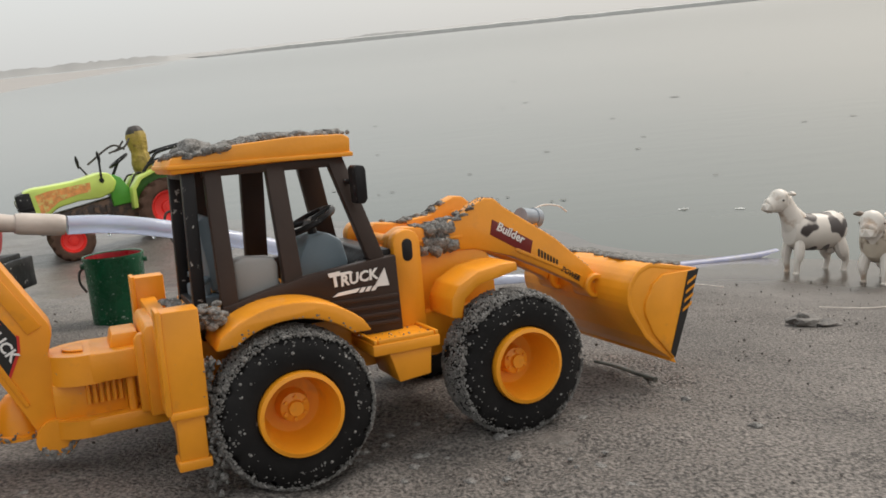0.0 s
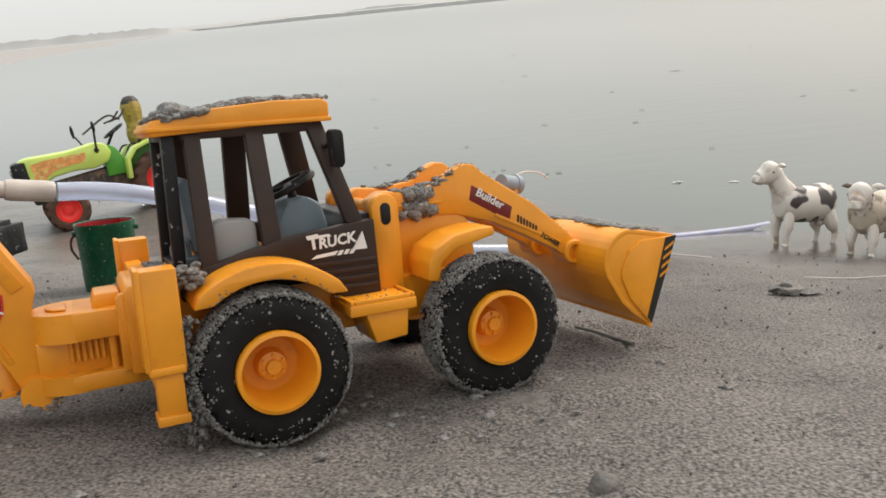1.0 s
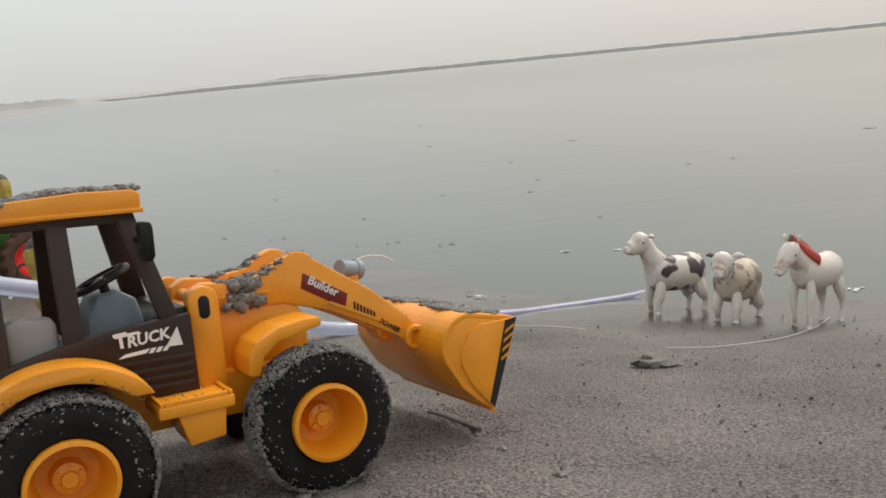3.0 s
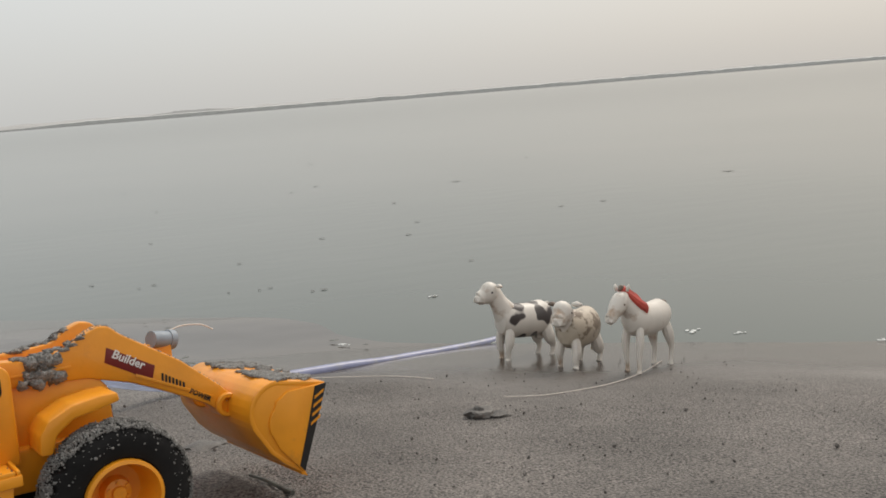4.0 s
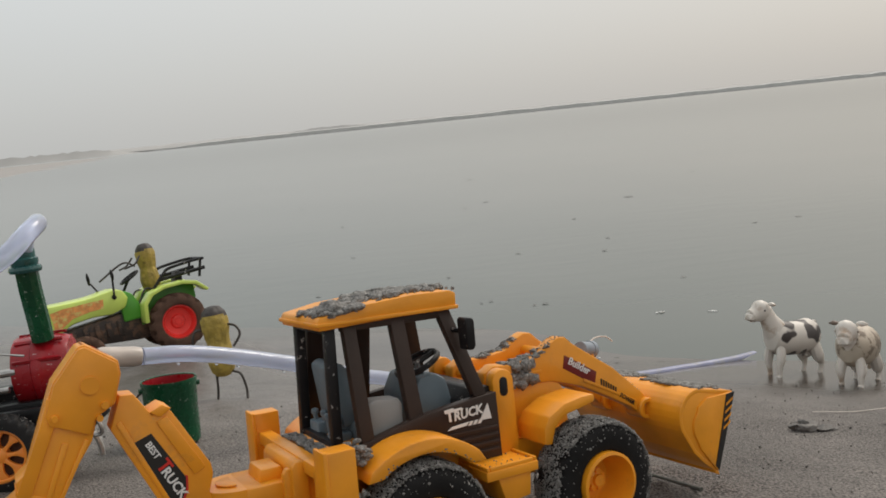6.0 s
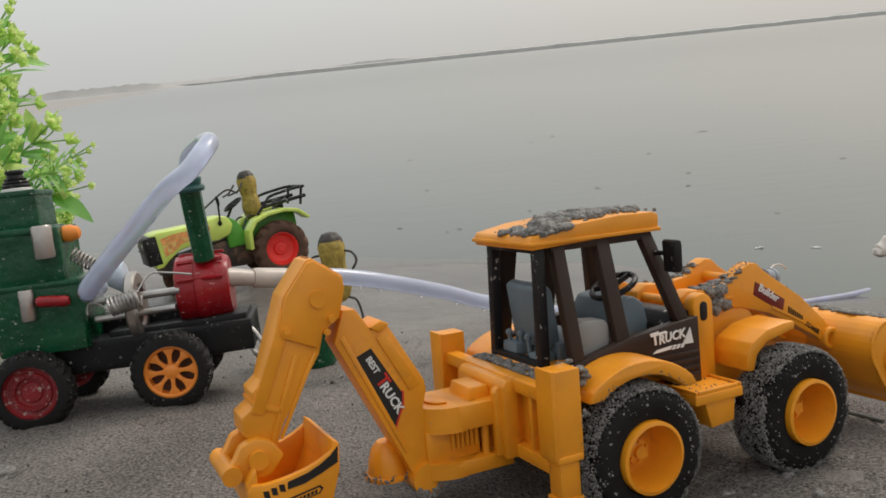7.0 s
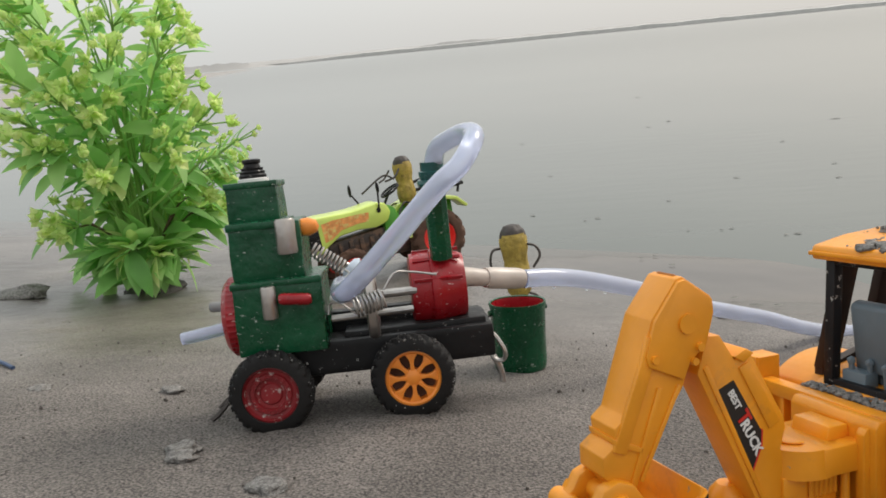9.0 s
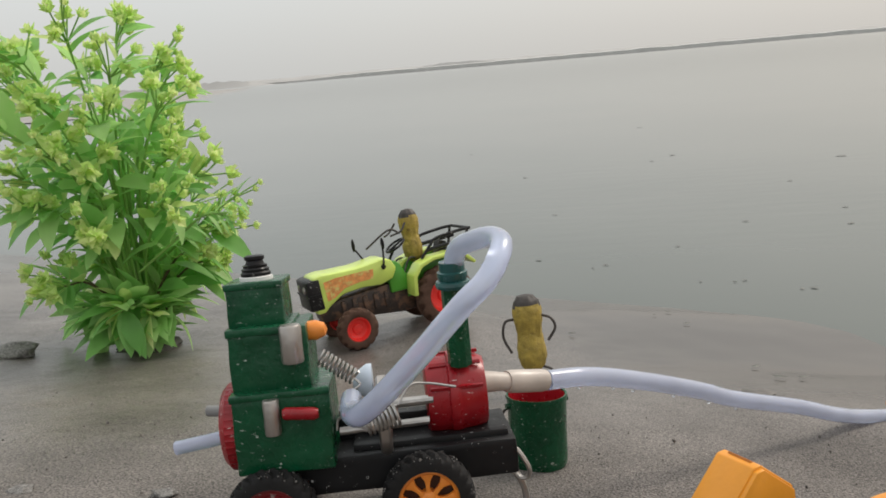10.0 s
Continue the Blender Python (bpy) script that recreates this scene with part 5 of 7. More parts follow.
# pump body
bm = bmesh.new()
lathe(bm, [(0, 53.6), (12.6, 53.6), (14.4, 54.4), (14.8, 58), (14.9, 62), (15.8, 62.6), (16.0, 65), (15.4, 66.2), (14.9, 66.8), (14.5, 70), (13.6, 74), (12.4, 76), (0, 76.4)], Matrix.Translation(ep(2.0, 29.0, -31)) @ Matrix.Rotation(radians(90), 4, 'Y'), 18)
for v in bm.verts:
    v.co += 0.3 * MM * noise.noise_vector(v.co * 160)
pump = part("pump_body", bm, red_paint, engine, "faceted dark red pump casing")
bm = bmesh.new()
for k in range(5):
    a = radians(20 + 36 * k)
    c = ep(67.0, 29.0 + 15.0 * math.sin(a), -31 + 15.0 * math.cos(a))
    bmesh.ops.create_cube(bm, size=1.0, matrix=Matrix.Translation(c) @ Matrix.Rotation(a, 4, 'X') @ Matrix.Diagonal((19 * MM, 1.2 * MM, 1.2 * MM, 1)))
part("pump_rib", bm, red_paint, pump)
bm = bmesh.new()
tube(bm, [ep(69.4, 42, -21), ep(69.2, 50, -19), ep(68.9, 64, -14.6), ep(68.8, 74, -12.6)], 4.5 * MM, 9)
stand = part("stand_pipe", bm, green_paint, engine, "chipped dark green stand pipe")
bm = bmesh.new()
lathe(bm, [(0, 0), (6.0, 0), (6.4, 1.2), (6.0, 2.4), (5.0, 2.8), (5.4, 4.0), (5.4, 5.6), (4.6, 6.0), (4.6, 9.2), (0, 9.2)], Matrix.Translation(ep(68.8, 71, -12.6)) @ Matrix.Rotation(radians(6), 4, 'X'), 22)
part("pipe_collar", bm, mat("teal_gloss_paint", (0.02, 0.09, 0.085), 0.25, 0.3, 70, 0.2, 300, speck=(0.4, 0.45, 0.45), speck_at=0.68), stand, "dark teal collar")
bm = bmesh.new()
tube(bm, spline([ep(75, 32.5, -27), ep(80, 31.6, -30), ep(88, 29.8, -34)]), lambda t: (4.6 - 1.2 * t) * MM, 16)
tube(bm, [ep(87, 30, -33.6), ep(89, 29.6, -34.6), ep(101, 27.2, -40.8), ep(103.5, 26.7, -42)], lambda t: (4.1 + 0.5 * math.sin(math.pi * t)) * MM, 16)
part("nozzle", bm, cream_pipe, engine, "cream plastic nozzle")
LOOP = [(69.0, 77, -12.0), (71.2, 84.4, -8.5), (76.0, 87.4, -0.5), (80.8, 88.8, 9), (83, 87.6, 18.5), (81, 83.8, 26), (75.8, 77.4, 31.5), (67.4, 71, 35.5), (53.4, 57.4, 35.5), (41.8, 46.4, 32.5), (35.4, 40.6, 27.5), (32.2, 38.0, 20), (30.4, 37.2, 10), (30, 37.6, -3)]
bm = bmesh.new()
tube(bm, spline([ep(*q) for q in LOOP], 7), 3.6 * MM, 18)
loop = part("hose_loop", bm, hose_mat, engine, "milky blue clear plastic hose loop")
for u, v, w in ((62, 62, 35.5), (79.5, 77.5, 30), (46, 46.8, 34)):
    bm = bmesh.new()
    blob(bm, ep(u, v, w), (0.8 * MM, 0.8 * MM, 1.3 * MM), u, 0.1, 1)
    part("water_drop", bm, drop_mat, loop)
bm = bmesh.new()
tube(bm, spline([ep(83, 13, -12), ep(86.5, 10, -11), ep(89.5, 4, -10), ep(89, 0.5, -11), ep(86, 0.5, -12), ep(83.5, 4, -13)]), 0.9 * MM, 7)
tube(bm, spline([ep(85.5, 1, -13), ep(87, -2, -13), ep(88, -6, -13), ep(88, -9, -13)]), 1.2 * MM, 8)
tube(bm, [ep(83, 13.5, -16), ep(84, 5, -15), ep(88, -3, -14)], 0.9 * MM, 7)
part("tow_hook", bm, steel, engine, "bent steel tow hook")
bm = bmesh.new()
tube(bm, spline([ep(-6, 8, -26), ep(-12, 3, -24), ep(-19, -3, -22), ep(-25, -8, -20)]), 0.7 * MM, 6)
tube(bm, spline([ep(-16, -1, -23), ep(-20, -5, -21), ep(-25, -10, -19), ep(-28, -12, -18)]), 1.1 * MM, 6)
part("drag_wire", bm, dark_wire, engine, "dark twisted wire tail")

# long hose from the pump to the river
HOSE = [(-0.1405, 0.4280, 0.1022), (-0.128, 0.4378, 0.0992), (-0.1135, 0.449, 0.0938), (-0.0921, 0.4657, 0.0835), (-0.0715, 0.4817, 0.0725), (-0.0559, 0.4939, 0.0630), (-0.0345, 0.5106, 0.0525),
        (-0.015, 0.5259, 0.0430), (0.0085, 0.5440, 0.0300), (0.0324, 0.5628, 0.0195), (0.0733, 0.583, 0.0104), (0.0977, 0.5966, 0.0062), (0.1203, 0.6108, 0.0021), (0.1446, 0.6264, -0.0034), (0.1709, 0.6433, -0.0082), (0.1988, 0.6594, -0.0126), (0.2295, 0.677, -0.0168), (0.25, 0.69, -0.0190)]
bm = bmesh.new()
hose_line = spline(HOSE, 8)
tube(bm, hose_line[:81], 0.0040, 18)
hose = solo("hose", bm, hose_mat, Matrix(), "long milky blue plastic hose lying across the sand to the water", "hose")
bm = bmesh.new()
tube(bm, hose_line[80:], 0.0040, 18)
part("hose_end", bm, mat("silty_blue_hose", (0.22, 0.23, 0.35), 0.35, 0.2, 60, 0.15, 500, stain=(0.25, 0.25, 0.28), stain_at=0.52, stain_scale=90), hose, "silty blue-grey hose end half sunk in wet sand")
for k in (1, 2, 2.4, 3.3, 4.2, 5.1):
    bm = bmesh.new()
    i = int(k)
    p = Vector(HOSE[i]).lerp(Vector(HOSE[i + 1]), k - i)
    blob(bm, p - Vector((0, 0, 0.0043)), (0.0010, 0.0010, 0.0013), k, 0.1, 1)
    part("water_drop", bm, drop_mat, hose)

# ---- small green can ----
can = thing("green_can", Matrix.Translation((-0.147, 0.4715, land(-0.147, 0.4715) - 0.0008)) @ Euler((radians(-5), radians(3), 0.4)).to_matrix().to_4x4(), "small chipped dark green painted can, open, with a red inside", "can")
bm = bmesh.new()
lathe(bm, [(0, 1), (12.6, 1), (13.0, 2), (13.2, 6), (13.3, 18), (13.6, 31), (14.2, 33.4), (14.0, 34.4), (13.2, 34.2), (12.8, 31), (12.6, 6)], Matrix(), 40)
for v in bm.verts:
    v.co += 0.25 * MM * noise.noise_vector(v.co * 120)
part("wall", bm, green_paint, can)
bm = bmesh.new()
lathe(bm, [(0, 4), (12.4, 4), (12.5, 31), (12.9, 33.8)], Matrix(), 36)
part("lining", bm, red_paint, can, "red painted lining")
for s in (-1, 1):
    bm = bmesh.new()
    lathe(bm, [(0, 0), (1.3, 0), (1.3, 2), (0, 2)], Matrix.Translation((s * 13.2 * MM, 0, 30 * MM)) @ Matrix.Rotation(radians(90 * s), 4, 'Y'), 10)
    part("lug", bm, green_paint, can)
bm = bmesh.new()
tube(bm, spline([Vector((-13.6, 1, 29)) * MM, Vector((-16, 1.5, 27)) * MM, Vector((-16.4, 1.5, 22)) * MM, Vector((-14, 1, 17)) * MM], 5), 0.6 * MM, 6)
part("wire_handle", bm, dark_wire, can, "dark wire handle")


# ---- peanut dolls: one plain mesh each ----
def peanut(name, m, r, h, limbs, label):
    bm = bmesh.new()
    prof = [(0, 0), (0.45, 0.02), (0.8, 0.09), (0.95, 0.2), (0.96, 0.3), (0.86, 0.42), (0.80, 0.5), (0.86, 0.58), (0.97, 0.7), (0.98, 0.8), (0.82, 0.91), (0.5, 0.98), (0, 1.0)]
    fine = []
    for (r0, h0), (r1, h1) in zip(prof, prof[1:]):
        for k in range(3):
            fine.append((r0 + (r1 - r0) * k / 3, h0 + (h1 - h0) * k / 3))
    fine.append(prof[-1])
    lathe(bm, [(a * r, b * h) for a, b in fine], Matrix(), 36)
    for v in bm.verts:
        a = math.atan2(v.co.y, v.co.x)
        ridge = 0.35 * math.sin(a * 9 + 2.5 * noise.noise(v.co * 90)) + 0.5 * noise.noise(v.co * 260)
        d = Vector((v.co.x, v.co.y, 0))
        if d.length > 1e-5:
            v.co += d.normalized() * ridge * MM * 0.9
    bmesh.ops.recalc_face_normals(bm, faces=bm.faces)
    for f in bm.faces:
        c = f.calc_center_median()
        if c.z > (0.86 + 0.05 * noise.noise(c * 150)) * h * MM:
            f.material_index = 1
    k0 = len(bm.faces)
    for line in limbs:
        tube(bm, spline([Vector(q) * MM for q in line], 6), 0.85 * MM, 7)
    bm.faces.ensure_lookup_table()
    for f in bm.faces[k0:]:
        f.material_index = 2
    return solo(name, bm, [peanut_shell, peanut_hair, dark_wire], m, label, "peanut doll")


zp = land(-0.156, 0.602)
peanut("peanut_doll", Matrix.Translation((-0.1505, 0.597, zp + 0.0155)) @ Euler((radians(-6), radians(-4), 0)).to_matrix().to_4x4(), 9.2, 49,
       [[(-8.4, 0, 34), (-14, -2, 33), (-16, -3, 24), (-12, -4, 14)], [(8.4, 0, 35), (14, -2, 33), (16, -3, 27), (11, -5, 20)], [(-5, 0, 3), (-6, 0, -8), (-8, 0, -16), (-11, -3, -17)], [(6, 0, 3), (11, 0, 0), (13, 0, -10), (13, -2, -17)]],
       "yellow-brown peanut shell doll with black cap and wire limbs")

# ---- toy tractor ----
th = Vector((-0.848, -0.527, -0.055)).normalized()
tz = Vector((0.05, 0.13, 0.99))
tz = (tz - tz.dot(th) * th).normalized()
ty = tz.cross(th)
TO = Vector((-0.2203, 0.7422, 0.0493)) - 0.0245 * tz
tractor = thing("tractor", axes(th, ty, tz, TO), "lime green plastic toy tractor with red wheels and muddy tyres", "toy tractor")


def tp(x, z, y):
    return Vector((x * MM, y * MM, z * MM))


TC = -29
rear_tyre = tyre_mesh("tyre", 24.5, 14, 14.5, 14, mud_rubber, 2.6)
front_tyre = tyre_mesh("tyre", 16.5, 10, 9.5, 14, mud_rubber, 1.6)
rear_rim = rim_mesh("rim", 14.6, 10, toy_red)
front_rim = rim_mesh("rim", 9.6, 8, toy_red)
for x, z, y, t_me, r_me in ((0, 24.5, -6, rear_tyre, rear_rim), (0, 24.5, 2 * TC + 6, rear_tyre, rear_rim), (77, 16.5, -4, front_tyre, front_rim), (77, 16.5, 2 * TC + 4, front_tyre, front_rim)):
    m = Matrix.Translation(tp(x, z, y)) @ Matrix.Rotation(radians(180 if y > TC else 0), 4, 'Z')
    tyre = part("tyre", t_me, mud_rubber, tractor, "brown muddy rubber tyre", at=m)
    part("rim", r_me, toy_red, tyre, "bright red plastic rim")
for x, z, r in ((0, 24.5, 3), (77, 16.5, 2)):
    bm = bmesh.new()
    tube(bm, [tp(x, z, -8), tp(x, z, 2 * TC + 8)], r * MM, 12)
    part("axle", bm, black_plastic, tractor)
bm = bmesh.new()
box(bm, 72, 82, 15, 22, TC + 9, TC - 9, tp, 0.8)
part("axle_block", bm, black_plastic, tractor)
bm = bmesh.new()
prism(bm, [(-6, 18), (-8, 34), (14, 38), (36, 42), (92, 38), (100, 34), (98, 24), (60, 20), (30, 16)], TC + 9, TC - 9, tp, 1.5)
for k in range(5):
    box(bm, 42 + 9 * k, 46 + 9 * k, 24, 37, TC + 11, TC - 11, tp, 0.6)
part("engine_block", bm, mat("dark_oily_plastic", (0.04, 0.027, 0.022), 0.5, 0.3, stain=(0.16, 0.085, 0.05), stain_at=0.48, stain_scale=110), tractor)
bm = bmesh.new()
prism(bm, [(102, 37), (103, 56), (102, 60.5), (95, 61.8), (82, 61.2), (64, 60.8), (54, 62), (44, 63.2), (37, 61.5), (33, 54), (37, 46), (48, 43), (64, 44.5), (80, 43), (92, 36), (96, 32), (103, 32)], TC + 15, TC - 15, tp, 3.0)
part("bonnet", bm, lime, tractor, "lime green bonnet")
bm = bmesh.new()
prism(bm, [(107.4, 35.5), (107.8, 58), (105, 59.4), (97, 59.4), (96, 35.5)], TC + 15.6, TC - 15.6, tp, 1.2)
prism(bm, [(108.4, 46.6), (108.4, 48.2), (97, 48.2), (97, 46.6)], TC + 16.2, TC - 16.2, tp, 0.3)
grille = part("grille", bm, black_plastic, tractor, "black plastic grille with lamps")
for y in (TC + 8, TC - 8):
    bm = bmesh.new()
    blob(bm, tp(108, 52, y), (1.2 * MM, 2.6 * MM, 3 * MM), y, 0.05, 2)
    part("headlamp", bm, foil, grille, "small silver headlamp")
bm = bmesh.new()
prism(bm, [(93, 41), (94, 56), (84, 57.4), (62, 57.4), (53, 57.2), (54, 50), (64, 50), (78, 48), (88, 42)], TC + 15.3, TC + 14.4, tp, 0.0)
part("sticker", bm, sticker_orange, tractor, "orange flame sticker")
bm = bmesh.new()
prism(bm, [(40, 34), (40, 57), (34, 59.5), (29, 56), (24, 44), (14, 42), (10, 34)], TC + 12, TC - 12, tp, 1.4)
part("driver_platform", bm, grass_green, tractor, "grass green driver platform")
for s in (1, -1):
    y0, y1 = (-1, TC + 11) if s > 0 else (2 * TC + 1, TC - 11)
    bm = bmesh.new()
    outer = [(27, 30), (25, 46), (18, 54), (6, 57.5), (-10, 58), (-22, 55), (-31, 46)]
    inner = [(-28.5, 44.5), (-20.5, 52.2), (-9.5, 55), (5.5, 54.6), (16, 51.4), (22, 44.6), (23.5, 30)]
    prism(bm, outer + inner, y0, y1, tp, 0.8)
    fender = part("fender", bm, lime, tractor, "lime green mudguard")
    bm = bmesh.new()
    prism(bm, [(27, 28), (25, 46), (18, 54), (6, 57), (-10, 57.5), (-22, 54), (-22, 40), (0, 34), (14, 30)], y1 + 0.5 * s, y1 + 2.4 * s, tp, 0.6)
    part("inner_plate", bm, grass_green, fender)
bm = bmesh.new()
prism(bm, [(-14, 44), (-16, 64), (-12, 66), (-8, 52), (10, 52), (12, 48), (10, 44)], TC + 9, TC - 9, tp, 1.2)
part("seat", bm, black_plastic, tractor, "black plastic seat")
bm = bmesh.new()
for y in (TC + 17, TC - 17):
    tube(bm, spline([tp(12, 56, y), tp(2, 66, y), tp(-4, 70, y), tp(-24, 72, y), tp(-34, 72, y)], 5), 1.3 * MM, 8)
    tube(bm, [tp(-32, 72, y), tp(-28, 57, y)], 1.2 * MM, 8)
    tube(bm, [tp(-34, 64, y), tp(6, 62, y)], 1.6 * MM, 8)
tube(bm, [tp(-34, 72, TC + 17), tp(-34, 72, TC - 17)], 1.3 * MM, 8)
part("handrail", bm, black_plastic, tractor, "black plastic handrail")
bm = bmesh.new()
ring = Matrix.Translation(tp(26, 69, TC)) @ Matrix.Rotation(radians(28), 4, 'Y')
tube(bm, [ring @ Vector((8.5 * MM * math.cos(2 * math.pi * k / 24), 8.5 * MM * math.sin(2 * math.pi * k / 24), 0)) for k in range(25)], 1.0 * MM, 7, caps=False)
tube(bm, [ring @ Vector((-8.5 * MM, 0, 0)), ring @ Vector((8.5 * MM, 0, 0))], 0.9 * MM, 6)
tube(bm, [ring @ Vector((0, 0, 0)), tp(34, 57, TC)], 1.2 * MM, 8)
part("steering_wheel", bm, black_plastic, tractor)
bm = bmesh.new()
tube(bm, spline([tp(44, 56, TC + 15), tp(43.6, 62, TC + 17), tp(43, 67, TC + 17), tp(42.4, 72, TC + 16.5)], 5), 0.9 * MM, 6)
blob(bm, tp(42, 75.5, TC + 16.5), (1.4 * MM, 2.4 * MM, 5.0 * MM), 5, 0.1, 2)
blob(bm, tp(44, 57, TC + 15), (2.2 * MM, 2 * MM, 2.4 * MM), 4, 0.1, 1)
part("wing_mirror", bm, black_plastic, tractor, "black plastic wing mirror")
bm = bmesh.new()
tube(bm, [tp(50, 60, TC - 12), tp(54.5, 70, TC - 17)], 0.8 * MM, 6)
blob(bm, tp(55.5, 74, TC - 17.5), (1.4 * MM, 2.6 * MM, 5.5 * MM), 3, 0.1, 2)
part("wing_mirror", bm, black_plastic, tractor, "black plastic wing mirror")
pm = axes(th, ty, tz, TO) @ Matrix.Translation((7 * MM, (TC - 12) * MM, 50 * MM)) @ Euler((radians(4), radians(-4), 0.3)).to_matrix().to_4x4()
peanut("peanut_doll", pm, 8.4, 45, [[(10, 8, 34), (15, 8, 28), (20, 6, 26), (24, 4, 25)], [(8, -9, 34), (14, -9, 28), (20, -6, 26), (24, -4, 25)], [(14, 4, 26), (24, 2, 30), (44, -4, 18)], [(4, 6, 4), (12, 8, 4), (20, 8, -8)], [(4, -6, 4), (12, -8, 4), (20, -8, -8)]],
       "yellow-brown peanut shell doll with wire limbs, seated on the tractor")


# ---- toy animals: one plain mesh each ----
def loft(bm, rings, segs=14, slot=0):
    """A closed skin over rings of (centre, across, up, width, height)."""
    made = []
    for c, ax, upv, a, b in rings:
        c, ax, upv = Vector(c), Vector(ax).normalized(), Vector(upv).normalized()
        made.append([bm.verts.new((c + a * math.cos(2 * math.pi * k / segs) * ax + b * math.sin(2 * math.pi * k / segs) * upv) * MM) for k in range(segs)])
    faces = []
    for p, q in zip(made, made[1:]):
        for k in range(segs):
            faces.append(bm.faces.new((p[k], p[(k + 1) % segs], q[(k + 1) % segs], q[k])))
    faces.append(bm.faces.new(made[0][::-1]))
    faces.append(bm.faces.new(made[-1]))
    for f in faces:
        f.material_index = slot
    return bm


Y, Z, X = (0, 1, 0), (0, 0, 1), (1, 0, 0)


def limb(bm, line, radii, slot=0, segs=10):
    fine = spline([tuple(q) for q in line], 4)
    size = [q.x for q in spline([(r, 0, 0) for r in radii], 4)]
    # rounded ends
    tip = (fine[-1] - fine[-2]).normalized() * size[-1] * 0.4
    butt = (fine[0] - fine[1]).normalized() * size[0] * 0.4
    p = [fine[0] + butt] + fine + [fine[-1] + tip]
    size = [size[0] * 0.55] + size + [size[-1] * 0.55]
    rings = []
    for i, c in enumerate(p):
        d = (p[min(i + 1, len(p) - 1)] - p[max(0, i - 1)]).normalized()
        side = d.cross(Vector((0, 1, 0)))
        side = side.normalized() if side.length > 0.2 else Vector((1, 0, 0))
        rings.append((c, side, d.cross(side), size[i], size[i] * 0.86))
    return loft(bm, rings, segs, slot)


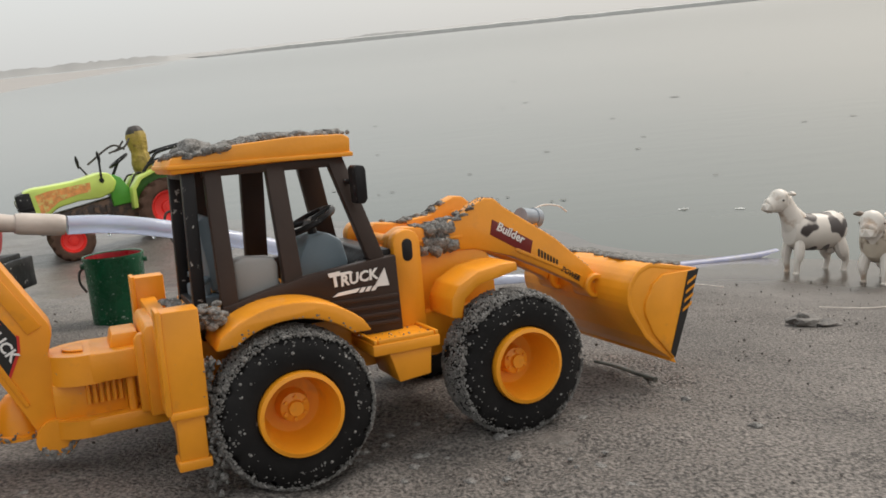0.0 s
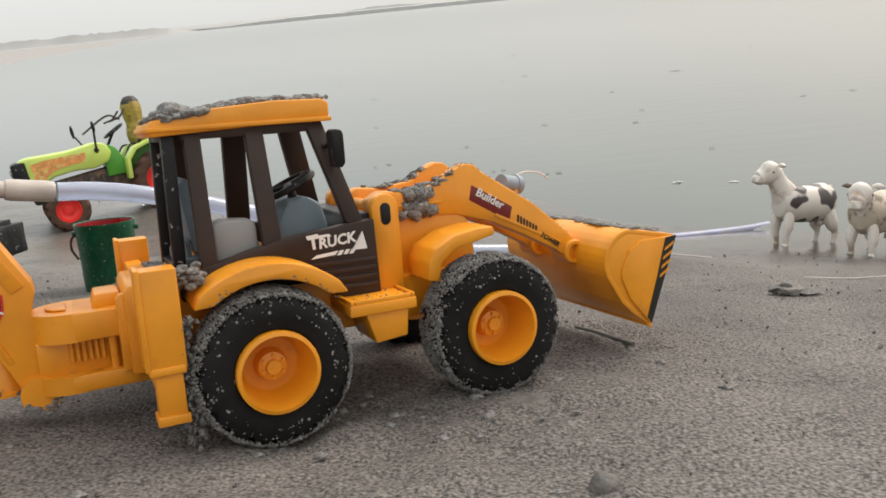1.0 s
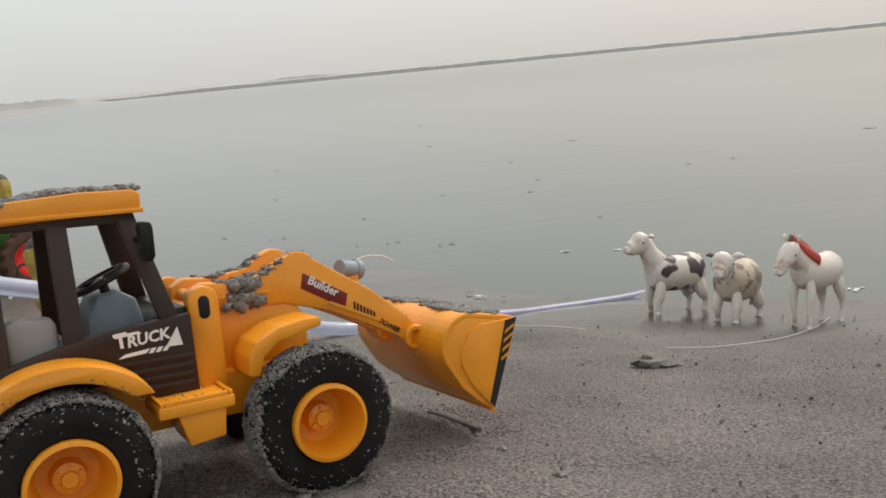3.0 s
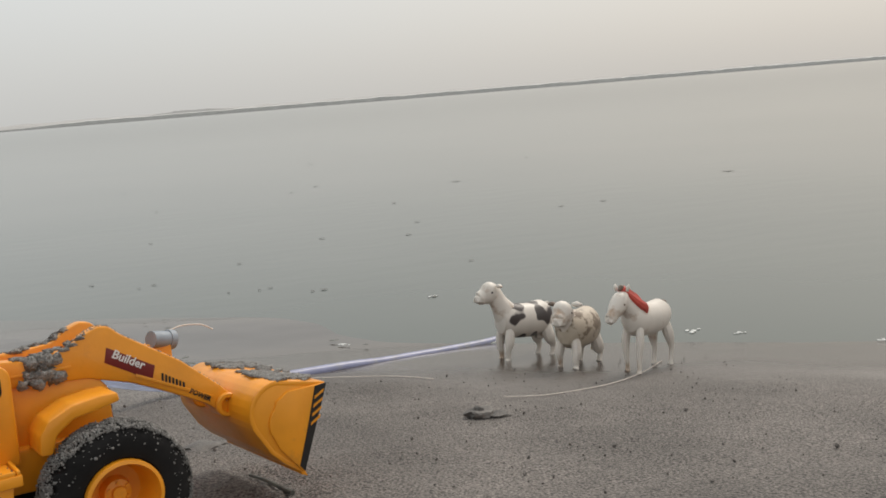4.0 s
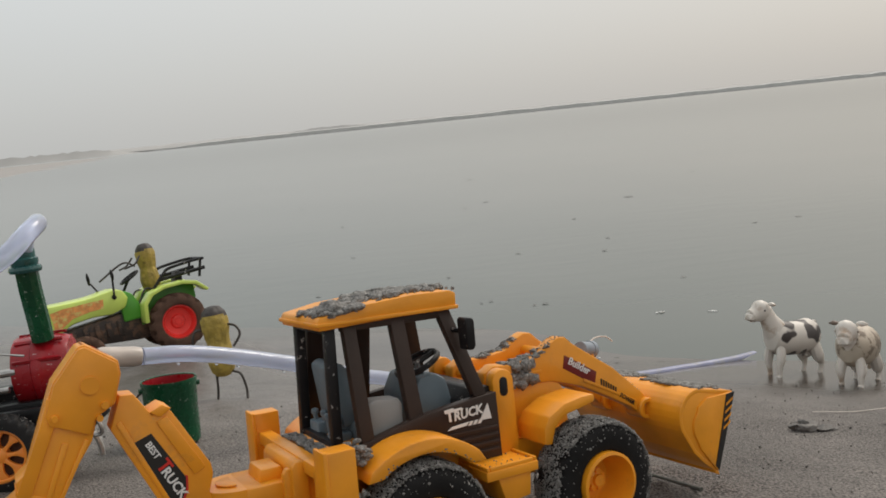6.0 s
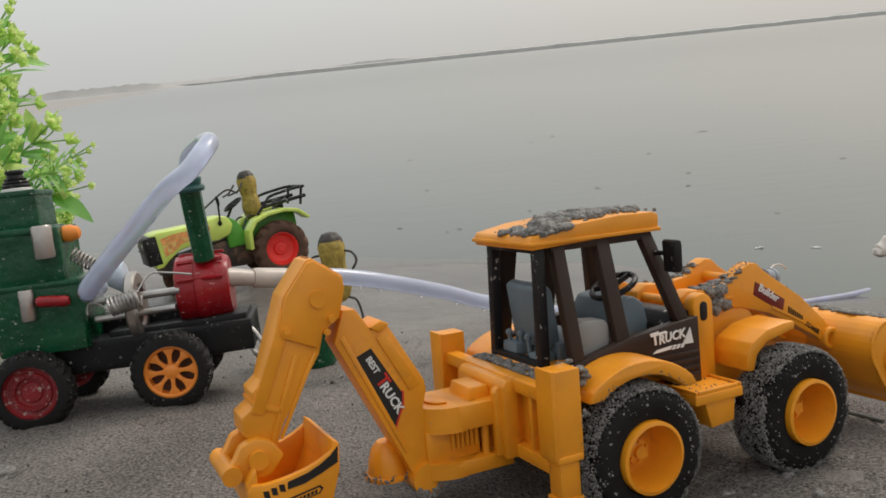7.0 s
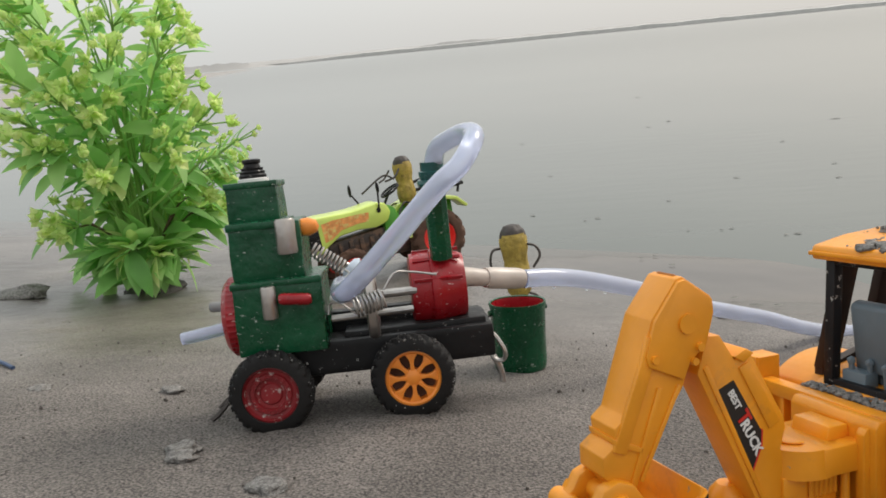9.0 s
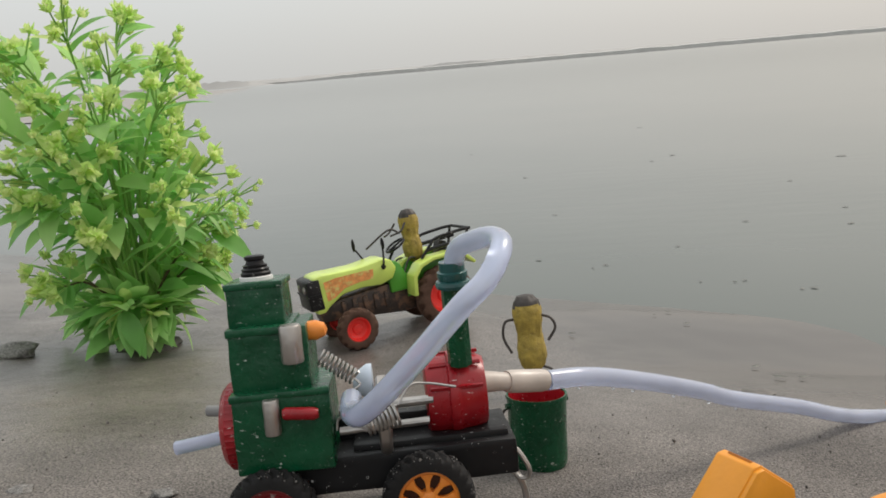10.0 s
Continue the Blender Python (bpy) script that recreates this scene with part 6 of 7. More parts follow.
def animal(m, leg, length, body, neck, head, mats, label, category, horse=False, udder=False, mane=None, saddle=None, size=1.0, hs=0, big=1.0, turn=0.0):
    """A four-legged toy: x forward, z up, in mm; feet at z = 0."""
    bm = bmesh.new()
    top = leg + body * 2
    mid = leg + body
    xb, xf = -length / 2, length / 2
    loft(bm, [((xb - 1.5, 0, mid + 1.5), Y, Z, body * 0.25, body * 0.3), ((xb, 0, mid + 1), Y, Z, body * 0.62, body * 0.75), ((xb + length * 0.15, 0, mid + 0.6), Y, Z, body * 0.82, body * 0.98),
              ((xb + length * 0.4, 0, mid - 0.6), Y, Z, body * 0.88, body * 0.98), ((xb + length * 0.65, 0, mid - 0.4), Y, Z, body * 0.86, body * 0.98), ((xf - length * 0.1, 0, mid + 0.6), Y, Z, body * 0.78, body * 1.0),
              ((xf + 1.5, 0, mid + 1.6), Y, Z, body * 0.55, body * 0.8), ((xf + 3.2, 0, mid + 2), Y, Z, body * 0.25, body * 0.4)], 18)
    # neck and head
    n0, n1 = Vector((xf - 3, 0, mid + body * 0.45)), Vector(neck)
    mid_n = n0.lerp(n1, 0.5) + Vector((0.8, 0, 0.4))
    limb(bm, [n0, mid_n, n1], [body * 0.74, body * 0.52, body * 0.46], hs, 14)
    d = Vector(head) - n1
    d.rotate(Matrix.Rotation(radians(turn), 3, 'Z'))
    d *= 0.5 + 0.5 * big
    h = n1 + d
    sw = Vector((0, 1, 0))
    sw.rotate(Matrix.Rotation(radians(turn), 3, 'Z'))
    hb = body * big
    limb(bm, [n1 - d * 0.25 + Vector((0, 0, 0.6)), n1 + d * 0.1 + Vector((0, 0, 0.7)), n1 + d * 0.45, n1 + d * 0.8, h, h + d.normalized() * 0.8], [hb * 0.3, hb * 0.5, hb * 0.47, hb * 0.35, hb * 0.33, hb * 0.16], hs, 12)
    # muzzle, eyes, ears
    m0 = len(bm.faces)
    blob(bm, (h + Vector((0, 0, -0.4))) * MM, (hb * 0.30 * MM, hb * 0.33 * MM, hb * 0.27 * MM), 2, 0.08, 1)
    e0 = len(bm.faces)
    bm.faces.ensure_lookup_table()
    for f in bm.faces[m0:]:
        f.material_index = hs
    for s in (-1, 1):
        blob(bm, (n1 + d * 0.34 + sw * (s * hb * 0.42) + Vector((0, 0, 1.1))) * MM, (0.7 * MM, 0.7 * MM, 0.7 * MM), s, 0.0, 1)
    blob(bm, (h + d.normalized() * 0.9 + Vector((0, 0, -0.2))) * MM, (hb * 0.14 * MM, hb * 0.18 * MM, 0.6 * MM), 5, 0.0, 1)
    bm.faces.ensure_lookup_table()
    for f in bm.faces[e0:]:
        f.material_index = 1
    for s in (-1, 1):
        base = n1 - d * 0.05 + sw * (s * hb * 0.36) + Vector((0, 0, hb * (0.42 if horse else 0.26)))
        tip = base + (Vector((-0.4, s * 0.8, 3.6)) if horse else sw * (s * 5.4) + Vector((-1.0, 0, -0.4)))
        limb(bm, [base, base.lerp(tip, 0.5) + Vector((0, 0, 0.2)), tip], [0.9, 1.25 if horse else 1.7, 0.3 if horse else 0.6], hs if horse or s > 0 else 1, 8)
    # legs
    for s in (-1, 1):
        sx = 1.6 if s > 0 else -1.0
        yy = s * body * 0.5
        limb(bm, [(xf - 4, yy * 0.5, mid + 1), (xf - 2 + sx * 0.4, yy, leg * 0.98), (xf - 1.4 + sx, yy, leg * 0.5), (xf - 2 + sx * 1.4, yy, leg * 0.14), (xf - 1.4 + sx * 1.5, yy, 0.0)], [body * 0.24, body * 0.28, body * 0.18, body * 0.14, body * 0.19], hs)
        limb(bm, [(xb + 4.5, yy * 0.45, mid + 1), (xb + 3.4 - sx * 0.4, yy, leg * 0.98), (xb + 1 - sx, yy, leg * 0.52), (xb + 2 - sx, yy, leg * 0.15), (xb + 2.6 - sx, yy, 0.0)], [body * 0.30, body * 0.37, body * 0.18, body * 0.14, body * 0.19], hs)
    if udder:
        blob(bm, Vector((xb + 6, 0, leg - 0.5)) * MM, (3.6 * MM, 3.0 * MM, 2.8 * MM), 4, 0.1, 2)
    # tail
    k0 = len(bm.faces)
    limb(bm, [(xb - 0.5, 0, top - 2.0), (xb - 3.0, 0, top - 4), (xb - 3.4, 0, leg + 3), (xb - 3.0, 0, leg - 4)], [1.0, 0.9, 0.8, 1.3] if not horse else [1.4, 1.8, 1.6, 0.5], 1 if horse else 0, 8)
    if mane:
        crest = [n1 + Vector((-0.8, 0, body * 0.55)), n1.lerp(n0, 0.45) + Vector((-body * 0.5, 0, body * 0.35)), n0 + Vector((-body * 0.55, 0, body * 0.55))]
        limb(bm, crest, [3.2, 4.6, 3.4], 2, 8)
        limb(bm, [n1 + Vector((1.6, 0, body * 0.58)), n1 + Vector((-0.4, 0, body * 0.72)), n1 + Vector((-2.0, 0, body * 0.3))], [1.0, 1.7, 1.0], 1, 8)
    if saddle:
        for q in (-1, 1):
            limb(bm, [n1 + Vector((-1.6, q * 1.6, body * 0.5)), n1.lerp(n0, 0.5) + Vector((-body * 0.35, q * body * 0.5, body * 0.25)), n0 + Vector((-2.5, q * body * 0.62, body * 0.3)), n0 + Vector((-3.5, q * body * 0.66, -1))], [1.2, 2.4, 2.6, 0.8], 2, 8)
    for v in bm.verts:
        v.co = v.co * size + 0.18 * MM * noise.noise_vector(v.co * 240)
    ob = solo(category + "_figure", bm, mats, m, label, category)
    return ob


def stand(x, y, yaw, sink=0.0006):
    m = Matrix.Translation((x, y, land(x, y) - sink))
    tilt = Euler((0, 0, radians(yaw))).to_matrix().to_4x4()
    q = Vector((0, 0, 1)).rotation_difference(Vector((0.0713, 0.1564, 0.9851))).to_matrix().to_4x4()
    return m @ q @ tilt


hide_dark = mat("dark_hide_paint", (0.05, 0.04, 0.04), 0.5, 0.3, 90, 0.1, 700)
animal(stand(0.2415, 0.602, 202), 13.5, 36, 11.4, (24.5, 0, 44.5), (33.0, 0, 41.0), [hide_cow, hide_dark, hide_white], "white toy cow with black patches standing on wet sand", "toy cow", udder=True, hs=2, size=1.06, big=1.18, turn=-10)
animal(stand(0.2650, 0.560, 224), 10.5, 32, 11.6, (17.5, 0, 33.5), (25.0, 0, 29.0), [hide_calf, hide_brown, hide_white], "white toy calf with tan patches standing on wet sand", "toy calf", hs=2, size=1.08, big=1.22, turn=4)
animal(stand(0.2985, 0.530, 216), 20, 37, 9.8, (26.0, -1, 42.5), (34.5, -2, 33.0), [hide_white, hide_brown, red_cloth], "white toy horse with brown forelock and red mane", "toy horse", horse=True, mane=True, saddle=True, size=1.04, big=1.12, turn=-6)

# thin cord on the sand
for line in ([(0.0865, 0.5767), (0.1020, 0.5735), (0.1176, 0.5699), (0.1449, 0.5608), (0.1668, 0.5423)], [(0.1929, 0.4769), (0.2060, 0.4735), (0.2201, 0.4738), (0.2539, 0.4866), (0.2847, 0.5110), (0.3145, 0.5453)]):
    bm = bmesh.new()
    tube(bm, spline([(x, y, land(x, y) + 0.0005) for x, y in line], 8), 0.00026, 6)
    solo("cord", bm, cord_white, Matrix(), "thin white cotton cord lying on the wet sand", "cord")

# ---- artificial shrub ----
BX, BY = -0.458, 0.702
bush = thing("shrub", Matrix.Translation((BX, BY, land(BX, BY) - 0.002)) @ Matrix.Scale(0.93, 4), "leafy artificial green shrub with lime flower heads planted in the sand", "shrub")


def leaf_shape(name, length, width, material, fold=0.28, bend=0.3):
    """A pointed leaf folded on its midrib and bent down, along x."""
    bm = bmesh.new()
    n = 6
    mid, left, right = [], [], []
    for k in range(n + 1):
        t = k / n
        w = width * math.sin(math.pi * min(1, t * 0.94 + 0.06)) ** 0.8 * (1 - 0.25 * t)
        z = -bend * length * t * t
        mid.append(bm.verts.new((length * t, 0, z)))
        if 0 < k < n:
            left.append(bm.verts.new((length * t, w / 2, z + fold * w / 2)))
            right.append(bm.verts.new((length * t, -w / 2, z + fold * w / 2)))
    for side in (left, right):
        bm.faces.new((mid[0], mid[1], side[0]))
        for k in range(1, n - 1):
            bm.faces.new((mid[k], mid[k + 1], side[k], side[k - 1]))
        bm.faces.new((mid[n - 1], mid[n], side[n - 2]))
    return mesh_of(name, bm, material, sharp=80)


LEAVES = [leaf_shape("leaf", 0.036, 0.0170, leaf_green), leaf_shape("leaf", 0.029, 0.0145, leaf_green, 0.35, 0.15), leaf_shape("leaf", 0.042, 0.0185, leaf_green, 0.22, 0.4)]
LIMES = [leaf_shape("leaf", 0.026, 0.0115, leaf_lime, 0.3, 0.2), leaf_shape("leaf", 0.020, 0.0085, leaf_lime, 0.3, 0.1)]
SLIM = leaf_shape("leaf", 0.034, 0.0075, leaf_green, 0.3, 0.25)


def flower_head(bm, at, d, size, rnd):
    """A tuft of small pointed florets."""
    d = d.normalized()
    for k in range(11):
        a = d + Vector((rnd.uniform(-1, 1), rnd.uniform(-1, 1), rnd.uniform(-0.6, 1))) * 0.95
        a.normalize()
        side = a.orthogonal().normalized()
        side.rotate(Matrix.Rotation(rnd.uniform(0, 6), 3, a))
        l, w = size * rnd.uniform(0.7, 1.25), size * rnd.uniform(0.28, 0.42)
        nrm = a.cross(side)
        p = [at, at + a * l * 0.55 + side * w, at + a * l, at + a * l * 0.55 - side * w, at + a * l * 0.5 + nrm * w * 0.6]
        v = [bm.verts.new(q) for q in p]
        bm.faces.new((v[0], v[1], v[4]))
        bm.faces.new((v[1], v[2], v[4]))
        bm.faces.new((v[2], v[3], v[4]))
        bm.faces.new((v[3], v[0], v[4]))


def closed_bud(bm, size, rnd):
    """A round bud along x: a core wrapped in five blunt petals."""
    blob(bm, (size * 0.45, 0, 0), (size * 0.5, size * 0.42, size * 0.42), rnd.uniform(0, 9), 0.15, 1)
    for k in range(6):
        a = 2 * math.pi * k / 6 + rnd.uniform(-0.2, 0.2)
        o = Vector((0, math.cos(a), math.sin(a)))
        t = Vector((0, -math.sin(a), math.cos(a)))
        p = [Vector((0, 0, 0)), o * size * 0.46 + t * size * 0.26 + Vector((size * 0.4, 0, 0)), o * size * rnd.uniform(0.36, 0.62) + Vector((size * rnd.uniform(0.9, 1.15), 0, 0)), o * size * 0.46 - t * size * 0.26 + Vector((size * 0.4, 0, 0)), o * size * 0.58 + Vector((size * 0.5, 0, 0))]
        v = [bm.verts.new(q) for q in p]
        for f in ((0, 1, 4), (1, 2, 4), (2, 3, 4), (3, 0, 4)):
            bm.faces.new([v[q] for q in f])


def build_bush():
    rnd = random.Random(33)
    placed = []
    buds = []
    spots = []
    extra = bmesh.new()
    # (direction, height, spread, length of bare stem)
    stems = []
    for k in range(34):
        a = 2 * math.pi * k * 0.381966 + rnd.uniform(-0.25, 0.25)
        t = (k + 0.5) / 34
        # reach: from low side sprays to the tall middle
        reach = 0.078 * math.sqrt(1 - 0.45 * t) * rnd.uniform(0.8, 1.12)
        high = 0.10 + 0.172 * t * rnd.uniform(0.92, 1.05)
        stems.append((a, reach, high))
    for k in range(20):
        a = 2 * math.pi * k / 20 + rnd.uniform(-0.3, 0.3)
        stems.append((a, rnd.uniform(0.03, 0.066), rnd.uniform(0.03, 0.088)))
    for a, reach, high in stems:
        c, s = math.cos(a), math.sin(a)
        tip = Vector((reach * c - 0.016 * smooth_step(0.05, 0.2, high), reach * s, high))
        root = Vector((0.012 * c, 0.012 * s, 0.0))
        knee = Vector((0.28 * reach * c - 0.005 * smooth_step(0.05, 0.2, high), 0.28 * reach * s, high * 0.55))
        line = spline([root, knee, knee.lerp(tip, 0.55) + Vector((0, 0, 0.012)), tip], 5)
        bm = bmesh.new()
        tube(bm, line, lambda q: 0.0016 - 0.0009 * q, 6)
        part("stem", bm, stem_green if high > 0.09 else stem_brown, bush)
        n = len(line)
        for i in range(int(n * (0.22 if high < 0.1 else 0.42)), n):
            p = line[i]
            d = (line[min(i + 1, n - 1)] - line[max(i - 1, 0)]).normalized()
            for j in range(2 if i < n - 2 else 3):
                if rnd.random() < (0.22 if high < 0.1 else 0.34):
                    continue
                out = d.cross(Vector((0, 0, 1)))
                out = out.normalized() if out.length > 0.1 else Vector((1, 0, 0))
                out.rotate(Matrix.Rotation(rnd.uniform(0, 6.28), 3, d))
                aim = (d * rnd.uniform(0.2, 0.8) + out * rnd.uniform(0.7, 1.1) + Vector((c, s, 0)) * 0.35 + Vector((0, 0, 0.1))).normalized()
                q = aim.to_track_quat('X', 'Z').to_matrix().to_4x4() @ Matrix.Rotation(rnd.uniform(-0.7, 0.7), 4, 'X')
                sc = rnd.uniform(0.7, 1.15)
                m = Matrix.Translation(p) @ q @ Matrix.Diagonal((sc, sc, sc, 1))
                outer = i / n
                me = rnd.choice(LIMES) if rnd.random() < (0.08 + 0.5 * outer * outer) else rnd.choice(LEAVES)
                spots.append((me, m))
        if high > 0.06:
            for j in range(5):
                off = Vector((rnd.uniform(-1, 1), rnd.uniform(-1, 1), rnd.uniform(-0.4, 1)))
                e = tip + off * 0.016 + Vector((c, s, 0.3)) * 0.006
                tube(extra, [line[-3].lerp(tip, 0.5), e], 0.0007, 4)
                placed.append((e, off + Vector((c, s, 0.6)) * 0.6, rnd.uniform(0.8, 1.25)))
            for j in range(2 if high > 0.1 else 1):
                # long stalks that carry closed buds beyond the leaves
                e = tip + Vector((c, s, 0)) * rnd.uniform(0.016, 0.030) + Vector((rnd.uniform(-0.014, 0.014), rnd.uniform(-0.014, 0.014), rnd.uniform(-0.004, 0.026)))
                tube(extra, spline([line[-4], tip.lerp(e, 0.4) - Vector((0, 0, 0.003)), e], 4), 0.0006, 5)
                buds.append((e, e - tip, rnd.uniform(0.85, 1.2)))
    # sparse side spray with slim leaves and buds
    for dy, high in ((0.0, 0.128), (-0.03, 0.118)):
        line = spline([Vector((0.02, dy, 0.075)), Vector((0.055, dy, 0.10)), Vector((0.082, dy - 0.005, 0.118)), Vector((0.104, dy - 0.01, high + 0.002))], 6)
        bm = bmesh.new()
        tube(bm, line, 0.0011, 6)
        part("stem", bm, stem_green, bush)
        for i in range(5, len(line), 2):
            d = (line[min(i + 1, len(line) - 1)] - line[i - 1]).normalized()
            for sg in (-1, 1):
                aim = (d * 0.8 + Vector((0, 0, sg * 0.75)) + Vector((0, rnd.uniform(-0.4, 0.4), 0))).normalized()
                spots.append((SLIM, Matrix.Translation(line[i]) @ aim.to_track_quat('X', 'Z').to_matrix().to_4x4() @ Matrix.Diagonal((0.62, 0.62, 0.62, 1))))
        for j in range(4):
            e = line[-1] + Vector((rnd.uniform(-0.006, 0.016), rnd.uniform(-0.012, 0.012), rnd.uniform(-0.012, 0.018)))
            tube(extra, [line[-3], e], 0.0006, 4)
            buds.append((e, Vector((1, 0, 0.3)), 0.8))
    kinds = []
    for k in range(6):
        bm = bmesh.new()
        flower_head(bm, Vector((0, 0, 0)), Vector((1, 0, 0)), 0.0098, rnd)
        kinds.append(mesh_of("flower_head", bm, leaf_lime, smooth=False))
    for at, d, sc in placed:
        part("flower_head", rnd.choice(kinds), None, bush, at=Matrix.Translation(at) @ d.normalized().to_track_quat('X', 'Z').to_matrix().to_4x4() @ Matrix.Rotation(rnd.uniform(0, 6), 4, 'X') @ Matrix.Diagonal((sc, sc, sc, 1)))
    closed = []
    for k in range(3):
        bm = bmesh.new()
        closed_bud(bm, 0.0062, rnd)
        closed.append(mesh_of("bud", bm, leaf_lime, sharp=60))
    for at, d, sc in buds:
        part("bud", rnd.choice(closed), None, bush, at=Matrix.Translation(at) @ d.normalized().to_track_quat('X', 'Z').to_matrix().to_4x4() @ Matrix.Rotation(rnd.uniform(0, 6), 4, 'X') @ Matrix.Diagonal((sc, sc, sc, 1)))
    tagged(part("flower_stalk", extra, stem_green, bush), kind="stuff")
    # leaves nearest the middle of the plan's front are parts, the rest one mesh
    spots.sort(key=lambda q: q[1].translation.y)
    for me, m in spots[:300]:
        part("leaf", me, None, bush, at=m)
    rest = {}
    for me, m in spots[300:]:
        rest.setdefault(me.materials[0].name, []).append((me, m))
    for nm, some in rest.items():
        bm = bmesh.new()
        for me, m in some:
            tmp = me.copy()
            tmp.transform(m)
            bm.from_mesh(tmp)
            bpy.data.meshes.remove(tmp)
        tagged(part("foliage", bm, bpy.data.materials[nm], bush, "dense green plastic leaves"), kind="stuff")
    bm = bmesh.new()
    for k in range(7):
        a = rnd.uniform(0, 6.28)
        blob(bm, (0.016 * math.cos(a), 0.016 * math.sin(a), 0.002), (0.011, 0.011, 0.006), k, 0.4, 2)
    part("root_mud", bm, stone_mat, bush, "lump of dark mud at the foot")


build_bush()

# ---- lumps, furrow mark, wire and floating scraps ----
def lump(name, x, y, sx, sy, sz, seed, material, label, category, group="", rough=0.6):
    bm = bmesh.new()
    blob(bm, (0, 0, 0), (sx, sy, sz), seed, rough, 3)
    return solo(name, bm, material, Matrix.Translation((x, y, land(x, y) + sz * 0.25)), label, category, group)


rnd = random.Random(8)
lump("mud_lump", 0.172, 0.4435, 0.0062, 0.0044, 0.0030, 1, stone_mat, "dark wet mud lump lying on the sand", "mud lump")
lump("mud_lump", 0.181, 0.440, 0.0048, 0.0030, 0.0012, 2, stone_mat, "flat wet mud flake on the sand", "mud lump")
lump("pebble", 0.0608, 0.2415, 0.0032, 0.0030, 0.0027, 3, stone_mat, "round grey-brown pebble half sunk in sand", "pebble", rough=0.15)
lump("mud_lump", 0.0505, 0.2925, 0.0085, 0.005, 0.0010, 6, stone_mat, "flat dark patch of mud on the sand", "mud lump")
lump("mud_lump", -0.0159, 0.6146, 0.011, 0.007, 0.0022, 7, stone_mat, "low dark lump of mud on the damp sand", "mud lump")
lump("mud_lump", 0.0475, 0.4235, 0.010, 0.006, 0.0016, 4, stone_mat, "flat dark patch of mud on the sand", "mud lump")
for k, (x, y, s) in enumerate(((-0.257, 0.3318, 0.0042), (-0.2182, 0.3085, 0.0050), (-0.26, 0.3385, 0.0050), (-0.546, 0.6606, 0.016), (-0.36, 0.4071, 0.0042), (-0.30, 0.412, 0.004))):
    lump("sand_clod", x, y, s * 1.3, s * 0.9, s * 0.42, k + 10, clod, "crumbled clod of damp sand", "clod", "clods on the beach")
for k in range(60):
    x, y = rnd.gauss(0.014, 0.035), rnd.gauss(0.287, 0.026)
    s = rnd.uniform(0.0005, 0.0015)
    lump("sand_clod", x, y, s * 1.3, s, s * 0.7, k + 40, clod, "crumbled clod of damp sand", "clod", "clods on the beach")
# furrow in the sand, drawn as a thin dark strand for its shaded line
bm = bmesh.new()
tube(bm, spline([(0.070, 0.372, land(0.070, 0.372) + 0.0006), (0.076, 0.362, land(0.076, 0.362) + 0.001), (0.081, 0.352, land(0.081, 0.352) + 0.001), (0.0855, 0.3435, land(0.0855, 0.3435) + 0.001)], 6), lambda t: 0.0006 + 0.0003 * t, 7)
solo("twig", bm, debris_mat, Matrix(), "short dark strand standing in for a shaded wet furrow in the sand", "twig")
bm = bmesh.new()
tube(bm, spline([(-0.43, 0.452, land(-0.43, 0.452) + 0.0012), (-0.412, 0.449, land(-0.412, 0.449) + 0.002), (-0.397, 0.4405, land(-0.397, 0.4405) + 0.001)], 6), 0.0011, 7)
solo("wire_piece", bm, blue_wire, Matrix(), "short piece of dark blue wire on the sand", "wire")
# pits and crumbs of the damp sand
bm = bmesh.new()
for k in range(2600):
    x, y = rnd.uniform(-0.45, 0.35), rnd.uniform(0.2, 0.56)
    s = abs(rnd.gauss(0, 0.00022)) + 0.00016
    crumbs(bm, [Vector((x, y, land(x, y) + 0.0006))], s, rnd)
solo("sand_crumbs", bm, sand, Matrix(), "scattered coarse grains and crumbs of damp sand", "sand crumbs", kind="stuff")


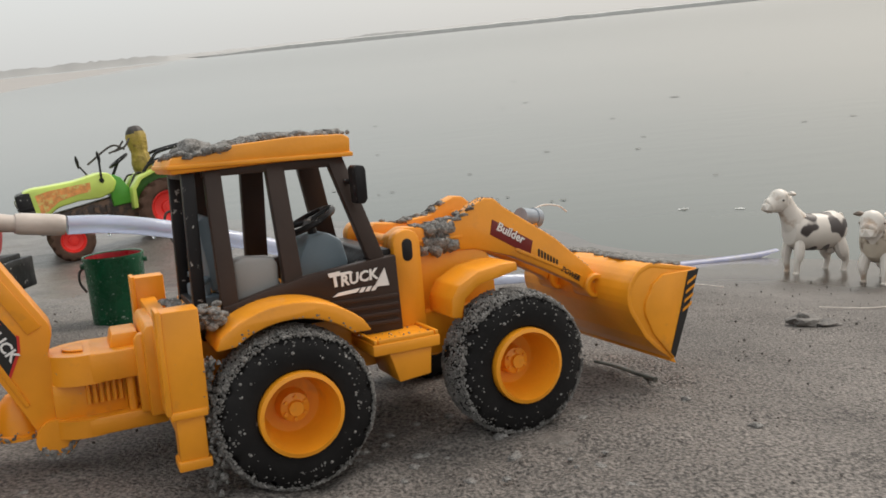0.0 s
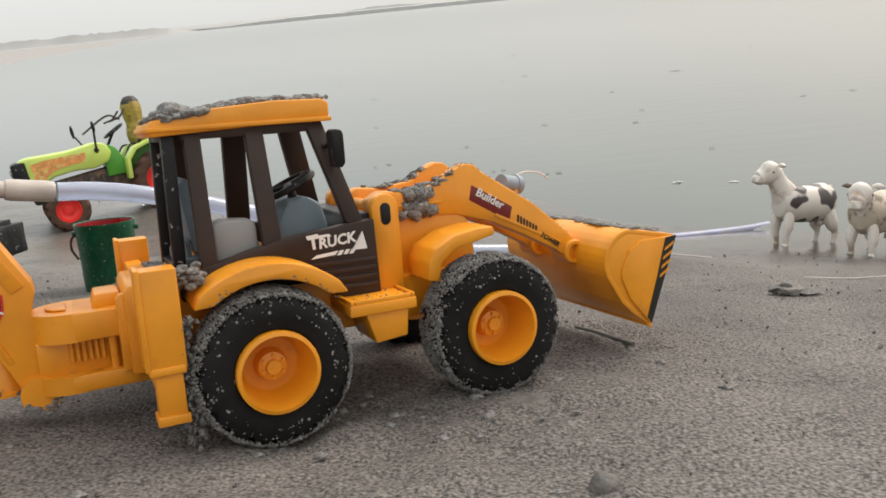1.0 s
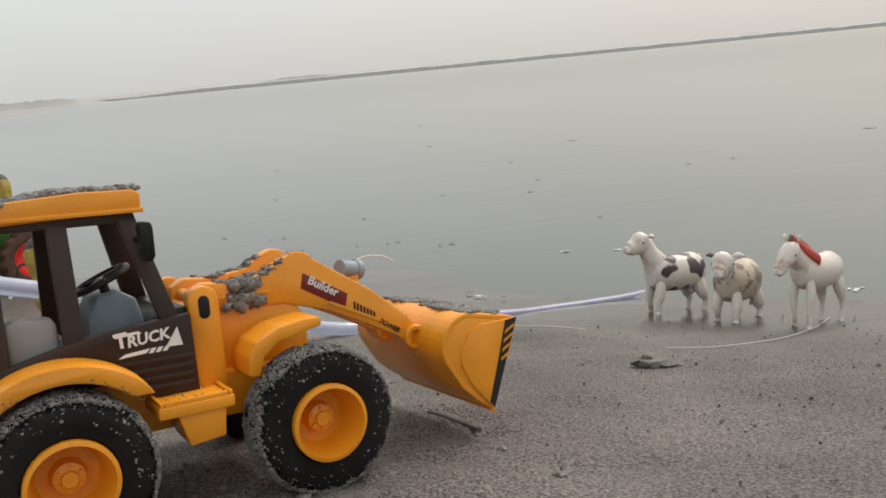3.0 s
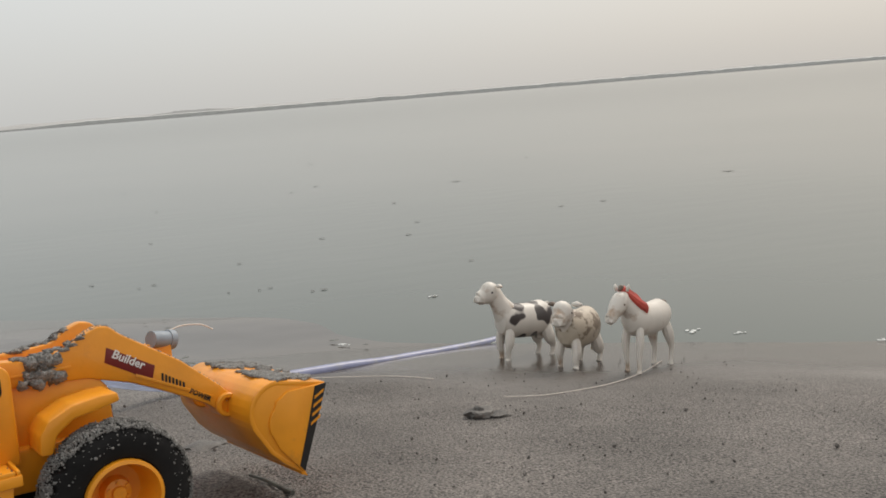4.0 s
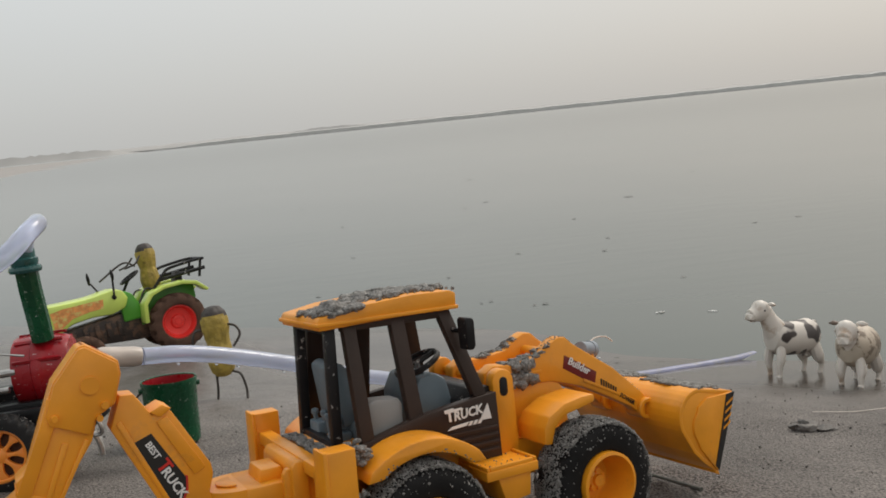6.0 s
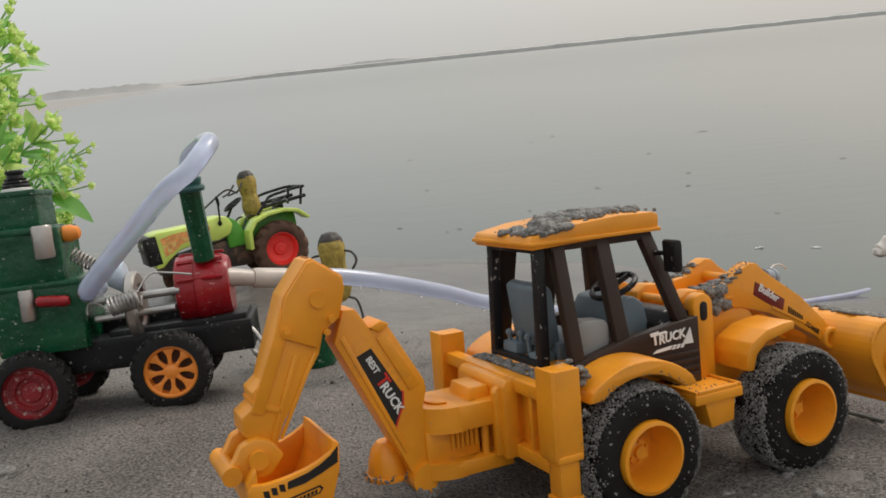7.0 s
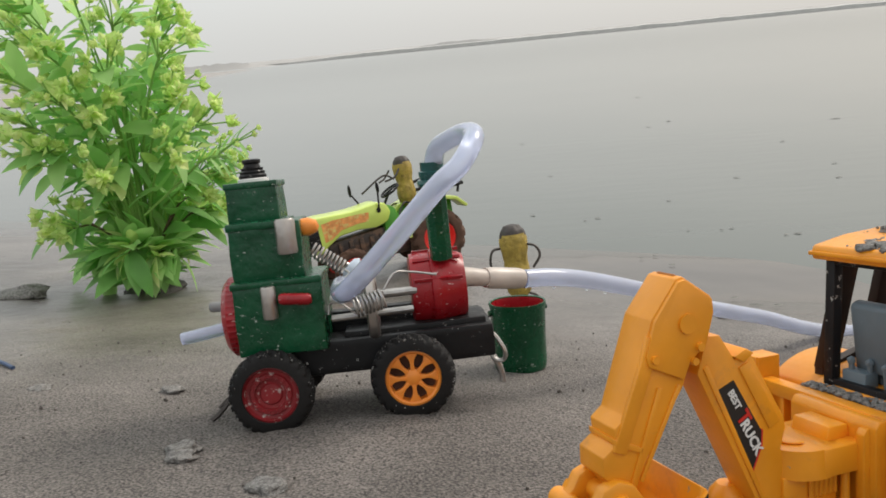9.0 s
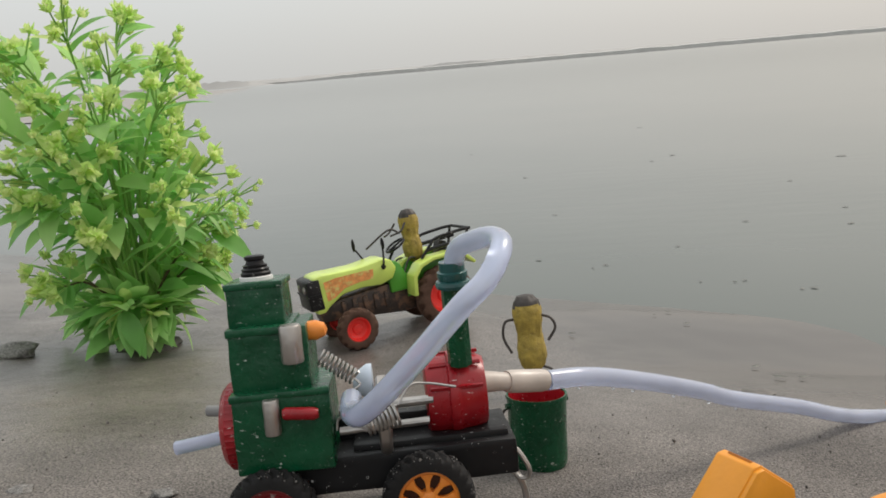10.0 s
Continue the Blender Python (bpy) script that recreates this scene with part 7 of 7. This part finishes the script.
def scrap(x, y, s, seed, material, label, name="floating_leaf", category="floating scrap"):
    s *= 0.52
    bm = bmesh.new()
    n = 9
    ring = [bm.verts.new((s * (1 + 0.4 * noise.noise(Vector((seed, k, 0.5)))) * math.cos(2 * math.pi * k / n), 0.42 * s * (1 + 0.5 * noise.noise(Vector((seed, k, 2.5)))) * math.sin(2 * math.pi * k / n), 0.0004 * rnd.uniform(0, 1.4))) for k in range(n)]
    c = bm.verts.new((0, 0, 0.0008))
    for k in range(n):
        bm.faces.new((ring[k], ring[(k + 1) % n], c))
    base = bm.faces.new(ring[::-1])
    return solo(name, bm, material, Matrix.Translation((x, y, max(WATER, land(x, y) + 0.0008) + 0.0006)) @ Matrix.Rotation(rnd.uniform(-0.5, 0.5), 4, 'Z'), label, category, "scraps on the water")


for k, (x, y, s) in enumerate(((0.119, 0.932, 0.008), (0.117, 0.726, 0.008), (-0.033, 0.857, 0.005), (0.051, 0.967, 0.004), (-0.089, 1.055, 0.004), (0.254, 1.219, 0.010), (0.021, 1.141, 0.007), (0.134, 1.27, 0.009), (0.221, 0.841, 0.005),
                               (0.156, 2.071, 0.013), (0.293, 0.99, 0.007), (0.107, 0.93, 0.005), (0.523, 1.33, 0.010), (0.6, 1.34, 0.011), (-0.347, 2.4, 0.012), (-0.184, 1.858, 0.010), (0.946, 1.546, 0.024), (0.062, 0.972, 0.006), (-0.153, 1.107, 0.008),
                               (0.284, 1.593, 0.009), (-0.074, 1.065, 0.007), (0.462, 1.864, 0.022), (0.098, 1.985, 0.010), (0.285, 1.331, 0.009), (0.76, 2.3, 0.014), (0.172, 2.865, 0.020), (-0.128, 1.403, 0.008), (0.14, 0.70, 0.005), (0.0128, 0.664, 0.009), (0.0281, 0.666, 0.007), (-0.0239, 0.812, 0.006), (-0.0473, 0.841, 0.004), (-0.1235, 0.7625, 0.006), (0.0047, 0.695, 0.007), (0.0177, 0.974, 0.004))):
    scrap(x, y, s, k, debris_mat, "dark scrap of leaf floating on the calm water")
for k, (x, y, s) in enumerate(((0.384, 0.635, 0.0065), (0.41, 0.616, 0.0045), (0.486, 0.558, 0.0045), (0.221, 0.843, 0.005), (0.266, 0.827, 0.005), (0.584, 0.655, 0.006), (0.125, 0.712, 0.005))):
    bm = bmesh.new()
    for j in range(9):
        blob(bm, (rnd.gauss(0, s * 0.55), rnd.gauss(0, s * 0.3), 0.0004), (s * 0.26, s * 0.2, s * 0.1), j, 0.2, 1)
    solo("foam_patch", bm, foam_mat, Matrix.Translation((x, y, max(WATER, land(x, y) + 0.0008))), "small patch of white foam at the water's edge", "foam", "foam patches")
